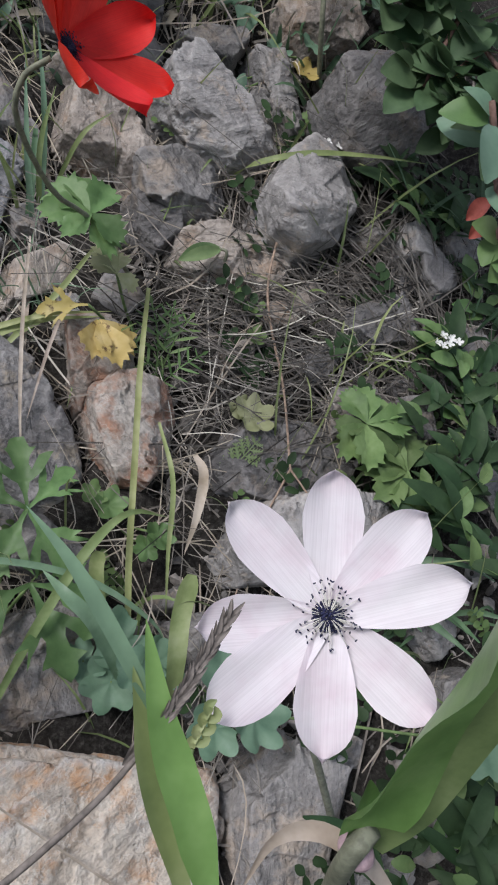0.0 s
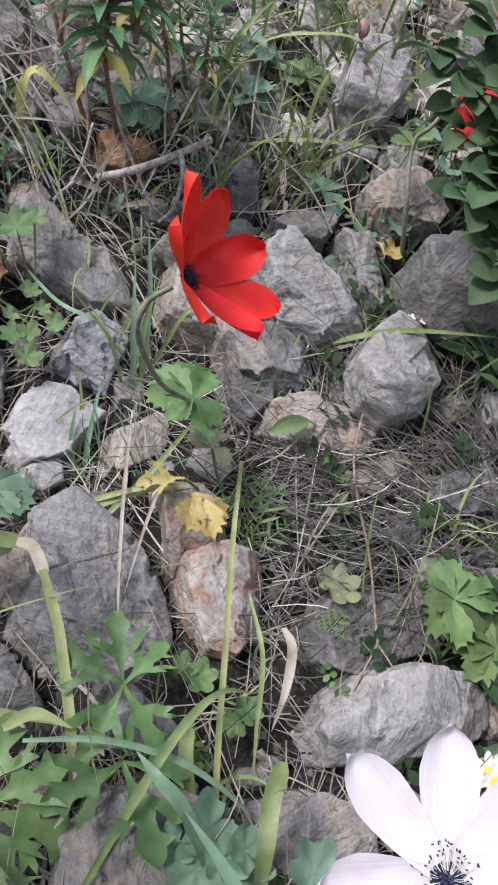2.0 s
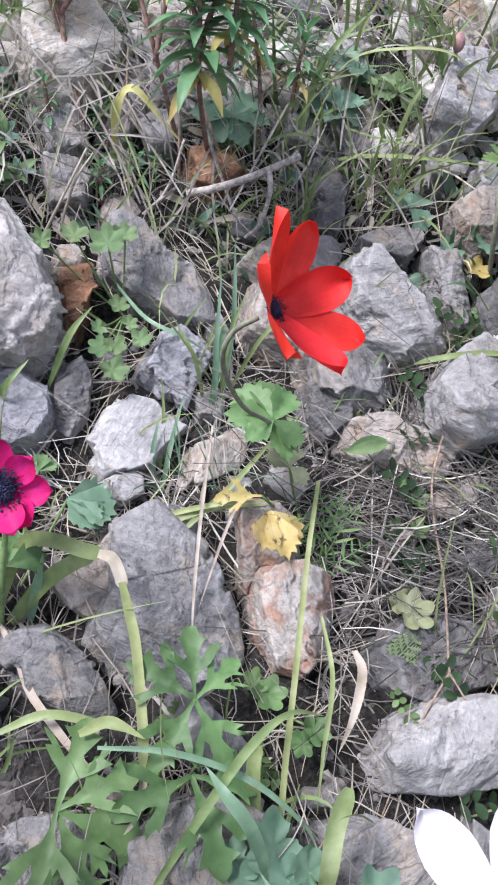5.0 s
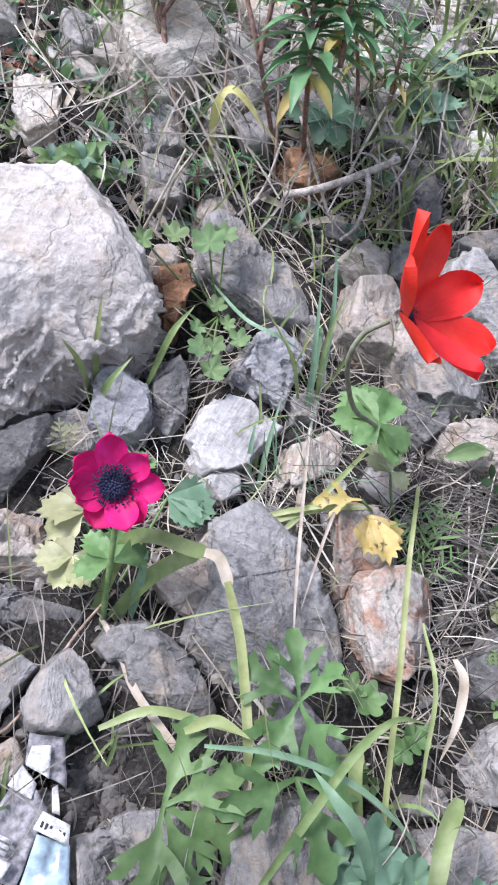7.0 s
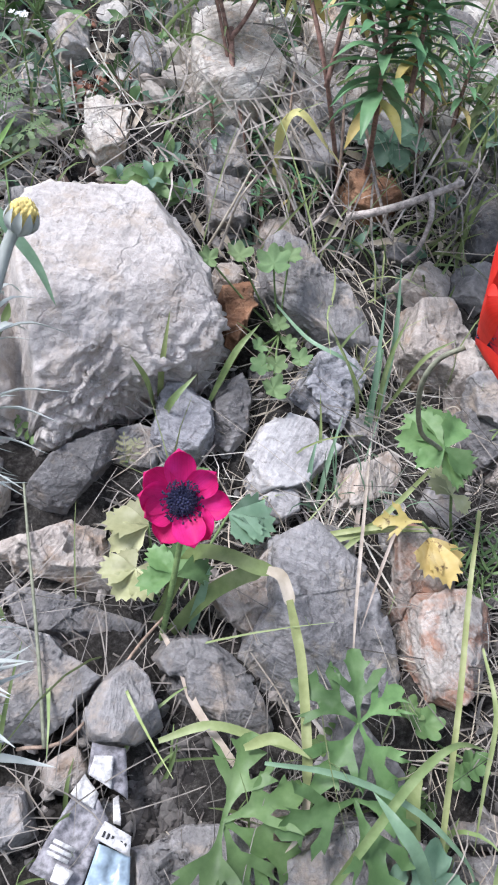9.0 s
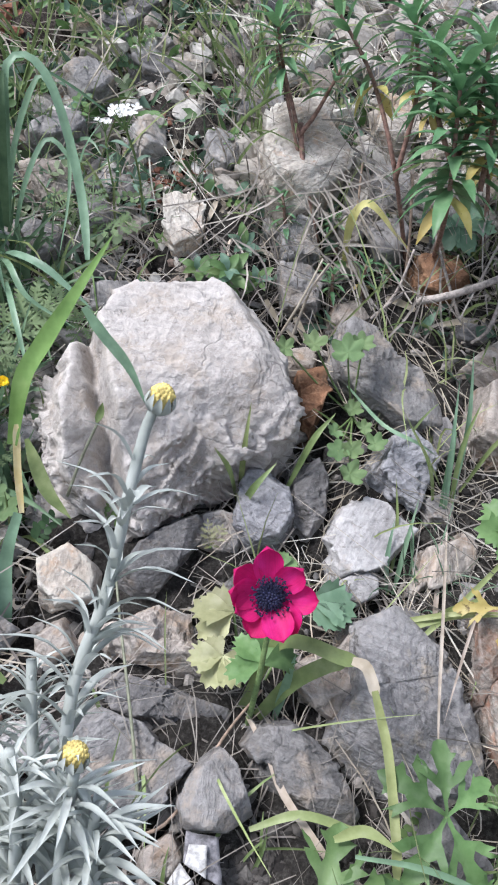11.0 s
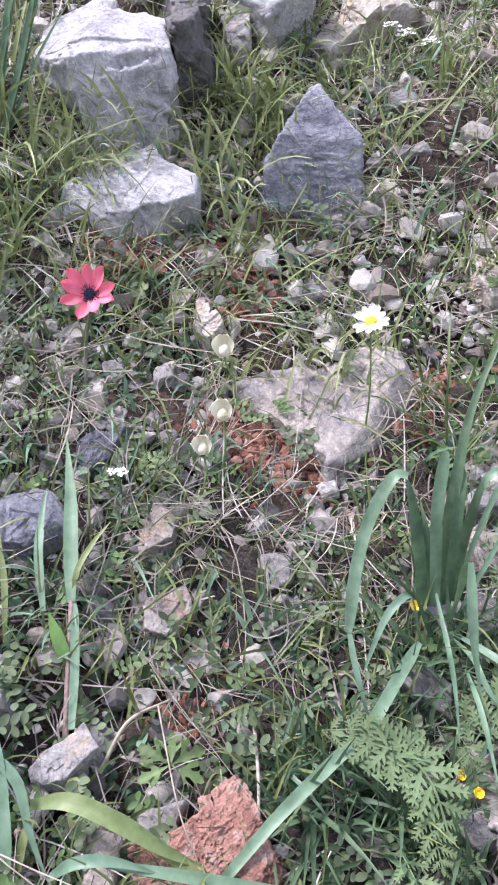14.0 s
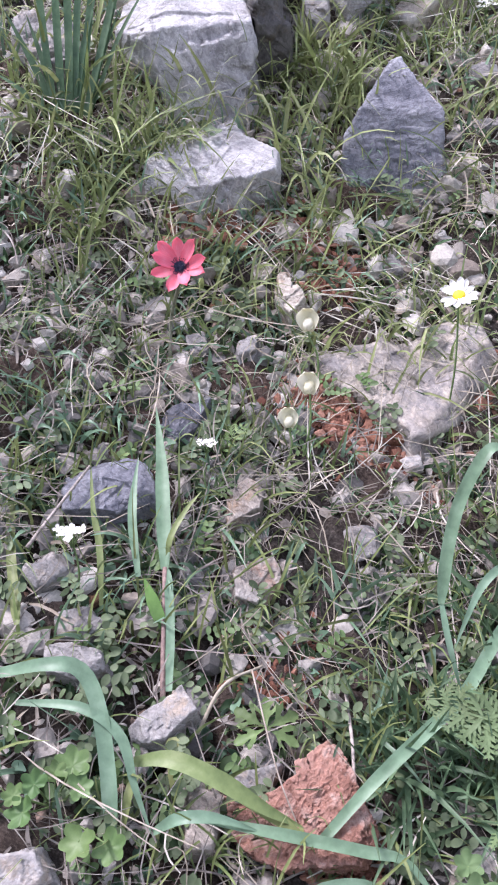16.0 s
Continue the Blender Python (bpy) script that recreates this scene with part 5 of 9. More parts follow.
candytuft((-0.738, 0.421, 0.555), (-0.738, 0.421, 0.615), 0.009, 9, 1)
candytuft((-0.767, 0.288, 0.508), (-0.757, 0.281, 0.572), 0.0125, 13, 2)
candytuft((-0.717, 0.936, 1.004), (-0.721, 0.933, 1.069), 0.011, 10, 3)
candytuft((-0.704, 0.942, 1.000), (-0.706, 0.940, 1.059), 0.012, 11, 4)
candytuft((-0.683, 0.954, 0.995), (-0.679, 0.957, 1.047), 0.012, 11, 5)
candytuft((-0.406, 0.629, 0.497), (-0.365, 0.53, 0.585), 0.0115, 12, 6)
candytuft((-0.425, 0.624, 0.502), (-0.429, 0.622, 0.574), 0.008, 8, 7)
candytuft((-0.342, 0.790, 0.617), (-0.344, 0.789, 0.676), 0.0105, 10, 8)
candytuft((0.069, 0.594, 0.334), (0.063, 0.575, 0.356), 0.010, 7, 9, "tiny white weed flowers in front of a dark rock")
candytuft((0.137, 0.475, 0.244), (0.127, 0.453, 0.272), 0.009, 8, 10, "tiny white weed flowers under the shrub")


def pea_flower(base, centre, r, seed, label="cream pea-like flower with a folded hood"):
    ob = thing("pea_flower", base, label, "flower", "cream pea flowers")
    b, c = Vector(base), Vector(centre)
    part("stem", tube([b, b.lerp(c, 0.5) + Vector((0.006, 0, 0)), c - Vector((0, 0, r * 1.2)), c], 0.0012, 0.0009, 12, 5), STEM_GREEN, ob)
    m = Matrix.Translation(c) @ frame_of((0.35, -0.8, 0.2)).to_4x4()
    half = mesh_of("hood", petal_shape(r * 1.7, r * 1.5, 0.12, n=9, m=7, base=0.5, seed=seed), CREAM_PETAL)
    for a in (-32, 32):
        shared("hood", half, m @ pose(0, -r * 0.8, 0, 0, 0, a * 0.55) @ pose(0, 0, 0, 12, a * 0.5, 0), ob)
    part("keel", dot(m @ Vector((0, -r * 0.35, r * 0.35)), r * 0.42, 1.3, 2, (0.2, -0.5, -0.6)), CREAM_PETAL, ob)
    part("calyx", dot(m @ Vector((0, -r * 0.8, -r * 0.05)), r * 0.34, 1.2, 2, (0, 0, 1)), LEAF_PALE, ob)


pea_flower((-0.717, 0.566, 0.637), (-0.722, 0.562, 0.710), 0.0135, 1)
pea_flower((-0.696, 0.502, 0.576), (-0.687, 0.509, 0.659), 0.0125, 2, "cream pea-like flower half folded, seen from above")
pea_flower((-0.705, 0.489, 0.573), (-0.699, 0.493, 0.629), 0.0115, 3, "small cream pea-like flower just opening")


# ---- broad blades and single grass plants ----
def grass_plant(name, base, label, blades, category="grass", group=""):
    """blades: (points, width in mm, material[, profile])."""
    ob = thing(name, base, label, category, group)
    for k, (pts, w, mt, *pr) in enumerate(blades):
        part("leaf_blade", blade(pts, w / 1000, 18, 0.24, pr[0] if pr else "grass"), mt, ob)
    return ob


# the large smooth leaf in front of the white flower, with its node and withered sheath
big = grass_plant("broad_leaf_plant", (0.034, 0.184, 0.125), "broad glossy green leaf rising from a pinkish node", [
    ([(0.020, 0.120, 0.322), (0.024, 0.122, 0.336), (0.027, 0.119, 0.365), (0.030, 0.114, 0.397), (0.028, 0.106, 0.428)], 27, GRASS_BRIGHT, "even"),
    ([(0.024, 0.128, 0.297), (0.035, 0.130, 0.315), (0.046, 0.134, 0.341), (0.054, 0.136, 0.363)], 15, GRASS, "even"),
    ([(0.020, 0.129, 0.293), (0.021, 0.129, 0.309), (0.021, 0.129, 0.327)], 12, GRASS_BRIGHT, "oval")], "plant")
part("stem", tube([(0.028, 0.169, 0.140), (0.017, 0.124, 0.290), (0.023, 0.125, 0.311)], 0.0035, 0.003, 10, 8), STEM_DARK, big)
part("node", dot((0.020, 0.124, 0.301), 0.0055, 0.7, 3, (0.5, 0.2, 0.7)), plain("pinkish_node", (0.42, 0.3, 0.32), 0.5), big, "pinkish purple swollen node")
part("dry_sheath", blade([(0.036, 0.125, 0.268), (0.024, 0.128, 0.288), (0.011, 0.133, 0.294), (-0.001, 0.133, 0.288), (-0.010, 0.127, 0.270)], 0.0055, 18, 0.3, "grass"), STRAW_TAN, big, "curled dry papery sheath")

grass_plant("grass_plant", (-0.029, 0.184, 0.128), "upright fresh green grass leaves standing over a pale rock", [
    ([(-0.019, 0.083, 0.373), (-0.022, 0.090, 0.383), (-0.027, 0.100, 0.395), (-0.030, 0.111, 0.409)], 7, GRASS_BRIGHT),
    ([(-0.023, 0.083, 0.373), (-0.028, 0.093, 0.387), (-0.030, 0.100, 0.395), (-0.032, 0.106, 0.403)], 5, GRASS),
    ([(-0.028, 0.101, 0.396), (-0.034, 0.108, 0.405), (-0.042, 0.116, 0.416), (-0.050, 0.122, 0.424)], 3, GRASS_BLUE)])
grass_plant("grass_plant", (-0.035, 0.277, 0.154), "light green flat grass leaf among the stones", [
    ([(-0.039, 0.257, 0.168), (-0.036, 0.263, 0.203), (-0.034, 0.275, 0.219), (-0.029, 0.286, 0.235)], 10, GRASS_PALE, "even"),
    ([(-0.061, 0.262, 0.175), (-0.073, 0.264, 0.223), (-0.086, 0.269, 0.240), (-0.099, 0.284, 0.240)], 7, GRASS_BLUE)])
grass_plant("grass_plant", (-0.127, 0.260, 0.170), "long arching grass leaf crossing the lobed leaves", [
    ([(-0.124, 0.243, 0.183), (-0.100, 0.267, 0.221), (-0.079, 0.297, 0.241), (-0.061, 0.316, 0.247), (-0.043, 0.333, 0.229)], 5, GRASS),
    ([(-0.153, 0.283, 0.244), (-0.116, 0.288, 0.241), (-0.079, 0.290, 0.226), (-0.051, 0.290, 0.198), (-0.042, 0.286, 0.182)], 3.4, GRASS_BLUE),
    ([(-0.166, 0.292, 0.241), (-0.150, 0.295, 0.249), (-0.131, 0.293, 0.242)], 6, GRASS_PALE)])
grass_plant("grass_plant", (-0.011, 0.571, 0.328), "thin arching grass leaf in front of dark rock", [
    ([(-0.012, 0.562, 0.333), (0.006, 0.540, 0.351), (0.040, 0.541, 0.358), (0.080, 0.546, 0.356), (0.126, 0.558, 0.348)], 4.5, GRASS),
    ([(-0.013, 0.561, 0.333), (-0.019, 0.573, 0.356), (-0.026, 0.587, 0.380), (-0.033, 0.608, 0.404)], 3, GRASS_PALE)])
grass_plant("grass_plant", (-0.164, 0.453, 0.283), "small tuft of short pointed grass leaves", [
    ([(-0.166, 0.453, 0.283), (-0.167, 0.457, 0.310), (-0.165, 0.472, 0.331)], 3.5, GRASS_BLUE),
    ([(-0.162, 0.454, 0.283), (-0.157, 0.464, 0.312), (-0.151, 0.486, 0.342)], 3.5, GRASS_BLUE),
    ([(-0.165, 0.453, 0.283), (-0.164, 0.476, 0.321), (-0.168, 0.493, 0.352)], 2.6, GRASS)])
# the pale leaf that bends over by the magenta flower
grass_plant("bent_leaf_plant", (-0.241, 0.360, 0.254), "green strap leaf kinked over with a bleached fold and yellow tip", [
    ([(-0.238, 0.353, 0.254), (-0.221, 0.362, 0.295), (-0.210, 0.360, 0.308), (-0.194, 0.357, 0.311), (-0.178, 0.354, 0.309), (-0.167, 0.356, 0.306)], 8.6, GRASS, "even"),
    ([(-0.170, 0.355, 0.307), (-0.163, 0.355, 0.305), (-0.159, 0.352, 0.300), (-0.155, 0.347, 0.292)], 6.8, STRAW_TAN, "even"),
    ([(-0.156, 0.348, 0.295), (-0.151, 0.340, 0.284), (-0.144, 0.327, 0.269), (-0.135, 0.300, 0.242), (-0.132, 0.287, 0.228)], 5.6, GRASS_PALE, "even"),
    ([(-0.133, 0.289, 0.230), (-0.131, 0.282, 0.222), (-0.133, 0.271, 0.210), (-0.138, 0.266, 0.203)], 4.2, STRAW_TAN),
    ([(-0.228, 0.354, 0.251), (-0.207, 0.359, 0.278), (-0.187, 0.360, 0.295), (-0.174, 0.360, 0.302)], 9.5, GRASS, "even"),
    ([(-0.218, 0.356, 0.249), (-0.210, 0.358, 0.278), (-0.204, 0.360, 0.300)], 5.5, GRASS_BLUE)], "plant")
grass_plant("grass_plant", (-0.161, 0.379, 0.280), "long yellow-green grass leaves crossing the slab", [
    ([(-0.168, 0.395, 0.285), (-0.144, 0.413, 0.291), (-0.119, 0.425, 0.295), (-0.085, 0.441, 0.290)], 4.5, GRASS_PALE),
    ([(-0.182, 0.412, 0.278), (-0.151, 0.415, 0.292), (-0.115, 0.424, 0.299), (-0.079, 0.440, 0.294)], 3.5, GRASS_PALE)])
grass_plant("dry_leaf_plant", (-0.144, 0.278, 0.183), "curling dry tan grass leaf lying over stones", [
    ([(-0.232, 0.348, 0.256), (-0.212, 0.327, 0.250), (-0.200, 0.313, 0.240), (-0.175, 0.297, 0.224), (-0.158, 0.289, 0.209), (-0.140, 0.277, 0.186)], 4.5, STRAW_TAN),
    ([(-0.213, 0.291, 0.233), (-0.188, 0.301, 0.241), (-0.162, 0.305, 0.235), (-0.139, 0.312, 0.221)], 5, GRASS_PALE)], "dry grass")
grass_plant("bent_leaf_plant", (-0.236, 0.653, 0.449), "yellow strap leaf arching over dead twigs", [
    ([(-0.240, 0.652, 0.450), (-0.233, 0.641, 0.491), (-0.221, 0.635, 0.509), (-0.211, 0.636, 0.506), (-0.197, 0.642, 0.487), (-0.178, 0.657, 0.461)], 7.5, ARCH_YELLOW, "grass")], "plant")
grass_plant("grass_plant", (-0.093, 0.697, 0.448), "long arching grass leaves over the upper rocks", [
    ([(-0.093, 0.697, 0.448), (-0.049, 0.677, 0.460), (0.004, 0.673, 0.460), (0.061, 0.688, 0.452)], 4.5, GRASS),
    ([(-0.095, 0.744, 0.492), (-0.061, 0.717, 0.526), (-0.026, 0.710, 0.533), (0.009, 0.714, 0.531), (0.038, 0.721, 0.513), (0.072, 0.729, 0.477)], 3.2, GRASS_PALE),
    ([(-0.101, 0.736, 0.486), (-0.059, 0.693, 0.477), (-0.027, 0.679, 0.471), (0.009, 0.694, 0.466)], 3.0, GRASS),
    ([(-0.105, 0.684, 0.439), (-0.093, 0.697, 0.501), (-0.074, 0.710, 0.536), (-0.045, 0.742, 0.562)], 6.0, GRASS)])

grass_plant("grass_plant", (-0.275, 0.469, 0.329), "few green grass blades at the boulder's foot", [
    ([(-0.275, 0.469, 0.329), (-0.264, 0.453, 0.376), (-0.260, 0.463, 0.412)], 4, GRASS),
    ([(-0.276, 0.468, 0.329), (-0.270, 0.441, 0.371), (-0.276, 0.432, 0.392)], 4.5, GRASS),
    ([(-0.240, 0.475, 0.345), (-0.223, 0.480, 0.380), (-0.210, 0.493, 0.396)], 4.5, GRASS),
    ([(-0.215, 0.554, 0.391), (-0.182, 0.512, 0.382), (-0.157, 0.508, 0.372), (-0.143, 0.520, 0.357)], 3.2, GRASS_BLUE),
    ([(-0.272, 0.466, 0.326), (-0.256, 0.445, 0.356), (-0.242, 0.458, 0.372)], 5, GRASS)])
grass_plant("grass_plant", (-0.136, 0.504, 0.308), "upright grass blades between pale rocks", [
    ([(-0.136, 0.504, 0.308), (-0.134, 0.506, 0.358), (-0.133, 0.530, 0.412)], 4, GRASS_BLUE),
    ([(-0.133, 0.509, 0.310), (-0.128, 0.516, 0.363), (-0.117, 0.533, 0.397)], 3.6, GRASS),
    ([(-0.143, 0.509, 0.313), (-0.147, 0.502, 0.358), (-0.164, 0.514, 0.384)], 3.2, GRASS),
    ([(-0.131, 0.518, 0.328), (-0.125, 0.527, 0.382), (-0.126, 0.542, 0.431)], 3.6, GRASS_BLUE),
    ([(-0.127, 0.522, 0.330), (-0.105, 0.530, 0.367), (-0.084, 0.539, 0.381)], 3, GRASS)])
grass_plant("grass_plant", (-0.418, 0.264, 0.281), "arching bluish grass leaves over bare stones", [
    ([(-0.446, 0.267, 0.320), (-0.417, 0.270, 0.336), (-0.398, 0.278, 0.337), (-0.388, 0.279, 0.326), (-0.389, 0.271, 0.300)], 6, GRASS_BLUE),
    ([(-0.433, 0.254, 0.308), (-0.406, 0.262, 0.321), (-0.386, 0.269, 0.315), (-0.376, 0.279, 0.292)], 5, GRASS),
    ([(-0.389, 0.270, 0.270), (-0.391, 0.263, 0.303), (-0.403, 0.251, 0.315), (-0.420, 0.243, 0.308)], 5, GRASS_BLUE),
    ([(-0.404, 0.318, 0.335), (-0.413, 0.310, 0.348), (-0.421, 0.297, 0.339), (-0.430, 0.289, 0.322)], 4, GRASS_PALE),
    ([(-0.440, 0.306, 0.335), (-0.409, 0.300, 0.328), (-0.384, 0.296, 0.315), (-0.362, 0.299, 0.294)], 7, GRASS, "even")])
# upright stems by the yellow leaf
grass_plant("grass_plant", (-0.063, 0.306, 0.175), "slender yellow-green grass stems with a dry curled sheath", [
    ([(-0.059, 0.447, 0.306), (-0.061, 0.397, 0.280), (-0.061, 0.345, 0.251), (-0.062, 0.308, 0.220), (-0.062, 0.283, 0.186)], 3.6, GRASS_PALE, "even"),
    ([(-0.030, 0.375, 0.238), (-0.025, 0.362, 0.235), (-0.028, 0.341, 0.224), (-0.035, 0.330, 0.203)], 6, STRAW_TAN),
    ([(-0.050, 0.380, 0.257), (-0.041, 0.347, 0.242), (-0.043, 0.323, 0.212), (-0.044, 0.305, 0.181)], 3.0, GRASS_PALE),
    ([(-0.131, 0.476, 0.324), (-0.126, 0.416, 0.303), (-0.122, 0.369, 0.274), (-0.118, 0.340, 0.251)], 2.2, STRAW),
    ([(-0.103, 0.440, 0.306), (-0.111, 0.401, 0.290), (-0.118, 0.361, 0.269)], 2.0, STRAW),
    ([(-0.105, 0.453, 0.291), (-0.131, 0.434, 0.285), (-0.156, 0.406, 0.276), (-0.175, 0.387, 0.271)], 4.5, GRASS),
    ([(-0.090, 0.457, 0.326), (-0.112, 0.435, 0.305), (-0.139, 0.409, 0.285), (-0.165, 0.384, 0.266)], 3.5, GRASS_PALE),
    ([(-0.134, 0.480, 0.304), (-0.132, 0.431, 0.279), (-0.131, 0.401, 0.254), (-0.130, 0.378, 0.235)], 3.5, STRAW),
    ([(-0.134, 0.539, 0.369), (-0.136, 0.512, 0.338), (-0.140, 0.494, 0.309)], 5, GRASS_DARK),
    ([(-0.071, 0.269, 0.159), (-0.075, 0.285, 0.190), (-0.079, 0.307, 0.213), (-0.078, 0.318, 0.218)], 8, GRASS, "even")])

# ---- strap-leaved clump in the middle of the bank ----
clump = grass_plant("asphodel_clump", (-0.497, 0.542, 0.477), "clump of broad blue-green strap leaves arching outwards", [
    ([(-0.507, 0.538, 0.480), (-0.500, 0.516, 0.541), (-0.500, 0.500, 0.598), (-0.504, 0.496, 0.624)], 10.5, GRASS_DARK),
    ([(-0.502, 0.495, 0.623), (-0.509, 0.489, 0.625), (-0.516, 0.478, 0.611), (-0.525, 0.467, 0.582), (-0.527, 0.453, 0.547), (-0.525, 0.440, 0.511)], 9.8, GRASS_BLUE, "even"),
    ([(-0.498, 0.544, 0.479), (-0.491, 0.526, 0.543), (-0.489, 0.523, 0.594), (-0.485, 0.528, 0.638)], 10, GRASS_BLUE, "even"),
    ([(-0.494, 0.546, 0.479), (-0.485, 0.530, 0.557), (-0.478, 0.529, 0.606), (-0.471, 0.550, 0.675), (-0.457, 0.607, 0.745)], 9.5, GRASS_DARK),
    ([(-0.492, 0.548, 0.478), (-0.480, 0.533, 0.542), (-0.474, 0.528, 0.589), (-0.474, 0.535, 0.623)], 9, GRASS_DARK, "even"),
    ([(-0.490, 0.549, 0.478), (-0.477, 0.544, 0.549), (-0.465, 0.538, 0.592), (-0.459, 0.540, 0.618)], 8.5, GRASS_DARK),
    ([(-0.490, 0.554, 0.482), (-0.471, 0.549, 0.576), (-0.456, 0.539, 0.616), (-0.443, 0.547, 0.622), (-0.426, 0.544, 0.604), (-0.413, 0.538, 0.565), (-0.400, 0.522, 0.526), (-0.389, 0.500, 0.492)], 6.5, GRASS_BLUE, "even"),
    ([(-0.492, 0.553, 0.482), (-0.467, 0.547, 0.559), (-0.451, 0.565, 0.606), (-0.435, 0.560, 0.601), (-0.421, 0.549, 0.571), (-0.414, 0.529, 0.532), (-0.416, 0.505, 0.489)], 5, GRASS_BLUE),
    ([(-0.482, 0.546, 0.485), (-0.458, 0.542, 0.537), (-0.442, 0.557, 0.567), (-0.418, 0.551, 0.543), (-0.411, 0.539, 0.511)], 4.2, GRASS_BLUE),
    ([(-0.478, 0.523, 0.494), (-0.455, 0.486, 0.549), (-0.444, 0.471, 0.574)], 8, GRASS_DARK, "even"),
    ([(-0.443, 0.471, 0.573), (-0.438, 0.461, 0.549), (-0.434, 0.457, 0.518), (-0.426, 0.452, 0.478)], 7.6, GRASS_BLUE),
    ([(-0.506, 0.529, 0.473), (-0.496, 0.493, 0.522), (-0.491, 0.465, 0.538), (-0.498, 0.449, 0.527), (-0.504, 0.436, 0.503), (-0.509, 0.430, 0.482)], 6.4, GRASS_BLUE),
    ([(-0.483, 0.508, 0.526), (-0.458, 0.471, 0.501), (-0.448, 0.460, 0.475), (-0.437, 0.443, 0.439)], 4, GRASS_BLUE),
    ([(-0.475, 0.520, 0.490), (-0.444, 0.495, 0.496), (-0.418, 0.487, 0.490), (-0.399, 0.487, 0.475), (-0.382, 0.487, 0.460)], 6.2, GRASS_BLUE),
    ([(-0.473, 0.517, 0.487), (-0.444, 0.486, 0.490), (-0.424, 0.473, 0.471), (-0.393, 0.480, 0.448)], 4.5, GRASS_BLUE),
    ([(-0.527, 0.443, 0.515), (-0.514, 0.431, 0.486), (-0.499, 0.427, 0.443)], 5, GRASS_BLUE),
    ([(-0.448, 0.485, 0.478), (-0.426, 0.457, 0.462), (-0.403, 0.431, 0.421)], 4.2, GRASS_BLUE),
    ([(-0.448, 0.552, 0.621), (-0.420, 0.574, 0.597), (-0.395, 0.614, 0.562)], 3, GRASS_DARK),
    ([(-0.500, 0.542, 0.479), (-0.498, 0.526, 0.534), (-0.498, 0.522, 0.571), (-0.507, 0.530, 0.596)], 7, GRASS_DARK),
], "plant")
# the long green leaf on a yellow sheath beside the boulder
sheath = grass_plant("sheathed_leaf_plant", (-0.400, 0.398, 0.339), "broad green leaf rising from a yellow-white sheath", [
    ([(-0.382, 0.372, 0.41), (-0.372, 0.379, 0.449), (-0.360, 0.387, 0.469), (-0.340, 0.399, 0.498), (-0.319, 0.413, 0.529)], 11, GRASS_BRIGHT),
    ([(-0.380, 0.366, 0.366), (-0.381, 0.371, 0.392), (-0.378, 0.374, 0.423)], 4.6, SHEATH, "even"),
    ([(-0.381, 0.385, 0.408), (-0.367, 0.377, 0.378), (-0.352, 0.376, 0.360)], 9, GRASS, "lance"),
    ([(-0.381, 0.364, 0.367), (-0.387, 0.352, 0.340), (-0.385, 0.338, 0.307), (-0.387, 0.322, 0.271)], 8, GRASS_BLUE, "even"),
    ([(-0.345, 0.413, 0.485), (-0.334, 0.411, 0.470), (-0.319, 0.411, 0.450), (-0.308, 0.408, 0.427)], 7, GRASS_BLUE)], "plant")
part("bud_stalk", tube([(-0.361, 0.389, 0.368), (-0.351, 0.395, 0.392), (-0.339, 0.403, 0.417)], 0.0011, 0.0009, 10, 5), STEM_DARK, sheath)
part("bud", blade([(-0.340, 0.401, 0.416), (-0.338, 0.404, 0.421), (-0.336, 0.405, 0.428)], 0.005, 7, 0.4, "oval"), GRASS, sheath)

# ---- the stiff dark clump by the far white rock ----
RUSH = (-1.025, 0.544, 0.913)
rush = grass_plant("rush_clump", RUSH, "stiff dark green rush-like leaf clump by a rock", [
    ([(-1.037, 0.535, 0.907), (-1.043, 0.531, 1.025), (-1.045, 0.529, 1.145)], 8, GRASS_DARK),
    ([(-1.032, 0.539, 0.907), (-1.030, 0.540, 1.024), (-1.027, 0.543, 1.155)], 8.8, GRASS_DARK),
    ([(-1.027, 0.543, 0.907), (-1.020, 0.548, 1.030), (-1.018, 0.550, 1.149)], 8.8, GRASS_DARK),
    ([(-1.024, 0.545, 0.907), (-1.013, 0.554, 1.024), (-1.002, 0.563, 1.143)], 8, GRASS_DARK),
    ([(-1.022, 0.547, 0.906), (-1.003, 0.562, 1.023), (-0.985, 0.576, 1.147)], 8.8, GRASS_DARK),
    ([(-1.019, 0.549, 0.906), (-0.989, 0.573, 1.016), (-0.962, 0.594, 1.130)], 8.8, GRASS_DARK),
    ([(-1.018, 0.550, 0.906), (-0.983, 0.578, 1.034), (-0.954, 0.600, 1.140)], 8, GRASS_DARK),
    ([(-1.029, 0.541, 0.907), (-1.052, 0.524, 0.978), (-1.076, 0.505, 1.044)], 8, GRASS_DARK),
    ([(-1.032, 0.539, 0.907), (-1.042, 0.531, 0.972), (-1.057, 0.520, 1.038)], 7.2, GRASS_DARK),
    ([(-1.016, 0.552, 0.906), (-0.996, 0.567, 0.981), (-0.975, 0.584, 1.039)], 7.2, GRASS_DARK),
    ([(-1.023, 0.546, 0.906), (-1.010, 0.556, 0.994), (-0.983, 0.577, 1.097)], 7.2, GRASS_DARK),
    ([(-1.034, 0.537, 0.907), (-1.064, 0.514, 0.955), (-1.091, 0.493, 0.980)], 7.2, GRASS_DARK),
    ([(-1.017, 0.551, 0.906), (-0.980, 0.580, 1.004), (-0.940, 0.610, 1.078)], 5.6, GRASS_DARK),
], "plant")

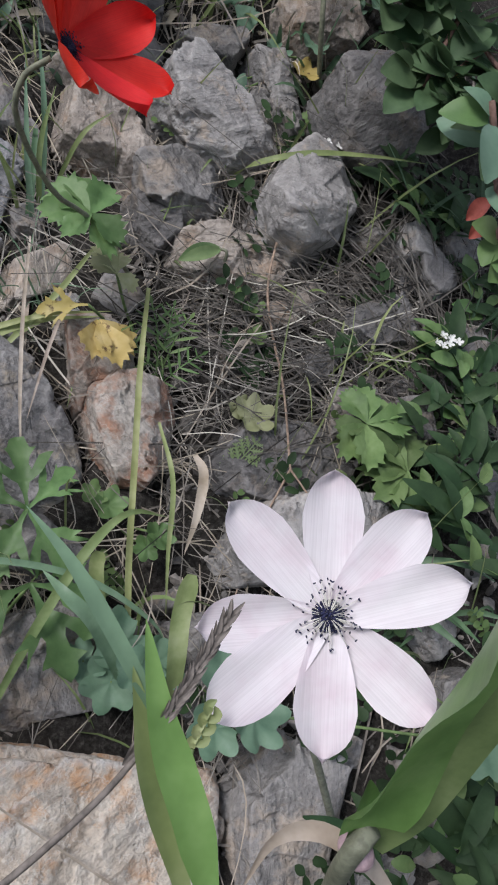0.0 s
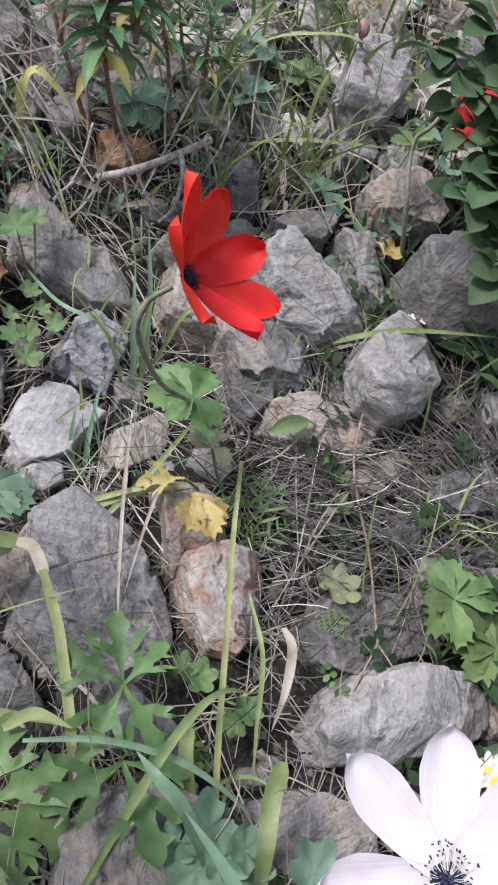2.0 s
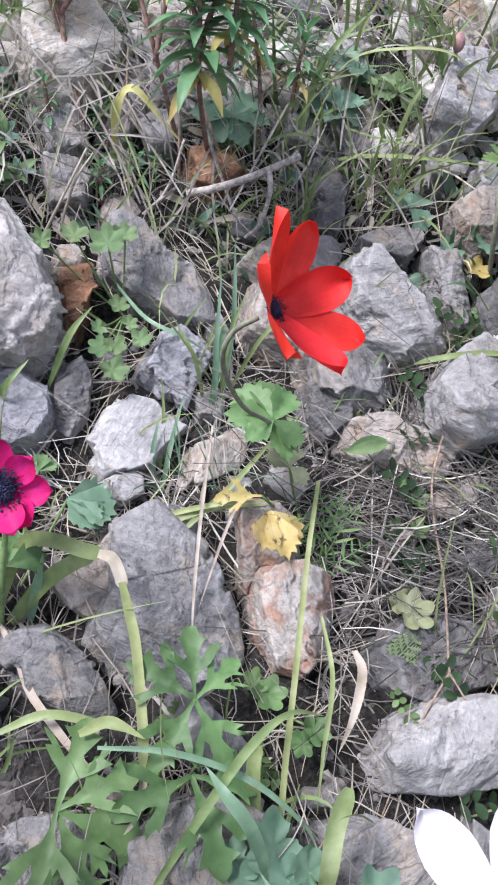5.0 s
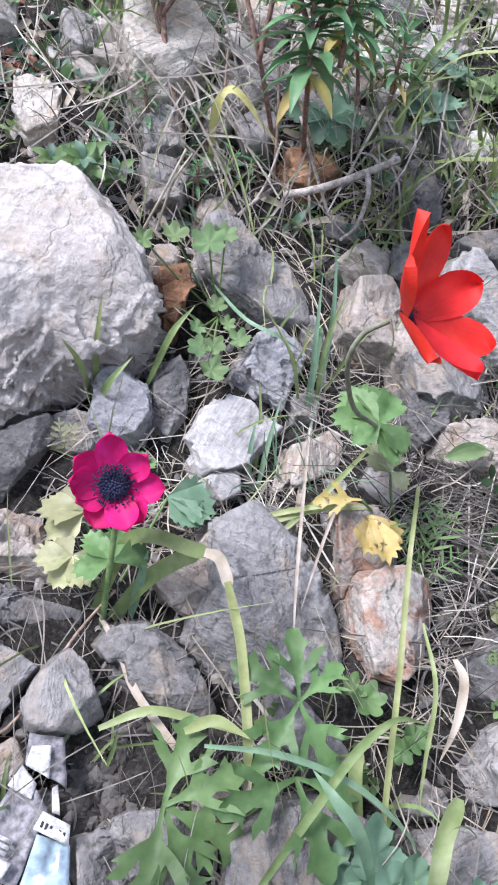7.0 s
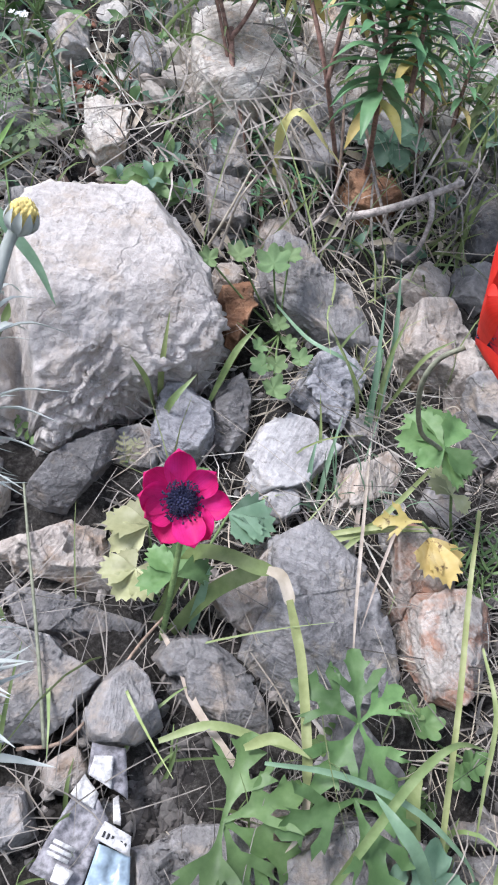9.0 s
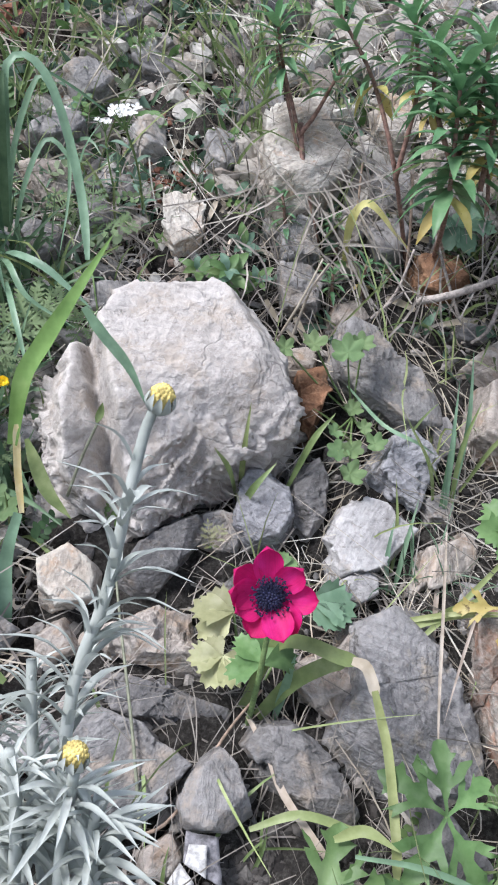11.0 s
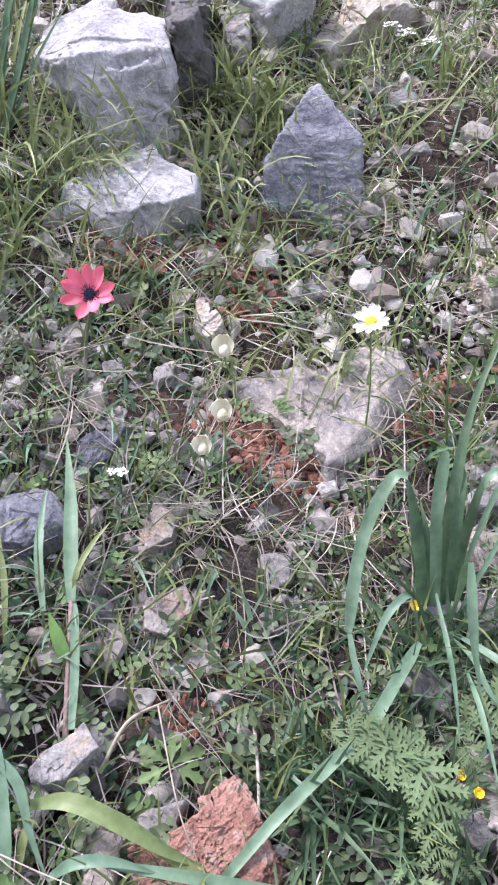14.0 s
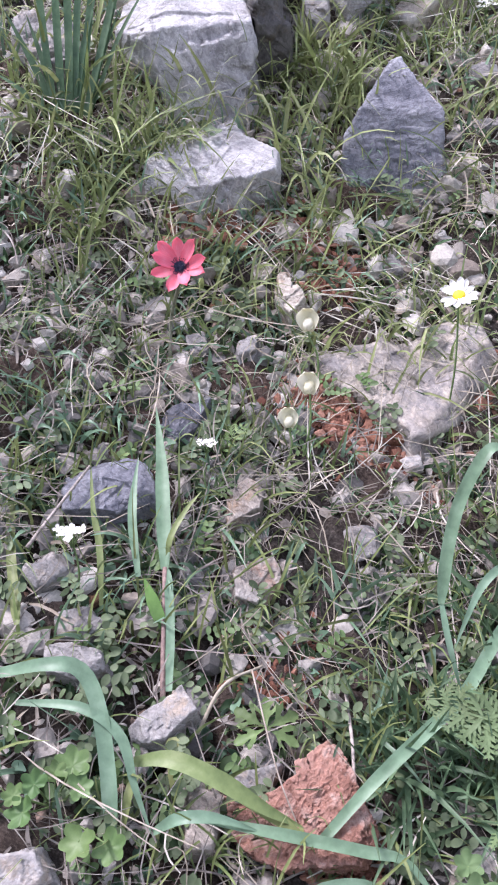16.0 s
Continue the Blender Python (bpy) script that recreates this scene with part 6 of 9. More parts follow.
# ---- tall grass stalk at the lower edge of the last view ----
stalk = grass_plant("grass_stalk", (-0.663, 0.271, 0.425), "tall purple-stemmed grass stalk with flat green leaves", [
    ([(-0.715, 0.337, 0.532), (-0.733, 0.357, 0.564), (-0.758, 0.384, 0.604), (-0.784, 0.408, 0.646)], 12, GRASS_BLUE),
    ([(-0.717, 0.342, 0.536), (-0.720, 0.351, 0.554), (-0.721, 0.372, 0.571), (-0.719, 0.391, 0.583)], 5, GRASS),
    ([(-0.697, 0.313, 0.496), (-0.707, 0.314, 0.514), (-0.720, 0.318, 0.531)], 10, GRASS_BRIGHT),
    ([(-0.726, 0.318, 0.530), (-0.749, 0.337, 0.563), (-0.762, 0.353, 0.584), (-0.775, 0.374, 0.609)], 7.5, GRASS_BLUE),
    ([(-0.745, 0.294, 0.509), (-0.765, 0.314, 0.547), (-0.783, 0.326, 0.574), (-0.805, 0.346, 0.607)], 5.5, GRASS),
    ([(-0.670, 0.288, 0.463), (-0.691, 0.315, 0.499), (-0.713, 0.338, 0.532)], 7, GRASS_BLUE, "even"),
    ([(-0.635, 0.254, 0.412), (-0.643, 0.262, 0.430), (-0.650, 0.269, 0.443)], 10, GRASS_PALE, "even"),
])
part("stem", tube([(-0.659, 0.267, 0.431), (-0.686, 0.300, 0.479), (-0.716, 0.338, 0.533)], 0.0026, 0.002, 12, 6), plain("purplish_grass_stem", (0.24, 0.17, 0.15), 0.6), stalk)
grass_plant("grass_plant", (-0.649, 0.219, 0.394), "broad arching grass leaves over the brick lump", [
    ([(-0.756, 0.204, 0.490), (-0.718, 0.217, 0.503), (-0.698, 0.230, 0.500), (-0.680, 0.229, 0.481), (-0.662, 0.218, 0.445), (-0.647, 0.204, 0.405)], 11, GRASS_BLUE, "even"),
    ([(-0.737, 0.203, 0.474), (-0.689, 0.221, 0.478), (-0.661, 0.230, 0.462), (-0.642, 0.223, 0.434), (-0.626, 0.221, 0.404)], 7.5, GRASS_BLUE),
    ([(-0.655, 0.235, 0.441), (-0.629, 0.246, 0.447), (-0.597, 0.257, 0.438), (-0.569, 0.270, 0.420), (-0.549, 0.287, 0.403)], 12, GRASS),
    ([(-0.628, 0.223, 0.406), (-0.609, 0.230, 0.421), (-0.589, 0.244, 0.421), (-0.567, 0.262, 0.409)], 8, GRASS_BLUE),
    ([(-0.850, 0.296, 0.585), (-0.816, 0.266, 0.553), (-0.770, 0.233, 0.512)], 8, GRASS, "even"),
    ([(-0.540, 0.290, 0.394), (-0.523, 0.331, 0.422), (-0.505, 0.379, 0.444), (-0.494, 0.412, 0.457), (-0.491, 0.457, 0.476), (-0.489, 0.490, 0.490)], 9.5, GRASS_BLUE, "even"),
    ([(-0.645, 0.211, 0.406), (-0.648, 0.224, 0.430), (-0.647, 0.235, 0.436)], 6, GRASS),
])
grass_plant("grass_plant", (-0.601, 0.251, 0.376), "flat grass leaves lying across the brick lump", [
    ([(-0.601, 0.239, 0.419), (-0.556, 0.270, 0.407), (-0.514, 0.300, 0.394), (-0.487, 0.318, 0.383), (-0.452, 0.313, 0.348)], 8, GRASS_BLUE),
    ([(-0.542, 0.241, 0.379), (-0.523, 0.271, 0.383), (-0.503, 0.291, 0.379), (-0.479, 0.304, 0.362), (-0.460, 0.312, 0.346)], 7, GRASS_BLUE),
    ([(-0.606, 0.264, 0.430), (-0.569, 0.274, 0.414), (-0.539, 0.282, 0.400)], 9, GRASS)])

# ---- lobed anemone leaves ----
def leaf_plant(name, hub, label, leaves, material, stalk_to=None, category="plant", group=""):
    ob = thing(name, stalk_to or hub, label, category, group)
    for k, (h, size, lobes, *w) in enumerate(leaves):
        lf = part("leaf", lobed_leaf(h, size, lobes, None, 0.14, 31 * k + int(1000 * abs(h[0])), 0.75 * w[0] if w else 0.3), w[1] if len(w) > 1 else material, ob)
        if stalk_to:
            a, b = Vector(stalk_to), Vector(h)
            part("leaf_stalk", tube([a, a.lerp(b, 0.5) - SN * 0.004, b], 0.0011, 0.0009, 8, 5), STEM_GREEN, lf)
    return ob


leaf_plant("anemone_leaves", (-0.112, 0.315, 0.248), "spread of deeply divided fresh green anemone leaves", [
    ((-0.111, 0.316, 0.249), 0.0385, [(130, 1.0), (74, 0.95), (20, 0.8), (218, 1.0), (-80, 1.02)]),
    ((-0.108, 0.290, 0.223), 0.042, [(183, 1.0), (-93, 1.15), (-30, 0.88)]),
    ((-0.169, 0.262, 0.222), 0.046, [(52, 0.95), (3, 0.92), (-43, 1.05), (-86, 1.03), (-120, 1.0)]),
], LEAF, (-0.139, 0.282, 0.183))
leaf_plant("yellowed_leaf", (-0.086, 0.423, 0.297), "withering yellow lobed leaf with brown spots", [
    ((-0.086, 0.423, 0.297), 0.028, [(-125, 0.95), (-92, 1.1), (-60, 0.95)], 0.6),
    ((-0.077, 0.446, 0.315), 0.021, [(95, 1.0), (60, 0.9), (140, 0.8), (-60, 0.7)], 0.7, LEAF_FADING),
    ((-0.092, 0.430, 0.303), 0.022, [(160, 1.2)], 0.5)], LEAF_YELLOW, (-0.068, 0.460, 0.263))
leaf_plant("geranium_leaves", (0.071, 0.399, 0.245), "dark green lobed leaves under the shrub", [
    ((0.071, 0.399, 0.245), 0.03, [(60, 1.0), (20, 1.0), (-20, 1.0), (95, 0.8)], 0.6),
    ((0.070, 0.399, 0.244), 0.03, [(200, 1.0), (235, 1.0), (-85, 1.0), (-55, 0.9), (165, 0.7)], 0.6),
    ((0.096, 0.384, 0.221), 0.03, [(150, 1), (190, 1), (230, 1), (100, 1), (50, 1)], 0.6),
    ((0.095, 0.413, 0.227), 0.02, [(60, 1), (120, 1), (0, 1), (180, 1), (-90, 1)], 0.6)], LEAF, (0.088, 0.414, 0.206))
leaf_plant("magenta_flower_leaves", (-0.245, 0.377, 0.288), "bluish green lobed leaf beside the magenta flower", [
    ((-0.207, 0.407, 0.304), 0.03, [(-32, 1.0), (-62, 0.85), (-5, 0.8)], 0.9, LEAF_TEAL),
    ((-0.232, 0.425, 0.311), 0.014, [(60, 1), (120, 1), (20, 1)], 0.8, LEAF_PALE)], LEAF_FADING, (-0.234, 0.361, 0.252))
leaf_plant("geranium_leaves", (-0.026, 0.733, 0.508), "grey-green lobed leaves in tall grass", [
    ((-0.024, 0.726, 0.501), 0.03, [(90, 1), (45, 1), (135, 1), (0, 0.8), (180, 0.8), (-80, 0.8)], 0.6, LEAF_PALE),
    ((-0.070, 0.704, 0.489), 0.026, [(90, 1), (30, 1), (150, 1), (-30, 0.8), (210, 0.8)], 0.7),
    ((-0.151, 0.679, 0.486), 0.032, [(90, 1), (30, 1), (150, 1), (-30, 0.9), (210, 0.9), (-90, 0.8)], 0.75),
    ((-0.010, 0.661, 0.426), 0.022, [(20, 1), (90, 1), (-70, 1), (160, 0.8)], 0.8, LEAF_TEAL),
    ((-0.059, 0.739, 0.520), 0.022, [(90, 1), (20, 1), (160, 1), (-60, 0.8), (240, 0.8)], 0.75)], LEAF_TEAL)
leaf_plant("geranium_leaves", (-0.606, 0.321, 0.436), "single light green star-lobed leaf", [
    ((-0.604, 0.319, 0.440), 0.026, [(90, 1), (30, 1), (150, 1), (-25, 0.95), (205, 0.95)], 0.45)], LEAF)

# ---- soft round-lobed leaves ----
def round_plant(base, label, leaves, material, group="soft scalloped leaf rosettes"):
    ob = thing("scalloped_leaves", base, label, "plant", group)
    for k, (h, r, turn) in enumerate(leaves):
        lf = part("leaf", round_leaf(h, 0.9 * r, SN + Vector((0.25 * math.sin(k * 2.1), 0.2 * math.cos(k * 1.7), 0.1)), turn, 6, 0.36, 0.34, 0.6, k), material, ob)
        b, h = Vector(base), Vector(h)
        part("leaf_stalk", tube([b, b.lerp(h, 0.5) - SN * 0.003, h], 0.0009, 0.0007, 7, 5), STEM_GREEN, lf)
    return ob


round_plant((-0.211, 0.556, 0.366), "pale green scalloped leaves beside the boulder", [
    ((-0.237, 0.541, 0.427), 0.0105, -60), ((-0.256, 0.531, 0.426), 0.0085, -30), ((-0.211, 0.534, 0.425), 0.0125, -90), ((-0.203, 0.548, 0.427), 0.009, 200),
    ((-0.215, 0.511, 0.373), 0.0065, 0), ((-0.209, 0.495, 0.366), 0.0085, 30), ((-0.200, 0.498, 0.367), 0.008, 90), ((-0.198, 0.483, 0.356), 0.0105, 90), ((-0.186, 0.510, 0.367), 0.0085, 180), ((-0.196, 0.520, 0.374), 0.006, 200), ((-0.206, 0.530, 0.383), 0.0075, -90)], LEAF_PALE)
round_plant((-0.436, 0.335, 0.323), "large soft pale green scalloped leaves", [
    ((-0.445, 0.327, 0.372), 0.0155, -40), ((-0.409, 0.322, 0.358), 0.0165, 120), ((-0.428, 0.325, 0.362), 0.013, 200), ((-0.460, 0.346, 0.377), 0.010, -90), ((-0.408, 0.378, 0.368), 0.0095, 200), ((-0.398, 0.375, 0.362), 0.010, 90), ((-0.435, 0.303, 0.343), 0.011, 0), ((-0.420, 0.295, 0.332), 0.010, 60), ((-0.412, 0.357, 0.359), 0.009, -90)], LEAF_PALE)
round_plant((-0.471, 0.279, 0.315), "soft pale green scalloped leaves at the brick's foot", [
    ((-0.469, 0.255, 0.344), 0.012, 20), ((-0.466, 0.269, 0.349), 0.0115, -60), ((-0.456, 0.279, 0.348), 0.011, -120), ((-0.448, 0.270, 0.340), 0.011, 160), ((-0.456, 0.264, 0.340), 0.010, 90), ((-0.479, 0.263, 0.347), 0.008, 0)], LEAF_PALE)
round_plant((-0.694, 0.193, 0.415), "fresh green scalloped leaves beside pale stones", [
    ((-0.681, 0.204, 0.446), 0.0125, -90), ((-0.690, 0.179, 0.443), 0.0095, -40), ((-0.684, 0.164, 0.434), 0.0105, 20), ((-0.694, 0.166, 0.441), 0.008, 0), ((-0.670, 0.199, 0.437), 0.0095, 180), ((-0.651, 0.181, 0.417), 0.0125, 90), ((-0.636, 0.193, 0.412), 0.0115, 150), ((-0.685, 0.193, 0.445), 0.008, -90)], LEAF)
round_plant((-0.002, 0.272, 0.145), "dark scalloped leaves behind the white flower", [
    ((-0.012, 0.257, 0.194), 0.016, 200), ((0.002, 0.242, 0.184), 0.016, 90), ((-0.017, 0.236, 0.185), 0.014, 0), ((-0.055, 0.260, 0.195), 0.012, 0), ((-0.045, 0.266, 0.195), 0.011, -90), ((0.107, 0.225, 0.189), 0.017, 100)], LEAF_TEAL)
round_plant((-0.045, 0.290, 0.163), "bluish green scalloped leaves low between stones", [
    ((-0.064, 0.277, 0.194), 0.018, 0), ((-0.047, 0.265, 0.190), 0.016, 120), ((-0.068, 0.260, 0.187), 0.015, 60), ((-0.082, 0.267, 0.194), 0.012, 0)], LEAF_TEAL)
round_plant((0.005, 0.484, 0.264), "small fresh round leaflets on a thin stem", [
    ((0.006, 0.473, 0.280), 0.0075, -60), ((0.005, 0.457, 0.270), 0.0075, 90), ((-0.005, 0.481, 0.287), 0.004, 0)], LEAF)
round_plant((0.012, 0.425, 0.225), "pale yellow-green scalloped leaf among dry stems", [
    ((0.003, 0.410, 0.241), 0.014, 160), ((-0.005, 0.415, 0.243), 0.009, 90)], LEAF_FADING)
round_plant((-0.078, 0.357, 0.205), "small green scalloped leaves beside lobed leaves", [
    ((-0.077, 0.349, 0.223), 0.011, 90), ((-0.049, 0.339, 0.211), 0.0095, 60), ((-0.055, 0.331, 0.208), 0.008, 0), ((-0.085, 0.353, 0.227), 0.008, 0)], LEAF)
round_plant((0.045, 0.661, 0.392), "round leaves, one yellowed, between rocks", [
    ((0.021, 0.638, 0.401), 0.011, 0), ((0.047, 0.646, 0.404), 0.012, 90), ((-0.007, 0.606, 0.379), 0.012, 0), ((-0.018, 0.608, 0.383), 0.009, 0)], LEAF_TEAL)
round_plant((0.045, 0.649, 0.382), "yellow withered leaf hanging between rocks", [((0.041, 0.633, 0.388), 0.0125, 90)], LEAF_YELLOW)
round_plant((0.088, 0.706, 0.428), "grey-green rounded leaves at the shrub's edge", [((0.086, 0.679, 0.441), 0.012, 0), ((0.095, 0.664, 0.427), 0.012, 90), ((0.079, 0.672, 0.423), 0.009, 90)], LEAF_TEAL)

# ---- feathery, carrot-like leaves ----
def feather_plant(base, label, leaves, material):
    ob = thing("feathery_leaves", base, label, "plant", "feathery divided leaves")
    for k, (a, b, c, pairs, lv) in enumerate(leaves):
        ln = (Vector(c) - Vector(a)).length
        lf = part("leaf", feather_leaf([a, b, c], ln, pairs, k, facing=SN, levels=lv), material, ob)
        part("leaf_stalk", tube([base, Vector(base).lerp(Vector(a), 0.6) + SN * 0.004, a], 0.0009, 0.0007, 7, 4), STEM_GREEN, lf)
    return ob


feather_plant((-0.444, 0.415, 0.369), "finely divided grey-green carrot-like leaves", [
    ((-0.450, 0.431, 0.438), (-0.472, 0.403, 0.452), (-0.508, 0.390, 0.459), 6, 2),
    ((-0.480, 0.417, 0.452), (-0.444, 0.403, 0.438), (-0.424, 0.391, 0.408), 6, 2),
    ((-0.445, 0.460, 0.448), (-0.423, 0.484, 0.465), (-0.402, 0.508, 0.458), 5, 2),
    ((-0.444, 0.457, 0.445), (-0.428, 0.440, 0.439), (-0.424, 0.437, 0.423), 5, 2),
    ((-0.434, 0.394, 0.378), (-0.419, 0.399, 0.385), (-0.407, 0.410, 0.386), 5, 2),
    ((-0.457, 0.387, 0.385), (-0.431, 0.369, 0.374), (-0.409, 0.366, 0.363), 5, 2)], LEAF_CARROT)
feather_plant((-0.471, 0.415, 0.383), "finely divided carrot-like leaves by the boulder", [
    ((-0.494, 0.403, 0.452), (-0.464, 0.398, 0.445), (-0.437, 0.411, 0.426), 6, 2),
    ((-0.434, 0.450, 0.436), (-0.422, 0.474, 0.458), (-0.405, 0.497, 0.465), 6, 2),
    ((-0.453, 0.397, 0.426), (-0.434, 0.386, 0.410), (-0.424, 0.380, 0.390), 5, 2),
    ((-0.520, 0.389, 0.458), (-0.491, 0.401, 0.461), (-0.479, 0.413, 0.449), 5, 2)], LEAF_CARROT)
feather_plant((-0.053, 0.429, 0.240), "airy dill-like green plant among stones", [
    ((-0.055, 0.433, 0.255), (-0.054, 0.439, 0.281), (-0.059, 0.458, 0.294), 5, 1),
    ((-0.053, 0.434, 0.255), (-0.043, 0.438, 0.278), (-0.033, 0.453, 0.286), 5, 1),
    ((-0.053, 0.431, 0.253), (-0.064, 0.427, 0.276), (-0.070, 0.439, 0.285), 5, 1),
    ((-0.053, 0.427, 0.251), (-0.039, 0.422, 0.268), (-0.025, 0.442, 0.266), 5, 1),
    ((-0.052, 0.435, 0.267), (-0.047, 0.439, 0.286), (-0.044, 0.453, 0.294), 5, 1)], LEAF)
feather_plant((-0.286, 0.434, 0.312), "pale yellow-green feathery leaf beside the boulder", [
    ((-0.280, 0.422, 0.321), (-0.277, 0.416, 0.334), (-0.281, 0.425, 0.341), 5, 2),
    ((-0.279, 0.422, 0.321), (-0.272, 0.419, 0.334), (-0.271, 0.426, 0.338), 4, 2)], LEAF_FADING)
feather_plant((-0.009, 0.390, 0.208), "small fern-like green sprig between stones", [
    ((-0.015, 0.380, 0.217), (-0.004, 0.385, 0.227), (0.008, 0.399, 0.233), 7, 2),
    ((-0.013, 0.381, 0.217), (-0.004, 0.378, 0.223), (0.003, 0.381, 0.218), 5, 2)], LEAF_CARROT)
feather_plant((-0.447, 0.602, 0.496), "yellow-green feathery weed behind the boulder", [
    ((-0.439, 0.588, 0.494), (-0.429, 0.586, 0.515), (-0.435, 0.606, 0.534), 6, 2),
    ((-0.434, 0.588, 0.492), (-0.405, 0.581, 0.500), (-0.395, 0.591, 0.502), 6, 2),
    ((-0.441, 0.582, 0.490), (-0.446, 0.572, 0.513), (-0.460, 0.583, 0.528), 6, 2),
    ((-0.403, 0.529, 0.447), (-0.401, 0.508, 0.445), (-0.405, 0.489, 0.434), 5, 2)], LEAF_CARROT)
feather_plant((-0.730, 0.452, 0.568), "bright feathery weed under a candytuft", [
    ((-0.749, 0.453, 0.598), (-0.735, 0.454, 0.615), (-0.731, 0.470, 0.623), 5, 2),
    ((-0.741, 0.438, 0.582), (-0.723, 0.429, 0.577), (-0.722, 0.419, 0.569), 5, 2)], LEAF)
leaf_plant("faded_leaves", (-0.238, 0.365, 0.256), "faded yellow-green lobed leaves under the magenta flower", [
    ((-0.249, 0.357, 0.291), 0.021, [(175, 1.0), (228, 1.0), (-78, 1.0), (110, 0.7), (-30, 0.8)], 1.1),
    ((-0.250, 0.382, 0.305), 0.025, [(165, 1.05), (200, 1.0), (125, 0.8)], 0.9)], LEAF_FADING, (-0.238, 0.365, 0.256))


# ---- leafy shrub over the far end of the bank ----
def oval_leaf_mesh(name, length, width, material, fold=0.25, droop=0.15):
    return mesh_of(name, blade([(0, 0, 0), (0, length * 0.5, length * droop * 0.6), (0, length, 0)], width, 9, fold, "oval", (0, 0, 1)), material)


def shrub(base, limbs, label, leaf_meshes, count, spread, seed, stem_mat, name="shrub"):
    """limbs: lines of points; leaves sit along them."""
    rng = random.Random(seed)
    ob = thing(name, base, label, "shrub")
    for k, pts in enumerate(limbs):
        part("branch", tube(pts, 0.0028 if k == 0 else 0.0017, 0.001, 14, 6), stem_mat, ob)
        line = curve(pts, 60)
        for i in range(count):
            p = Vector(line[int(rng.uniform(0.25, 1) * 59)])
            d = Vector((rng.uniform(-1, 1), rng.uniform(-1, 0.6), rng.uniform(-0.9, 0.7)))
            f = (SN * 0.8 + Vector((rng.uniform(-0.6, 0.6), rng.uniform(-0.6, 0.6), rng.uniform(0, 0.6)))).normalized()
            d = (d - f * d.dot(f)).normalized()
            s = rng.uniform(0.7, 1.15)
            o = p + d * rng.uniform(0, spread)
            m = Matrix((d.cross(f), d, f)).transposed().to_4x4()
            shared("leaf", rng.choice(leaf_meshes), Matrix.Translation(o) @ m @ Matrix.Scale(s, 4), ob)
    return ob


# the third leaf's dark green stands for shade between the leaves
SHRUB_LEAVES = [oval_leaf_mesh("leaf", 0.028, 0.0205, LEAF_SHADE), oval_leaf_mesh("leaf", 0.024, 0.018, LEAF_SHADE), oval_leaf_mesh("leaf", 0.023, 0.0165, LEAF_SHADE_DARK)]
shrub_right = shrub((0.212, 0.635, 0.338), [
    [(0.224, 0.665, 0.330), (0.154, 0.493, 0.393), (0.152, 0.502, 0.407)],
    [(0.152, 0.502, 0.407), (0.118, 0.524, 0.443), (0.091, 0.543, 0.474), (0.064, 0.561, 0.504)],
    [(0.118, 0.524, 0.443), (0.106, 0.512, 0.423), (0.097, 0.502, 0.407)],
    [(0.111, 0.538, 0.465), (0.088, 0.532, 0.457), (0.072, 0.525, 0.445)],
    [(0.135, 0.516, 0.429), (0.119, 0.509, 0.418), (0.109, 0.503, 0.409)],
    [(0.097, 0.552, 0.488), (0.070, 0.568, 0.515), (0.049, 0.580, 0.535)],
    [(0.141, 0.533, 0.458), (0.123, 0.559, 0.500), (0.115, 0.585, 0.542)],
    [(0.124, 0.548, 0.483), (0.099, 0.576, 0.527), (0.085, 0.593, 0.555)],
    [(0.159, 0.507, 0.416), (0.164, 0.533, 0.458), (0.173, 0.559, 0.501)],
    [(0.153, 0.487, 0.382), (0.136, 0.490, 0.387), (0.123, 0.495, 0.395)],
    [(0.115, 0.533, 0.457), (0.101, 0.543, 0.474), (0.081, 0.548, 0.482)]],
    "green leafy shrub hanging over dark rocks, darkest leaves coloured for shade", SHRUB_LEAVES, 26, 0.018, 6, STEM_RED)
part("yellow_leaf", blade([(0.113, 0.508, 0.418), (0.113, 0.503, 0.409), (0.114, 0.498, 0.400)], 0.0135, 9, 0.25, "oval"), LEAF_YELLOW, shrub_right, "single yellowed leaf")
hoary = shrub((0.195, 0.506, 0.262), [
    [(0.170, 0.441, 0.296), (0.079, 0.273, 0.412), (0.070, 0.275, 0.434), (0.064, 0.275, 0.454)],
    [(0.081, 0.270, 0.397), (0.075, 0.273, 0.412), (0.073, 0.276, 0.415)]],
    "hoary grey-green shrub sprig with wrinkled leaves and reddish buds", [oval_leaf_mesh("leaf", 0.017, 0.012, LEAF_TEAL), oval_leaf_mesh("leaf", 0.015, 0.011, LEAF)], 9, 0.004, 9, STEM_RED, "shrub_sprig")
RED_BUD = plain("dull_red_bud", (0.32, 0.08, 0.06), 0.6)
for q in ((0.068, 0.279, 0.419), (0.070, 0.278, 0.413)):
    part("red_bud", blade([Vector(q) + Vector((0.004, 0, 0.003)), q, Vector(q) - Vector((0.003, 0, 0.004))], 0.006, 8, 0.5, "oval"), RED_BUD, hoary, "small dull red bud")
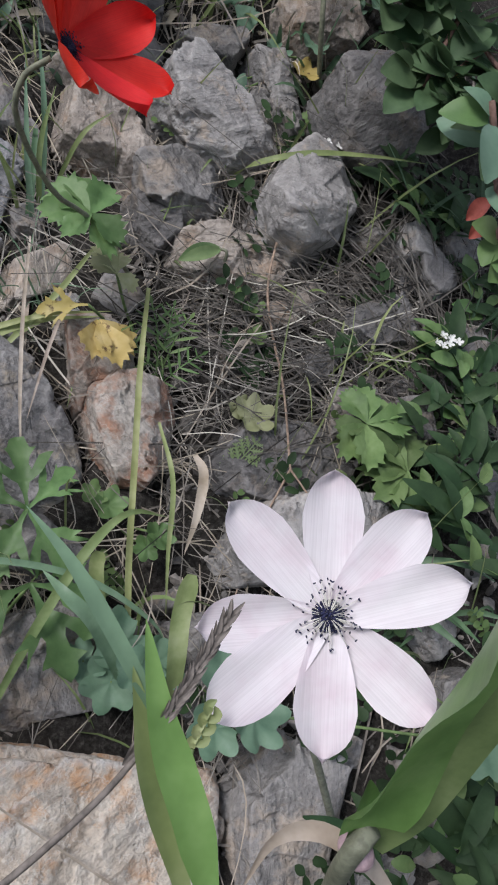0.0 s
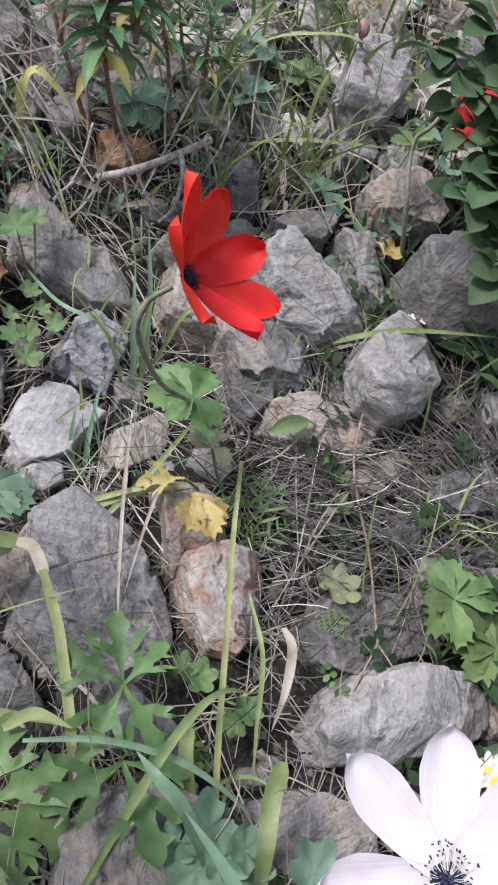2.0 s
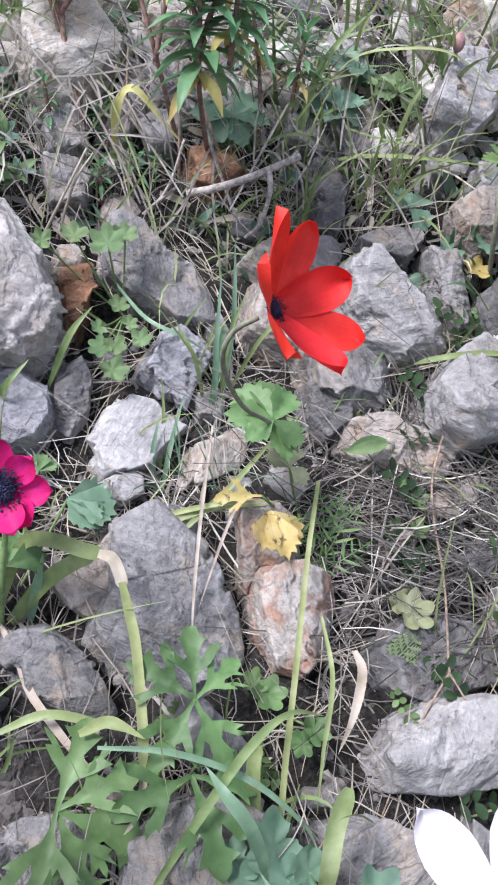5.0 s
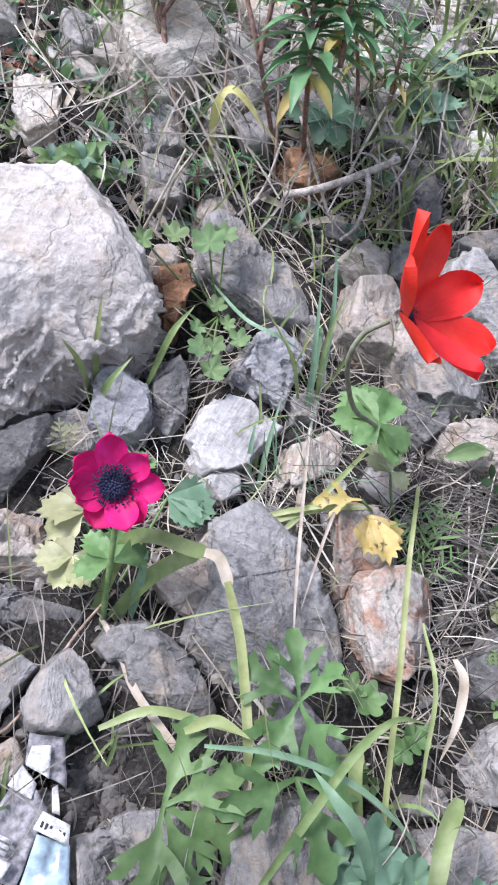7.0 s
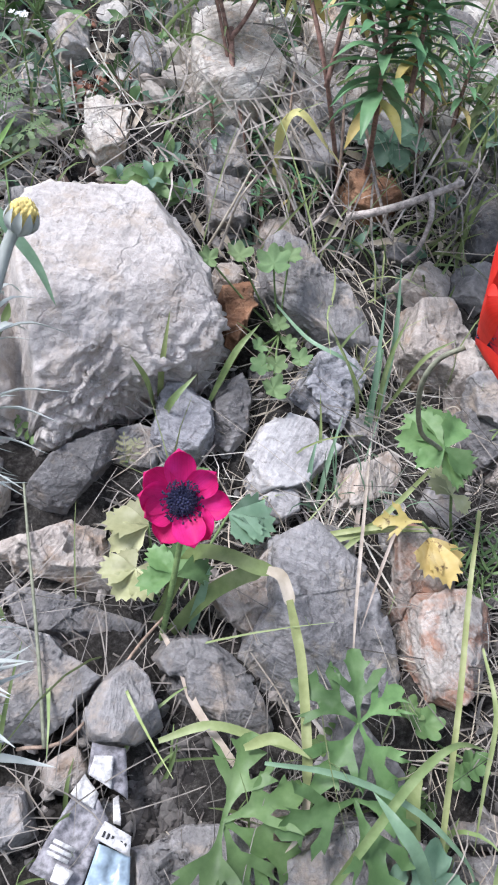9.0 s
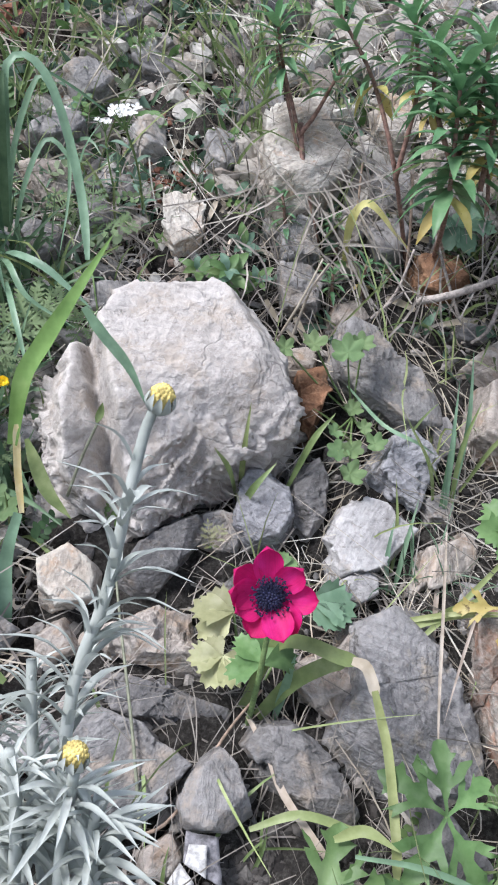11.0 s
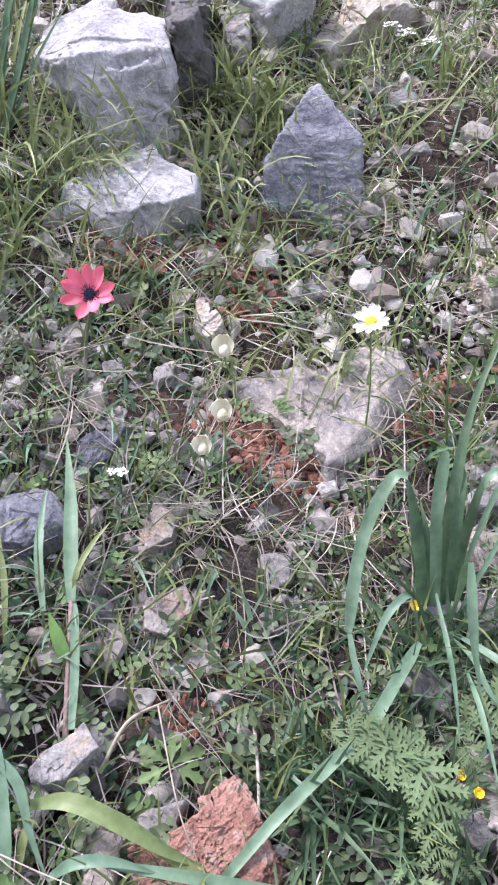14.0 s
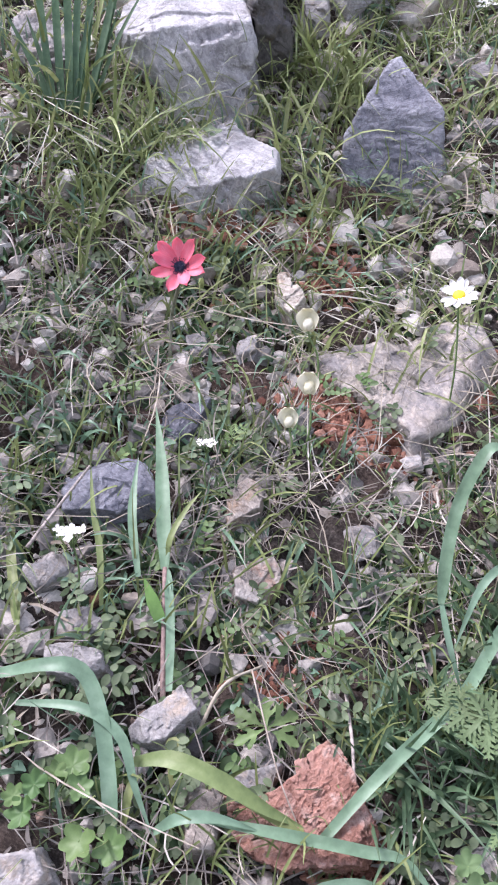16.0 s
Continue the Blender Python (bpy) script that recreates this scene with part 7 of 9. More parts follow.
# low leaves under the shrub; its shade is put into their dark colour
low = thing("shade_plant", (0.155, 0.471, 0.219), "low leafy plant under the shrub, shade put into its dark leaves", "plant")
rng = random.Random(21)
LOW = [oval_leaf_mesh("leaf", 0.03, 0.009, LEAF_SHADE_DARK), oval_leaf_mesh("leaf", 0.022, 0.011, LEAF), oval_leaf_mesh("leaf", 0.04, 0.012, LEAF_SHADE_DARK)]
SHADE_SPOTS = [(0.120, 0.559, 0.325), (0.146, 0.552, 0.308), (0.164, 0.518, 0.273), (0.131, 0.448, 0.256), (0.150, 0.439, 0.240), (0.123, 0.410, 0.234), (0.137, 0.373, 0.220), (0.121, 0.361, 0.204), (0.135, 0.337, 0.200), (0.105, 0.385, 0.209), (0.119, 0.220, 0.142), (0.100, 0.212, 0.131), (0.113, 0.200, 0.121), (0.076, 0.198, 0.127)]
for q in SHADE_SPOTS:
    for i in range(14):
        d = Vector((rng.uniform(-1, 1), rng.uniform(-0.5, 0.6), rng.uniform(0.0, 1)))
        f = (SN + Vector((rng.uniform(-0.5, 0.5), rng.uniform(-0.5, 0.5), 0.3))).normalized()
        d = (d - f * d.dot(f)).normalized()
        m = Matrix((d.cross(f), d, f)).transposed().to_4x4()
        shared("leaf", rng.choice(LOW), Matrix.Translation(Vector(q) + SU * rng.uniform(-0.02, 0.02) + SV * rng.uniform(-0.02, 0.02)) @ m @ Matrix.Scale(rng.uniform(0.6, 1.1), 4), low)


# ---- spurge: woody stems with whorls of narrow leaves ----
def spurge(base, heads, label, leaf_me, seed, yellow_me=None):
    """heads: (line of the stem, number of leaves, share of the stem that is leafy, leaf scale)."""
    rng = random.Random(seed)
    ob = thing("spurge", base, label, "shrub", "spurge shrubs")
    for pts, n, share, sc in heads:
        part("stem", tube(pts, 0.0021, 0.0013, 16, 6), STEM_RED, ob)
        line = curve(pts, 80)
        for i in range(n):
            s = 1 - share * (i / n)
            k = min(78, int(s * 79))
            p, t = Vector(line[k]), Vector(line[k + 1] - line[k]).normalized()
            a = i * 2.4
            x = t.cross(Vector((0.3, 1, 0.2))).normalized()
            out = x * math.cos(a) + t.cross(x) * math.sin(a)
            d = (out * 1.0 + t * (0.75 - 1.15 * (i / n)) + Vector((0, 0, -0.25 * (i / n)))).normalized()
            f = (t - d * t.dot(d)).normalized()
            m = Matrix((d.cross(f), d, f)).transposed().to_4x4()
            old = yellow_me and i > n - 4
            shared("leaf", yellow_me if old else leaf_me, Matrix.Translation(p) @ m @ Matrix.Scale(sc * rng.uniform(0.8, 1.1), 4), ob)
    return ob


def lance_mesh(length, width, material):
    return mesh_of("leaf", blade([(0, 0, 0), (0, length * 0.55, length * 0.04), (0, length, -length * 0.14)], width, 9, 0.3, "lance", (0, 0, 1)), material)


SPURGE_LEAF, SPURGE_OLD = lance_mesh(0.037, 0.0084, EUPH), lance_mesh(0.032, 0.0088, LEAF_YELLOW)
spurge((-0.173, 0.681, 0.454), [
    ([(-0.171, 0.681, 0.454), (-0.153, 0.570, 0.514), (-0.150, 0.564, 0.554), (-0.148, 0.560, 0.603)], 46, 0.6, 1.15),
    ([(-0.151, 0.568, 0.543), (-0.137, 0.583, 0.583), (-0.134, 0.585, 0.621)], 26, 0.6, 1.0),
    ([(-0.190, 0.671, 0.451), (-0.197, 0.629, 0.536), (-0.217, 0.641, 0.597), (-0.243, 0.643, 0.642)], 24, 0.4, 0.8),
    ([(-0.196, 0.626, 0.528), (-0.183, 0.629, 0.589), (-0.188, 0.632, 0.639)], 34, 0.5, 0.85),
    ([(-0.152, 0.586, 0.541), (-0.167, 0.596, 0.583), (-0.168, 0.597, 0.617)], 34, 0.6, 0.95),
    ([(-0.132, 0.563, 0.530), (-0.128, 0.566, 0.560), (-0.125, 0.570, 0.589)], 34, 0.7, 1.0)],
    "bushy spurge with whorls of narrow dark green leaves", SPURGE_LEAF, 3, SPURGE_OLD)
spurge((-0.270, 0.685, 0.488), [
    ([(-0.270, 0.685, 0.488), (-0.279, 0.682, 0.535), (-0.287, 0.679, 0.574), (-0.295, 0.676, 0.611), (-0.298, 0.675, 0.643)], 30, 0.3, 0.85),
    ([(-0.283, 0.680, 0.557), (-0.270, 0.685, 0.573), (-0.251, 0.692, 0.605)], 14, 0.3, 0.7)],
    "upright spurge stem with drooping narrow leaves at its tip", SPURGE_LEAF, 4)
spurge((-0.241, 0.620, 0.424), [
    ([(-0.241, 0.620, 0.424), (-0.242, 0.620, 0.443), (-0.241, 0.620, 0.459)], 16, 0.5, 0.45),
    ([(-0.288, 0.647, 0.462), (-0.287, 0.647, 0.490), (-0.289, 0.647, 0.515)], 16, 0.55, 0.5),
    ([(-0.200, 0.647, 0.433), (-0.200, 0.647, 0.447), (-0.203, 0.646, 0.458)], 14, 0.5, 0.45),
    ([(-0.248, 0.662, 0.460), (-0.249, 0.661, 0.484), (-0.252, 0.660, 0.491)], 14, 0.5, 0.45)],
    "young spurge shoots with small leaf whorls", SPURGE_LEAF, 5)
spurge((-0.119, 0.695, 0.452), [
    ([(-0.133, 0.691, 0.452), (-0.131, 0.691, 0.502), (-0.134, 0.691, 0.540), (-0.138, 0.691, 0.569)], 26, 0.5, 0.75),
    ([(-0.111, 0.701, 0.455), (-0.105, 0.701, 0.509), (-0.096, 0.701, 0.548)], 24, 0.5, 0.75),
    ([(-0.220, 0.636, 0.430), (-0.221, 0.636, 0.447), (-0.217, 0.636, 0.463)], 14, 0.6, 0.5)],
    "spurge stems with narrow leaves above the stick", SPURGE_LEAF, 6, SPURGE_OLD)
# pointed grey-green leaves of a young weed behind the boulder
weed = thing("broad_weed", (-0.327, 0.605, 0.443), "young weed with pointed grey-green leaves behind the boulder", "plant")
part("stem", tube([(-0.327, 0.605, 0.443), (-0.322, 0.596, 0.455), (-0.316, 0.585, 0.467)], 0.0014, 0.001, 8, 5), STEM_GREEN, weed)
rng = random.Random(77)
WEED_LEAF = [oval_leaf_mesh("leaf", 0.024, 0.0105, LEAF, 0.2, 0.2), oval_leaf_mesh("leaf", 0.019, 0.009, LEAF_TEAL, 0.2, 0.25)]
for q, n, sc in (((-0.323, 0.597, 0.452), 7, 1.15), ((-0.319, 0.590, 0.461), 7, 1.0), ((-0.316, 0.583, 0.467), 6, 0.7), ((-0.348, 0.600, 0.462), 6, 0.9), ((-0.302, 0.611, 0.452), 6, 0.8), ((-0.317, 0.625, 0.476), 6, 0.8)):
    for i in range(n):
        a = 6.283 * i / n + rng.uniform(-0.3, 0.3)
        d = (SU * math.cos(a) + SV * math.sin(a) + SN * rng.uniform(0.1, 0.6)).normalized()
        f = (SN - d * SN.dot(d)).normalized()
        shared("leaf", rng.choice(WEED_LEAF), Matrix.Translation(Vector(q)) @ Matrix((d.cross(f), d, f)).transposed().to_4x4() @ Matrix.Scale(sc * rng.uniform(0.75, 1.15), 4), weed)


# ---- silvery everlasting in the foreground ----
silver = thing("everlasting", (-0.301, 0.225, 0.270), "silvery woolly everlasting with yellow flower buds", "plant")
limbs = [
    [(-0.208, 0.128, 0.396), (-0.211, 0.153, 0.451), (-0.205, 0.170, 0.478), (-0.200, 0.181, 0.505), (-0.198, 0.192, 0.521), (-0.195, 0.194, 0.527)],
    [(-0.205, 0.123, 0.404), (-0.204, 0.132, 0.430), (-0.199, 0.135, 0.451)],
    [(-0.220, 0.123, 0.399), (-0.216, 0.130, 0.434), (-0.217, 0.134, 0.454)],
    [(-0.194, 0.128, 0.402), (-0.196, 0.131, 0.425), (-0.194, 0.134, 0.439)],
    [(-0.223, 0.128, 0.392), (-0.233, 0.142, 0.425), (-0.238, 0.154, 0.446)],
    [(-0.212, 0.128, 0.400), (-0.221, 0.147, 0.438), (-0.224, 0.158, 0.462)],
    [(-0.236, 0.132, 0.392), (-0.252, 0.142, 0.418), (-0.262, 0.150, 0.432)]]
rng = random.Random(31)
SILVER_LEAF = mesh_of("leaf", blade([(0, 0, 0), (0, 0.014, 0.0025), (0, 0.028, -0.004)], 0.0029, 8, 0.4, "grass", (0, 0, 1)), SILVER)
for k, pts in enumerate(limbs):
    part("stem", tube(pts, 0.002, 0.0015, 18, 7), SILVER, silver)
    line = curve(pts, 80)
    for i in range(90 if k == 0 else 48):
        s = rng.uniform(0, 0.9 if k else 0.75) ** (1.3 if k == 0 else 1)
        p = Vector(line[int(s * 79)])
        t = Vector(line[min(79, int(s * 79) + 1)] - line[max(0, int(s * 79) - 1)]).normalized()
        x = t.cross(Vector((0.2, 1, 0.1))).normalized()
        a = rng.uniform(0, 6.28)
        d = ((x * math.cos(a) + t.cross(x) * math.sin(a)) + t * rng.uniform(0.3, 0.9)).normalized()
        f = (t - d * t.dot(d)).normalized()
        shared("leaf", SILVER_LEAF, Matrix.Translation(p) @ Matrix((d.cross(f), d, f)).transposed().to_4x4() @ Matrix.Scale(rng.uniform(0.6, 1.25) * (1 - 0.45 * s), 4), silver)
for q, r in (((-0.194, 0.195, 0.529), 0.0036), ((-0.198, 0.135, 0.457), 0.0034)):
    q = Vector(q)
    ax = Vector((0.35, 0.1, 0.9)).normalized()
    tuft = [dot(q, r * 0.9, 1.2, 3, ax)]
    for i in range(40):
        a, e = 2.39996 * i, math.sqrt((i + 0.5) / 40)
        o = frame_of(ax) @ Vector((math.cos(a) * e * r * 0.9, math.sin(a) * e * r * 0.9, r * (0.9 - 0.7 * e * e)))
        tuft.append(dot(q + o, r * 0.2, 1.6, 1, ax))
    head = part("flower_bud", join(*tuft), WOOL_YELLOW, silver, "woolly yellow flower bud")
    for i in range(10):
        a = 0.628 * i
        o = frame_of(ax) @ Vector((math.cos(a) * r, math.sin(a) * r, 0))
        part("bud_scale", blade([q - ax * r * 1.5 + o * 0.3, q - ax * r * 0.6 + o * 1.05, q + ax * r * 0.4 + o * 1.0], r * 0.75, 7, 0.3, "oval", o), SILVER, head)


# ---- dead sticks and stalks ----
def stick(pts, r0, r1, material, label, forks=(), name="stick", category="twig"):
    ob = thing(name, pts[0], label, category)
    part("main_stem", tube(pts, r0, r1, 20, 7), material, ob)
    for q in forks:
        part("side_twig", tube(q, r1 * 0.9, r1 * 0.5, 14, 6), material, ob)
    return ob


stick([(-0.174, 0.612, 0.442), (-0.156, 0.614, 0.445), (-0.133, 0.622, 0.451), (-0.114, 0.628, 0.458), (-0.093, 0.635, 0.466)], 0.0032, 0.0026, TWIG_GREY, "grey weathered forked stick across dead stems",
    [[(-0.115, 0.627, 0.457), (-0.113, 0.617, 0.443), (-0.120, 0.613, 0.421), (-0.131, 0.612, 0.411)], [(-0.099, 0.634, 0.464), (-0.096, 0.638, 0.469)]])
stick([(0.024, 0.522, 0.322), (0.014, 0.487, 0.293), (0.016, 0.464, 0.272), (0.023, 0.429, 0.249), (0.025, 0.376, 0.228)], 0.0009, 0.0008, TWIG_BROWN, "thin dead brown stalk forking at its end",
    [[(0.025, 0.376, 0.228), (0.035, 0.364, 0.219), (0.055, 0.338, 0.201)], [(0.025, 0.376, 0.228), (0.006, 0.347, 0.204), (-0.009, 0.314, 0.178)]], "dead_stalk")
spike = stick([(-0.056, 0.084, 0.370), (-0.046, 0.089, 0.377), (-0.035, 0.095, 0.386), (-0.026, 0.102, 0.396), (-0.016, 0.112, 0.409)], 0.0007, 0.0005, SPIKE_GREY, "dry brown grass spike leaning over a pale rock", (), "grass_spike", "grass")
rng = random.Random(41)
SPIKELET = mesh_of("spikelet", blade([(0, 0, 0), (0, 0.0022, 0.0006), (0, 0.0046, 0)], 0.001, 6, 0.5, "oval", (0, 0, 1)), SPIKE_GREY)
line = curve([(-0.035, 0.096, 0.387), (-0.026, 0.102, 0.396), (-0.016, 0.112, 0.409)], 40)
for i in range(3, 39):
    p, t = Vector(line[i]), Vector(line[i] - line[i - 1]).normalized()
    for sg in (1, -1):
        d = (t + t.cross(SN) * 0.35 * sg + SN * rng.uniform(-0.1, 0.2)).normalized()
        f = (SN - d * SN.dot(d)).normalized()
        shared("spikelet", SPIKELET, Matrix.Translation(p) @ Matrix((d.cross(f), d, f)).transposed().to_4x4() @ Matrix.Scale(rng.uniform(0.7, 1.1), 4), spike)
ear = thing("grass_ear", (-0.024, 0.120, 0.352), "plump green grass ear beside the grass leaves", "grass")
part("stem", tube([(-0.024, 0.114, 0.345), (-0.023, 0.121, 0.354)], 0.0006, 0.0005, 6, 5), STEM_GREEN, ear)
for i in range(7):
    a = Vector((-0.023, 0.121, 0.353)).lerp(Vector((-0.018, 0.127, 0.362)), i / 8)
    b = Vector((-0.023, 0.121, 0.353)).lerp(Vector((-0.018, 0.127, 0.362)), (i + 2.6) / 8)
    off = (b - a).cross(SN).normalized() * (0.0014 if i % 2 else -0.0014)
    part("husk", blade([a, a.lerp(b, 0.5) + off, b], 0.0026, 8, 0.5, "oval"), GRASS_PALE, ear)
for pts, r, mt, lab in (
    ([(-0.266, 0.266, 0.240), (-0.283, 0.300, 0.275), (-0.308, 0.344, 0.306), (-0.324, 0.373, 0.328)], 0.0011, STEM_DARK, "thin purplish dead stem among stones"),
    ([(-0.282, 0.265, 0.235), (-0.255, 0.277, 0.241), (-0.238, 0.328, 0.260), (-0.225, 0.357, 0.270)], 0.0011, TWIG_BROWN, "dark dead stem lying across stones"),
    ([(-0.284, 0.688, 0.565), (-0.277, 0.669, 0.531), (-0.267, 0.660, 0.493), (-0.256, 0.645, 0.450)], 0.0024, STEM_RED, "reddish woody stem rising behind the boulder"),
    ([(-0.802, 0.271, 0.554), (-0.799, 0.305, 0.581), (-0.803, 0.343, 0.604)], 0.0016, TWIG_GREY, "bent grey dead twig in the grass"),
    ([(-0.629, 0.336, 0.471), (-0.579, 0.296, 0.432), (-0.556, 0.288, 0.401)], 0.0007, STRAW, "thin pale straw in front of the brick lump"),
    ([(-0.574, 0.381, 0.447), (-0.548, 0.347, 0.426), (-0.528, 0.313, 0.397)], 0.0015, TWIG_GREY, "grey dead stem standing by the brick lump"),
    ([(-0.640, 0.284, 0.441), (-0.638, 0.313, 0.466), (-0.630, 0.351, 0.467)], 0.0016, STRAW, "dry straw stem bent in the grass"),
    ([(-0.190, 0.651, 0.434), (-0.186, 0.648, 0.482), (-0.187, 0.656, 0.529)], 0.0014, TWIG_BROWN, "grey-brown woody spurge stem standing bare"),
    ([(-0.155, 0.673, 0.442), (-0.164, 0.655, 0.482), (-0.175, 0.656, 0.513)], 0.0016, TWIG_BROWN, "grey-brown woody spurge stem leaning back"),
    ([(-0.137, 0.637, 0.407), (-0.154, 0.639, 0.452), (-0.167, 0.637, 0.493)], 0.0015, TWIG_GREY, "grey bare woody stem under the spurge"),
    ([(-0.238, 0.672, 0.466), (-0.232, 0.670, 0.503), (-0.230, 0.677, 0.535)], 0.0013, TWIG_BROWN, "thin woody stem beside the yellow leaf"),
    ([(-0.219, 0.613, 0.416), (-0.203, 0.624, 0.430), (-0.188, 0.637, 0.441)], 0.0017, TWIG_GREY, "grey twig lying low under the spurge"),
    ([(-0.208, 0.626, 0.423), (-0.192, 0.632, 0.444), (-0.181, 0.641, 0.475)], 0.0014, TWIG_GREY, "grey twig leaning on the brown stone"),
    ([(-0.275, 0.680, 0.486), (-0.286, 0.677, 0.556), (-0.301, 0.680, 0.620)], 0.0016, STEM_RED, "reddish woody stem behind the boulder rubble"),
    ([(-0.222, 0.698, 0.484), (-0.234, 0.692, 0.550), (-0.263, 0.697, 0.607)], 0.0012, TWIG_GREY, "fine grey twig forking upwards"),
    ([(-0.268, 0.586, 0.412), (-0.254, 0.597, 0.450), (-0.242, 0.610, 0.469)], 0.0011, STRAW, "pale dry stem leaning over dark gaps"),
    ([(-0.277, 0.584, 0.415), (-0.259, 0.590, 0.445), (-0.247, 0.611, 0.472)], 0.0012, STRAW, "pale dry stem standing among stones"),
    ([(-0.134, 0.458, 0.289), (-0.131, 0.407, 0.270), (-0.125, 0.370, 0.247)], 0.0009, STRAW, "dry straw stem lying down the slab")):
    stick(pts, r, r * 0.7, mt, lab, (), "dead_stalk")

# ---- crushed packet of card and clear film, with illegible print ----
CARD = plain("crumpled_grey_card", (0.17, 0.165, 0.175), 0.5, 0.5, 260)
FILM = plain("blue_tinted_film", (0.28, 0.36, 0.42), 0.15, 0.4, 90)
WHITE_PRINT = plain("white_paper_print", (0.44, 0.435, 0.42), 0.6, 0.35)
INK = plain("black_ink", (0.03, 0.03, 0.03), 0.6, 0.1)


def sheet(corners, thick, n=9, crumple=0.0015, seed=0):
    """A crumpled sheet between four corners."""
    a, b, c, d = [np.array(q, float) for q in corners]
    nrm = np.cross(b - a, d - a)
    nrm /= np.linalg.norm(nrm)
    g = []
    for i in range(n):
        for j in range(n):
            s, t = i / (n - 1), j / (n - 1)
            p = (a * (1 - s) + b * s) * (1 - t) + (d * (1 - s) + c * s) * t
            g.append(p)
    g = np.array(g)
    g = g + nrm * (crumple * fbm(g * 130, seed, 2))[:, None]
    v = np.vstack([g, g - nrm * thick])
    f, o = [], n * n
    for i in range(n - 1):
        for j in range(n - 1):
            q = (i * n + j, (i + 1) * n + j, (i + 1) * n + j + 1, i * n + j + 1)
            f += [q, tuple(x + o for x in q[::-1])]
    rim = [j for j in range(n)] + [i * n + n - 1 for i in range(1, n)] + [(n - 1) * n + j for j in range(n - 2, -1, -1)] + [i * n for i in range(n - 2, 0, -1)]
    for x, y in zip(rim, rim[1:] + rim[:1]):
        f.append((x, y, y + o, x + o))
    return v, f


packet = thing("crushed_packet", (-0.236, 0.252, 0.201), "crushed discarded packet of grey card and clear film", "litter")
flap = part("flap", sheet([(-0.243, 0.275, 0.241), (-0.227, 0.280, 0.235), (-0.218, 0.259, 0.225), (-0.240, 0.261, 0.235)], 0.0012, 9, 0.002, 1), CARD, packet)
part("flap_print", sheet([(-0.239, 0.269, 0.240), (-0.230, 0.272, 0.238), (-0.226, 0.258, 0.231), (-0.238, 0.259, 0.237)], 0.0004, 9, 0.0015, 1), WHITE_PRINT, flap)
card = part("card_body", sheet([(-0.242, 0.263, 0.230), (-0.224, 0.249, 0.220), (-0.228, 0.217, 0.205), (-0.253, 0.219, 0.213)], 0.0015, 11, 0.003, 2), CARD, packet)
part("white_corner", sheet([(-0.242, 0.262, 0.233), (-0.232, 0.256, 0.228), (-0.232, 0.249, 0.226), (-0.245, 0.251, 0.230)], 0.0004, 7, 0.0015, 2), WHITE_PRINT, card)
part("film_window", sheet([(-0.225, 0.238, 0.217), (-0.209, 0.239, 0.212), (-0.204, 0.222, 0.201), (-0.226, 0.216, 0.206)], 0.0008, 11, 0.003, 3), FILM, packet)
part("paper_strip", sheet([(-0.224, 0.245, 0.225), (-0.210, 0.244, 0.220), (-0.208, 0.236, 0.216), (-0.226, 0.237, 0.222)], 0.0006, 7, 0.0006, 4), WHITE_PRINT, packet, "white paper strip with dark print")
part("torn_paper", sheet([(-0.226, 0.259, 0.223), (-0.224, 0.262, 0.223), (-0.218, 0.249, 0.218), (-0.222, 0.249, 0.219)], 0.0006, 7, 0.002, 5), WHITE_PRINT, packet)
part("white_label", sheet([(-0.240, 0.223, 0.218), (-0.231, 0.223, 0.215), (-0.233, 0.216, 0.213), (-0.240, 0.216, 0.215)], 0.0004, 6, 0.0006, 6), WHITE_PRINT, card)
for k in range(6):
    x = 160 + 8 * k
    a0, a1 = Vector((-0.223, 0.241, 0.224)), Vector((-0.210, 0.240, 0.219))
    p0, p1 = a0.lerp(a1, k / 6 + 0.02), a0.lerp(a1, k / 6 + 0.11)
    dn = (Vector((-0.225, 0.237, 0.222)) - Vector((-0.224, 0.245, 0.226))) * 0.32
    if k != 3:
        part("print_bar", sheet([p0, p1, p1 + dn, p0 + dn], 0.0002, 3, 0.0, 7), INK, packet)
for k in range(3):
    a0, a1 = Vector((-0.244, 0.231, 0.224)), Vector((-0.233, 0.231, 0.220))
    dn = (Vector((-0.246, 0.224, 0.221)) - Vector((-0.244, 0.231, 0.224))) * 0.24
    o = dn * 1.5 * k
    part("print_bar", sheet([a0 + o, a1 + o, a1 + o + dn, a0 + o + dn], 0.0002, 3, 0.0, 8), WHITE_PRINT, packet)


# ---- what covers the bank: rubble, gravel, straw, grass, small leaves ----
rng = np.random.default_rng(5)


def low_edge(u):
    return -0.36 - 0.16 * np.clip(u / 0.5, -1, 1) * (u > 0) + 0.0 * u


def high_edge(u):
    return np.interp(u, [-1, -0.67, -0.4, -0.2, -0.05, 0.05, 0.27, 0.6], [0.52, 0.64, 0.88, 0.8, 0.72, 0.52, 0.38, 0.32])


def spots(n, u0, u1, v0=-1.0, v1=1.0):
    """n places on the bank, even over its area."""
    out = []
    while len(out) < n:
        u = rng.uniform(u0, u1, 4 * n)
        v = rng.uniform(max(v0, -0.56), min(v1, 1.02), 4 * n)
        ok = (v > low_edge(u) - 0.06) & (v < high_edge(u) + 0.06)
        out += list(zip(u[ok], v[ok]))
    return np.array(out[:n])


def world(uv, h):
    u, v = uv.T
    q = rise(u, v) + h
    return np.array(ORIGIN[:]) + u[:, None] * np.array(SU[:]) + v[:, None] * np.array(SV[:]) + q[:, None] * np.array(SN[:])


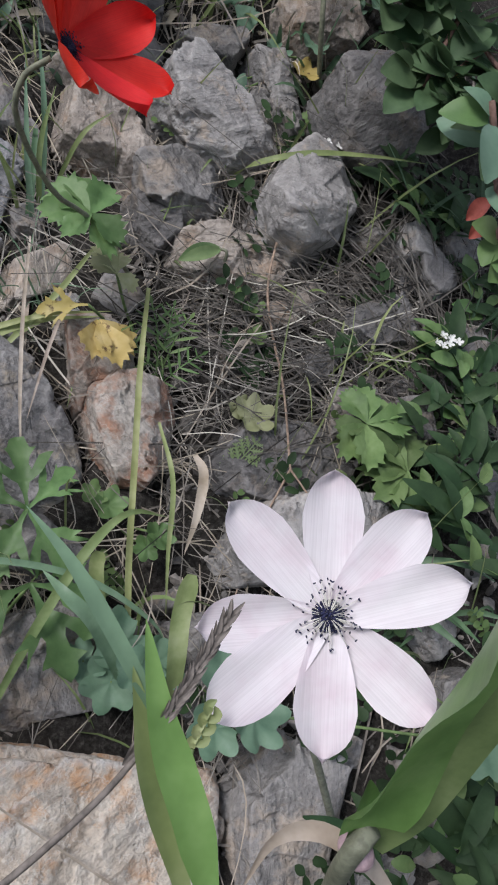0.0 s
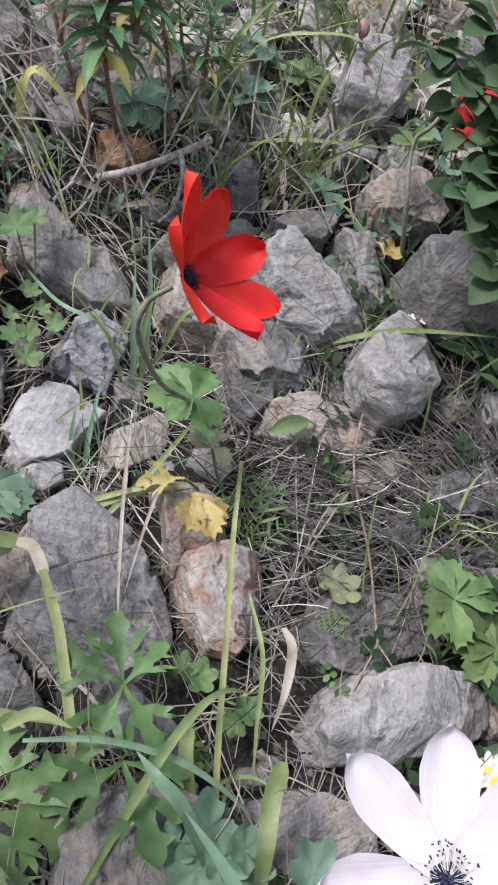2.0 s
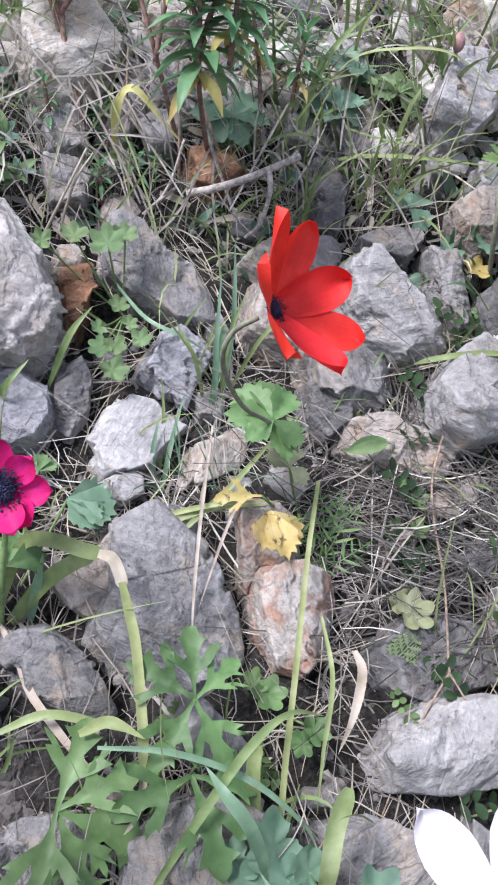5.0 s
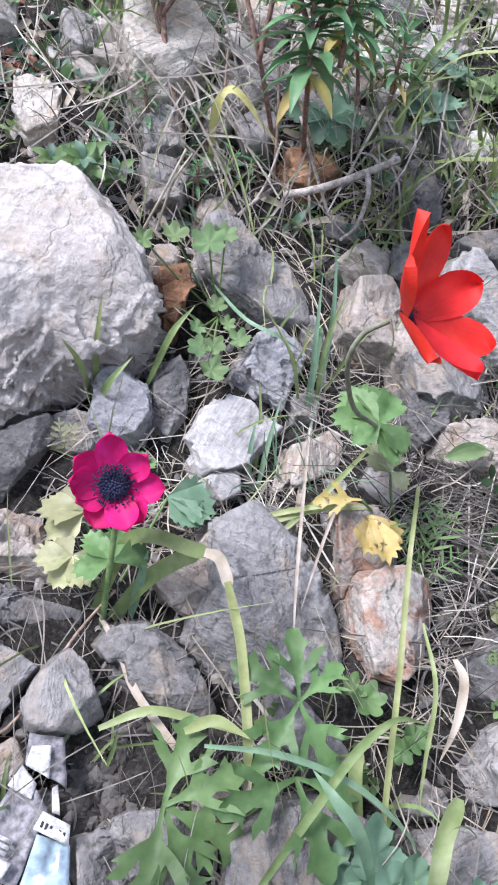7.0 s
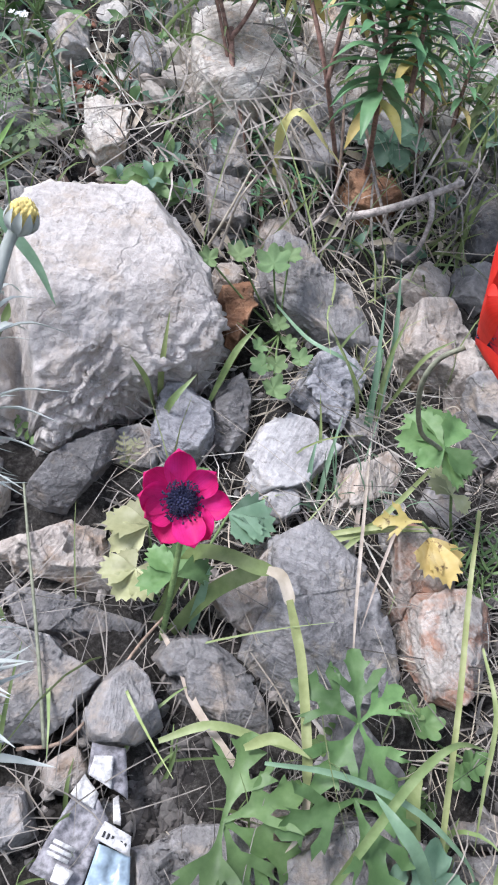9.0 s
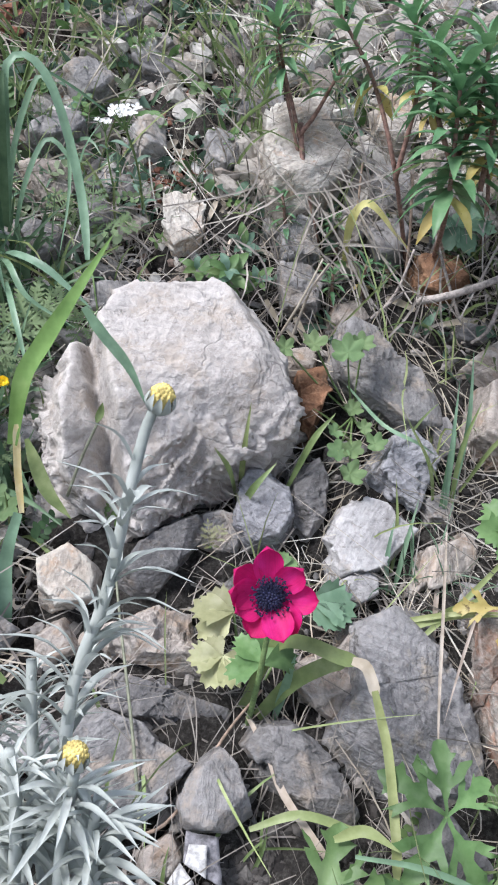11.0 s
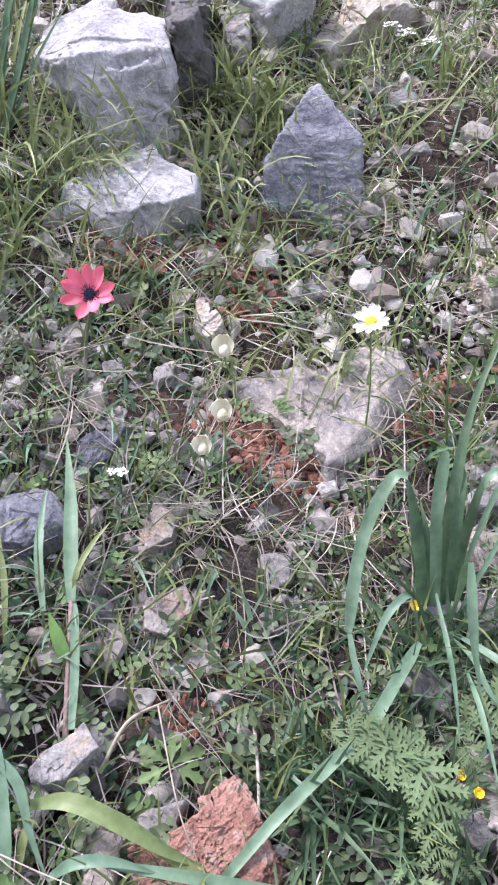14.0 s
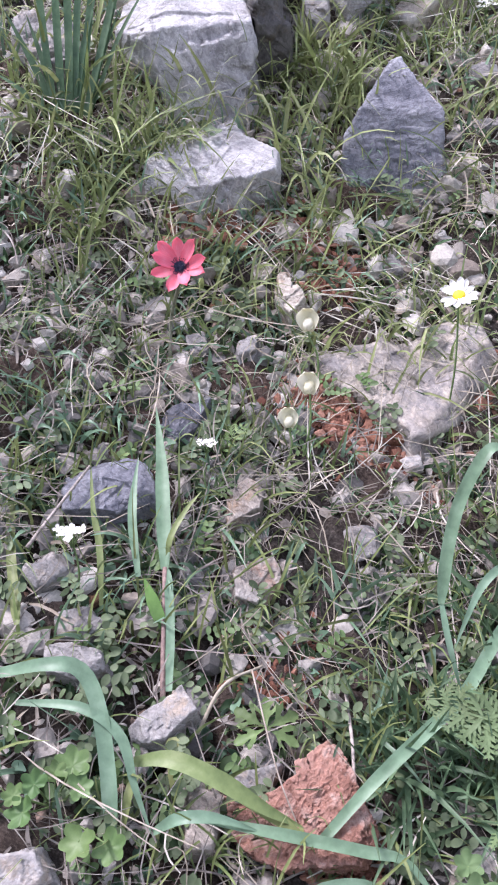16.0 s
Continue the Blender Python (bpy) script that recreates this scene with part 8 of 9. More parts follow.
# rubble: middle-sized stones between the placed ones
def loose_shape(k, level):
    r = random.Random(900 + k)
    n = r.choice((4, 5, 5, 6))
    out = [(math.cos(6.283 * i / n + r.uniform(-0.45, 0.45)) * r.uniform(0.6, 1.1) * 0.02, math.sin(6.283 * i / n + r.uniform(-0.3, 0.3)) * r.uniform(0.55, 0.85) * 0.02) for i in range(n)]
    return rock_shape(out, 0.016, 900 + k, level=level, chips=6, flakes=10)


def stone_mesh(k, look_, level=4):
    p, f = loose_shape(k, level)
    me = bpy.data.meshes.new("stone")
    me.from_pydata(p.tolist(), [], f.tolist())
    me.materials.append(STONE[look_])
    me.shade_smooth()
    return me


RUBBLE = {look_: [stone_mesh(7 * j + k, look_, 5) for k in range(4)] for j, look_ in enumerate(("grey", "dark", "tan", "palegrey", "cream", "brown"))}
SMALL_RUBBLE = {look_: [stone_mesh(7 * j + k, look_, 4) for k in range(4)] for j, look_ in enumerate(RUBBLE)}
RUBBLE_LABEL = {"grey": "small grey limestone lying among larger rocks", "dark": "small dark stone half buried in soil", "tan": "small tan stone on the bank", "palegrey": "small pale stone with chipped edges", "cream": "small cream stone on reddish soil", "brown": "small rusty brown stone in the soil"}
taken, made, made_low = list(ROCKS), 0, 0
for tries, (u, v) in enumerate(spots(4000, -0.95, 0.6)):
    rocky = u > -0.08
    s = rng.uniform(0.55, 1.7) if rocky else rng.uniform(0.35, 1.0) * rng.uniform(0.6, 1.0)
    r = 0.016 * s
    if any((u - a) ** 2 + (v - b) ** 2 < (0.7 * c + r * 0.7) ** 2 for a, b, c in taken):
        continue
    if (not rocky and made_low >= 100) or made >= 290:
        continue
    made_low += not rocky
    look_ = rng.choice(("grey", "dark", "tan", "palegrey"), p=(0.38, 0.3, 0.17, 0.15)) if rocky else rng.choice(("grey", "tan", "palegrey", "cream", "brown"), p=(0.24, 0.24, 0.27, 0.17, 0.08))
    ob = new("stone", (RUBBLE if s > 0.95 else SMALL_RUBBLE)[look_][int(rng.integers(4))])
    ob.matrix_basis = Matrix.Translation(at(u, v, 0.001)) @ SLOPE @ pose(0, 0, 0, rng.uniform(-14, 14), rng.uniform(-14, 14), rng.uniform(0, 360)) @ Matrix.Diagonal((s, s * rng.uniform(0.8, 1.2), s * rng.uniform(0.5, 1.0), 1))
    tagged(ob, RUBBLE_LABEL[look_], "stone", "small stones of the bank")
    taken.append((u, v, r))
    made += 1


def gravel(name, uv, size, material, label, sink=0.2):
    """Chips of stone, joined: each a jittered twenty-sided lump."""
    n = len(uv)
    d, f = ICO[2 if size.max() > 0.01 else 1]
    k = len(d)
    sc = size[:, None, None] * rng.uniform(0.4, 1.25, (n, 1, 3))
    p = d[None] * (1 + rng.uniform(-0.16, 0.16, (n, k, 1)))
    for _ in range(7):
        # flat broken faces
        a = rng.normal(0, 1, (n, 1, 3))
        a /= np.linalg.norm(a, axis=2)[..., None]
        over = np.maximum(0, (p * a).sum(2, keepdims=True) - rng.uniform(0.45, 0.75, (n, 1, 1)))
        p = p - a * over
    p = p * sc * 1.3
    a = rng.uniform(0, 6.283, n)
    ca, sa = np.cos(a)[:, None], np.sin(a)[:, None]
    x, y, z = p[..., 0] * ca - p[..., 1] * sa, p[..., 0] * sa + p[..., 1] * ca, p[..., 2] * 0.7
    local = np.stack([x, y, z], -1) @ np.array((SU[:], SV[:], SN[:]))
    v = (local + world(uv, size * sink)[:, None]).reshape(-1, 3)
    faces = (f[None] + (np.arange(n) * k)[:, None, None]).reshape(-1, 3)
    ob = link_mesh(name, v, faces, material, False)
    return tagged(ob, label, "gravel", kind="stuff")


def chip_material(name, stops):
    m, nt, b = mat(name, 0.9, 0.2)
    geo = nt.nodes.new("ShaderNodeNewGeometry")
    c = ramp(nt, geo.outputs["Random Per Island"], stops)
    tc = nt.nodes.new("ShaderNodeTexCoord").outputs["Object"]
    c = mix(nt, 0.7, c, ramp(nt, tex_noise(nt, tc, 350, 4, 0.7), [(0.3, (0.6, 0.6, 0.6)), (0.65, (1.15, 1.15, 1.15))]), "MULTIPLY")
    nt.links.new(c, b.inputs["Base Color"])
    bump(nt, b, tex_noise(nt, tc, 500, 4, 0.7), 0.6, 0.002)
    return m


CHIP_GREY = chip_material("grey_chips", [(0.0, (0.1, 0.095, 0.09)), (0.4, (0.22, 0.21, 0.2)), (0.75, (0.34, 0.31, 0.28)), (1.0, (0.46, 0.43, 0.39))])
CHIP_MIXED = chip_material("mixed_chips", [(0.0, (0.2, 0.13, 0.1)), (0.2, (0.36, 0.29, 0.24)), (0.5, (0.5, 0.46, 0.41)), (0.85, (0.64, 0.6, 0.55)), (1.0, (0.36, 0.2, 0.14))])
gravel("gravel", spots(2600, 0.0, 0.62), rng.uniform(0.0015, 0.0055, 2600), CHIP_GREY, "grey stone chips and crumbs between the rocks")
gravel("gravel", np.vstack([spots(6600, -0.98, 0.08, 0.0), spots(2000, -0.98, 0.08)]), rng.uniform(0.0012, 0.0055, 8600) * rng.uniform(0.6, 1.6, 8600), CHIP_MIXED, "pale and reddish stone chips on the soil")
CHIP_PALE = chip_material("pale_chips", [(0.0, (0.24, 0.2, 0.17)), (0.3, (0.35, 0.315, 0.275)), (0.7, (0.48, 0.45, 0.405)), (1.0, (0.58, 0.555, 0.52))])
gravel("gravel", spots(720, -0.98, 0.05, -0.02), rng.uniform(0.004, 0.012, 720), CHIP_PALE, "broken pale limestone bits scattered in the turf", 0.35)
gravel("gravel", spots(520, -0.1, 0.55, 0.1), rng.uniform(0.005, 0.015, 520), CHIP_PALE, "pale broken stones at the top of the bank", 0.4)


def strips(name, start, way, bend, length, width, material, label, category, n=6, lift=0.0, tip=0.15):
    """Many bent blades or stalks, joined into one object."""
    k = len(start)
    s = np.linspace(0, 1, n)[None, :, None]
    L = length[:, None, None]
    c = start[:, None] + way[:, None] * L * s + bend[:, None] * L * s * s
    t = way[:, None] + 2 * bend[:, None] * s
    t /= np.linalg.norm(t, axis=2)[..., None]
    face = FRONT[None] + rng.normal(0, 0.45, (k, 3))
    side = np.cross(t, face[:, None])
    side /= np.linalg.norm(side, axis=2)[..., None] + 1e-9
    nrm = np.cross(side, t)
    w = (width[:, None, None] / 2) * np.minimum(1, 0.6 + 2 * s) * (tip + (1 - tip) * np.minimum(1, (1 - s) * 2.2))
    v = np.stack([c - side * w + nrm * w * 0.35, c, c + side * w + nrm * w * 0.35], 2).reshape(-1, 3)
    base = (np.arange(k) * n * 3)[:, None, None]
    i = np.arange(n - 1)[None, :, None] * 3
    q = np.concatenate([base + i + np.array([0, 1, 4, 3]), base + i + np.array([1, 2, 5, 4])], 1).reshape(-1, 4)
    ob = link_mesh(name, v, q, material)
    return tagged(ob, label, category, kind="stuff")


def around(uv_centres, per, spread):
    c = np.repeat(uv_centres, per, 0)
    return c + rng.normal(0, spread, c.shape)


def lie(n):
    """Random directions along the slope."""
    a = rng.uniform(0, 6.283, n)
    return np.cos(a)[:, None] * np.array(SU[:]) + np.sin(a)[:, None] * np.array(SV[:])


UPV = np.array((0.0, 0.0, 1.0))


def litter(n, u0, u1, material, label, l0, l1, w0, w1, h1, v0=-1.0, v1=1.0, bundle=5, along=0.0):
    """Dry stems in loose bundles that share a direction; along: how far that may turn from the bank's length, if not at random."""
    c = spots(max(1, n // bundle), u0, u1, v0, v1)
    uv = np.repeat(c, bundle, 0)
    uv = uv + rng.normal(0, 0.012, uv.shape)
    n = len(uv)
    main = lie(len(c))
    if along:
        a = rng.normal(0, along, len(c))
        main = np.cos(a)[:, None] * np.array(SU[:]) + np.sin(a)[:, None] * np.array(SV[:])
    way = np.repeat(main, bundle, 0) + lie(n) * rng.uniform(0.05, 0.6, (n, 1)) + FRONT * rng.uniform(-0.1, 0.22, (n, 1))
    way /= np.linalg.norm(way, axis=1)[:, None]
    bend = lie(n) * rng.uniform(0.05, 1.1, (n, 1)) - FRONT * rng.uniform(0.0, 0.22, (n, 1))
    start = world(uv, rng.uniform(0.002, h1, n)) - way * (l0 + l1) * 0.2
    strips("straw_litter", start, way, bend, rng.uniform(l0, l1, n), rng.uniform(w0, w1, n), material, label, "straw", n=6 if l1 > 0.03 else 4, tip=0.6)


litter(460, 0.0, 0.45, STRAW, "pale dry straw strewn between the rocks", 0.03, 0.11, 0.0005, 0.0011, 0.008)
litter(1100, -0.02, 0.62, STRAW_GREY, "grey dead stems and litter between the rocks", 0.02, 0.09, 0.0005, 0.0013, 0.008)
litter(700, 0.4, 0.62, STRAW_SHADED, "tangle of straw on soil, coloured dark for the shade there", 0.06, 0.14, 0.0006, 0.0013, 0.02, -0.28, -0.1)
litter(1500, -0.98, 0.02, STRAW, "pale dry grass stems in the turf", 0.025, 0.09, 0.0006, 0.0015, 0.03, -0.06)
litter(2200, -0.98, 0.02, STRAW_GREY, "grey dead stems in the turf", 0.02, 0.07, 0.0006, 0.0018, 0.018)


litter(1500, -0.98, 0.1, STRAW_TAN, "shrivelled dead leaf scraps in the turf", 0.008, 0.024, 0.001, 0.003, 0.012)
litter(1600, -0.98, 0.1, STRAW_GREY, "grey dead leaf scraps in the turf", 0.008, 0.024, 0.001, 0.0035, 0.012)
litter(900, 0.0, 0.62, STRAW_GREY, "grey dead leaf scraps between the rocks", 0.008, 0.024, 0.001, 0.003, 0.01)


def turf(centres, per, spread, material, label, l0, l1, w0, w1, droop):
    uv = around(centres, per, spread)
    n = len(uv)
    way = UPV * 0.75 + FRONT * 0.35 + lie(n) * rng.uniform(0.15, 0.95, (n, 1))
    way /= np.linalg.norm(way, axis=1)[:, None]
    bend = lie(n) * rng.uniform(0, 0.35, (n, 1)) - UPV * rng.uniform(0.1, droop, (n, 1))
    strips("grass", world(uv, np.zeros(n) - 0.002), way, bend, rng.uniform(l0, l1, n), rng.uniform(w0, w1, n), material, label, "grass", 6)


turf(spots(150, -0.98, 0.02), 9, 0.016, GRASS, "short green turf blades on the stony bank", 0.025, 0.075, 0.0014, 0.0036, 0.7)
turf(spots(170, -0.98, 0.0), 8, 0.02, GRASS_DARK, "dark green turf blades on the stony bank", 0.02, 0.06, 0.0014, 0.0034, 0.7)
turf(spots(110, -0.98, 0.0), 6, 0.014, GRASS_BLUE, "bluish green grass blades on the bank", 0.03, 0.085, 0.002, 0.0048, 0.8)
turf(spots(70, -0.98, -0.3, 0.1), 11, 0.018, GRASS, "taller grass round the far rocks", 0.05, 0.12, 0.0015, 0.004, 0.85)
turf(spots(100, -0.98, -0.2, 0.1), 9, 0.018, GRASS_PALE, "yellowish grass round the far rocks", 0.05, 0.11, 0.0014, 0.003, 0.9)
turf(spots(60, -0.3, 0.5, 0.12), 9, 0.016, GRASS, "upright grass at the top of the bank", 0.05, 0.13, 0.0014, 0.0034, 0.55)
turf(spots(40, -0.3, 0.5, 0.15), 10, 0.016, GRASS_PALE, "yellowing grass at the top of the bank", 0.05, 0.12, 0.0014, 0.003, 0.6)
turf(spots(42, 0.05, 0.6), 5, 0.012, GRASS, "thin grass blades between the rocks", 0.03, 0.08, 0.001, 0.0028, 0.7)
turf(spots(12, 0.2, 0.5, -0.3, 0.1), 5, 0.014, GRASS_PALE, "yellow-green grass stems between the rocks", 0.04, 0.1, 0.001, 0.0022, 0.6)
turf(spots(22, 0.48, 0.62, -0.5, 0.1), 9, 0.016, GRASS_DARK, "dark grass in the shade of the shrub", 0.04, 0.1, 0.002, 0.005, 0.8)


# small-leaved creeping weeds: sprigs with paired oval leaflets
def sprigs(n, u0, u1, material, label, v0=-1.0, v1=1.0, size=1.0, pairs=5):
    uv = spots(n, u0, u1, v0, v1)
    base = world(uv, rng.uniform(0.001, 0.02, n))
    way = lie(n) * 0.9 + FRONT * rng.uniform(0.1, 0.6, (n, 1))
    way /= np.linalg.norm(way, axis=1)[:, None]
    ln = rng.uniform(0.02, 0.045, n) * size
    st, wy, L, W = [], [], [], []
    for k in range(pairs):
        s = (k + 1) / pairs
        p = base + way * (ln * s)[:, None] - FRONT * (0.25 * ln * s * s)[:, None]
        sd = np.cross(way, FRONT)
        sd /= np.linalg.norm(sd, axis=1)[:, None]
        for sg in (1, -1):
            d = sd * sg * 0.85 + way * 0.45 + rng.normal(0, 0.12, (n, 3))
            st.append(p), wy.append(d / np.linalg.norm(d, axis=1)[:, None])
            L.append(rng.uniform(0.006, 0.0105, n) * size), W.append(rng.uniform(0.0042, 0.0072, n) * size)
    start, wayv, L, W = np.vstack(st), np.vstack(wy), np.concatenate(L), np.concatenate(W)
    k = len(start)
    face = FRONT[None] + rng.normal(0, 0.3, (k, 3))
    side = np.cross(wayv, face)
    side /= np.linalg.norm(side, axis=1)[:, None]
    nrm = np.cross(side, wayv)
    prof = [(0, 0.15), (0.25, 0.8), (0.55, 1.0), (0.85, 0.7), (1.0, 0.12)]
    rows = []
    for s, w in prof:
        c = start + wayv * (L * s)[:, None]
        e = side * (W * w / 2)[:, None]
        rows.append(np.stack([c - e + nrm * (W * w * 0.12)[:, None], c, c + e + nrm * (W * w * 0.12)[:, None]], 1))
    v = np.stack(rows, 1).reshape(-1, 3)
    b = (np.arange(k) * 15)[:, None, None]
    i = np.arange(4)[None, :, None] * 3
    q = np.concatenate([b + i + np.array([0, 1, 4, 3]), b + i + np.array([1, 2, 5, 4])], 1).reshape(-1, 4)
    ob = link_mesh("creeping_weed", v, q, material)
    return tagged(ob, label, "weed", kind="stuff")


sprigs(90, -0.5, 0.0, LEAF_VETCH, "low creeping weed with dull green paired leaflets", -0.36, 0.2)
sprigs(70, -0.98, -0.3, LEAF_VETCH, "creeping weed with paired leaflets in the grass", size=1.1)
sprigs(60, -0.3, 0.1, LEAF_SHADE_DARK, "dark creeping weed with paired leaflets", size=0.9)
sprigs(40, -0.4, 0.05, LEAF_PALE, "pale creeping weed with small leaflets", size=0.8)
sprigs(60, 0.05, 0.6, LEAF, "small green weeds between the rocks", size=0.75)
sprigs(70, 0.42, 0.62, LEAF_SHADE_DARK, "weeds under the shrub, coloured dark for its shade", -0.5, -0.05, 1.1)
# loose single leaves of low weeds
turf(spots(170, -0.98, 0.05), 7, 0.012, LEAF_VETCH, "low rosettes of dull green weed leaves", 0.012, 0.03, 0.004, 0.008, 0.9)
turf(spots(80, -0.98, 0.05), 6, 0.012, LEAF_SHADE, "low rosettes of dark weed leaves", 0.012, 0.028, 0.004, 0.008, 0.9)
sprigs(80, -0.2, 0.5, LEAF, "small leafy weeds at the top of the bank", 0.1, 1.0, 1.0)
# grey woody twigs tangled under the spurge, and thin upright stems between the rocks
litter(240, 0.1, 0.42, STRAW_GREY, "tangle of grey woody twigs under the spurge", 0.04, 0.12, 0.0009, 0.0022, 0.05, 0.02, 0.3, 4)
turf(spots(55, 0.05, 0.55, 0.02, 0.34), 5, 0.02, STRAW, "thin dry upright stems at the top of the bank", 0.06, 0.14, 0.0005, 0.0011, 0.5)
turf(spots(14, 0.15, 0.55, -0.4, 0.1), 4, 0.02, GRASS_PALE, "thin yellow-green stems rising between the rocks", 0.07, 0.16, 0.0009, 0.0018, 0.3)
turf(spots(70, -0.1, 0.5, 0.06, 0.34), 5, 0.018, LEAF_TEAL, "broad grey-green weed leaves at the top of the bank", 0.02, 0.042, 0.009, 0.016, 0.7)
turf(spots(60, -0.2, 0.5, 0.06, 0.5), 5, 0.018, LEAF, "broad green weed leaves at the top of the bank", 0.02, 0.04, 0.008, 0.014, 0.7)
turf(spots(150, -0.7, 0.0, -0.38, 0.1), 5, 0.015, LEAF_SHADE, "dark broad weed leaves in the turf", 0.015, 0.032, 0.007, 0.013, 0.8)
litter(600, -0.98, 0.05, STRAW_PALE, "bleached grass stems lying in the upper turf", 0.025, 0.08, 0.0007, 0.0015, 0.025, 0.12, 1.0)
litter(90, -0.7, 0.05, STRAW_PALE, "bleached grass stems in the lower turf", 0.03, 0.1, 0.0008, 0.0016, 0.03, -0.36, 0.12)
turf(spots(60, -0.98, 0.0, 0.15), 7, 0.018, STRAW_PALE, "dry pale grass tufts round the far rocks", 0.04, 0.1, 0.001, 0.0022, 0.8)
gravel("gravel", spots(260, -0.98, 0.0, 0.15), rng.uniform(0.007, 0.017, 260), CHIP_PALE, "pale broken stones in the upper turf", 0.45)
sprigs(90, -0.6, 0.0, LEAF_VETCH, "dull green creeping weed in the lower turf", -0.38, 0.12)
sprigs(50, -0.6, 0.0, LEAF, "fresh green creeping weed in the lower turf", -0.38, 0.12, 0.9)
turf(spots(70, -0.6, 0.0, -0.38, 0.1), 6, 0.02, GRASS, "long thin grass blades over the lower turf", 0.05, 0.12, 0.0012, 0.003, 0.6)
litter(110, 0.1, 0.55, STRAW, "bleached straw lying over the rocks", 0.04, 0.12, 0.0006, 0.0013, 0.03)
turf(np.array([(0.302, -0.205)]), 26, 0.012, GRASS_BLUE, "tuft of thin bluish grass hanging over a slab", 0.05, 0.1, 0.0007, 0.0014, 1.1)
# grey instead of pale stems here, toned down for the shrub's shade
litter(150, 0.4, 0.56, STRAW_GREY, "dry stems strewn along the flat slabs", 0.06, 0.15, 0.0005, 0.001, 0.02, -0.27, -0.16, 5, 0.25)
litter(35, 0.4, 0.56, STRAW_PALE, "bleached stems strewn along the flat slabs", 0.06, 0.15, 0.0005, 0.001, 0.025, -0.25, -0.17, 5, 0.25)
litter(80, 0.2, 0.42, STRAW_PALE, "pale curling straw between the slab and pale plates", 0.03, 0.09, 0.0006, 0.0013, 0.022, -0.26, -0.12, 4)
litter(260, 0.2, 0.5, STRAW, "loose straw caught between the large stones", 0.03, 0.09, 0.0005, 0.001, 0.02, -0.45, 0.0, 6)
gravel("gravel", spots(1600, -0.1, 0.58, 0.08), rng.uniform(0.002, 0.006, 1600), CHIP_MIXED, "pale crumbs of stone at the top of the bank")
litter(420, 0.0, 0.55, STRAW_PALE, "bleached straw at the top of the bank", 0.02, 0.08, 0.0006, 0.0014, 0.03, 0.1, 0.6)
litter(500, 0.0, 0.55, STRAW_TAN, "pale dead leaf scraps at the top of the bank", 0.008, 0.022, 0.003, 0.007, 0.012, 0.08, 0.6)
turf(spots(90, -0.6, 0.0, -0.38, 0.1), 5, 0.015, LEAF_TEAL, "grey-green weed leaves in the lower turf", 0.012, 0.028, 0.007, 0.012, 0.8)
gravel("gravel", spots(900, -0.98, 0.0, -0.08, 0.6), rng.uniform(0.003, 0.008, 900), CHIP_PALE, "pale stone bits lying on the turf", 0.8)
# crumbs of red clay where the soil lies open
CHIP_RED = chip_material("red_clay_crumbs", [(0.0, (0.12, 0.05, 0.035)), (0.5, (0.26, 0.12, 0.08)), (1.0, (0.4, 0.22, 0.16))])
RED_SPOTS = np.array([(-0.502, 0.231), (-0.459, 0.233), (-0.308, 0.076), (-0.280, 0.069), (-0.143, 0.131), (-0.222, -0.190), (-0.230, -0.159), (-0.175, 0.158), (0.003, 0.174), (-0.189, 0.041), (-0.092, 0.166), (0.034, 0.098)])
gravel("soil_crumbs", around(RED_SPOTS, 110, 0.016), rng.uniform(0.001, 0.0045, 1320), CHIP_RED, "crumbs of red clay soil between the weeds", 0.9)
BARE_SPOTS = np.array([(-0.319, 0.073), (-0.290, 0.064), (-0.258, 0.060), (-0.338, 0.073), (-0.438, 0.259), (-0.476, 0.226), (-0.509, 0.222), (-0.517, 0.198), (-0.404, 0.261), (-0.189, 0.136), (-0.156, 0.209), (-0.363, 0.233), (-0.361, 0.200), (-0.292, 0.079), (-0.268, 0.064), (-0.240, 0.061), (-0.315, 0.080), (-0.173, 0.154), (-0.124, -0.266), (-0.112, -0.296)])
gravel("soil_crumbs", around(BARE_SPOTS, 130, 0.014), rng.uniform(0.0015, 0.006, 2600), CHIP_RED, "lumpy red clay soil lying open between the weeds", 1.6)
turf(around(np.array([(-0.532, 0.482), (-0.472, 0.487), (-0.460, 0.398), (-0.400, 0.606), (-0.631, 0.282), (-0.628, 0.193)]), 6, 0.03), 8, 0.014, GRASS_PALE, "yellow-green arching grass round the far rocks", 0.05, 0.12, 0.0014, 0.0034, 0.95)
# dark crumbly soil in the gaps
CHIP_SOIL = chip_material("soil_crumbs", [(0.0, (0.03, 0.027, 0.025)), (0.5, (0.075, 0.068, 0.062)), (1.0, (0.15, 0.14, 0.128))])
gravel("soil_crumbs", np.vstack([spots(2000, 0.0, 0.6), around(np.array([(0.216, -0.397), (0.232, -0.386), (0.213, -0.408)]), 170, 0.012)]), rng.uniform(0.0015, 0.005, 2510), CHIP_SOIL, "dark crumbs of soil in the gaps between rocks", 0.5)
litter(420, 0.1, 0.45, STRAW_GREY, "thin curly rootlets over the lower stones", 0.03, 0.08, 0.0003, 0.0008, 0.03, -0.5, -0.1, 4)
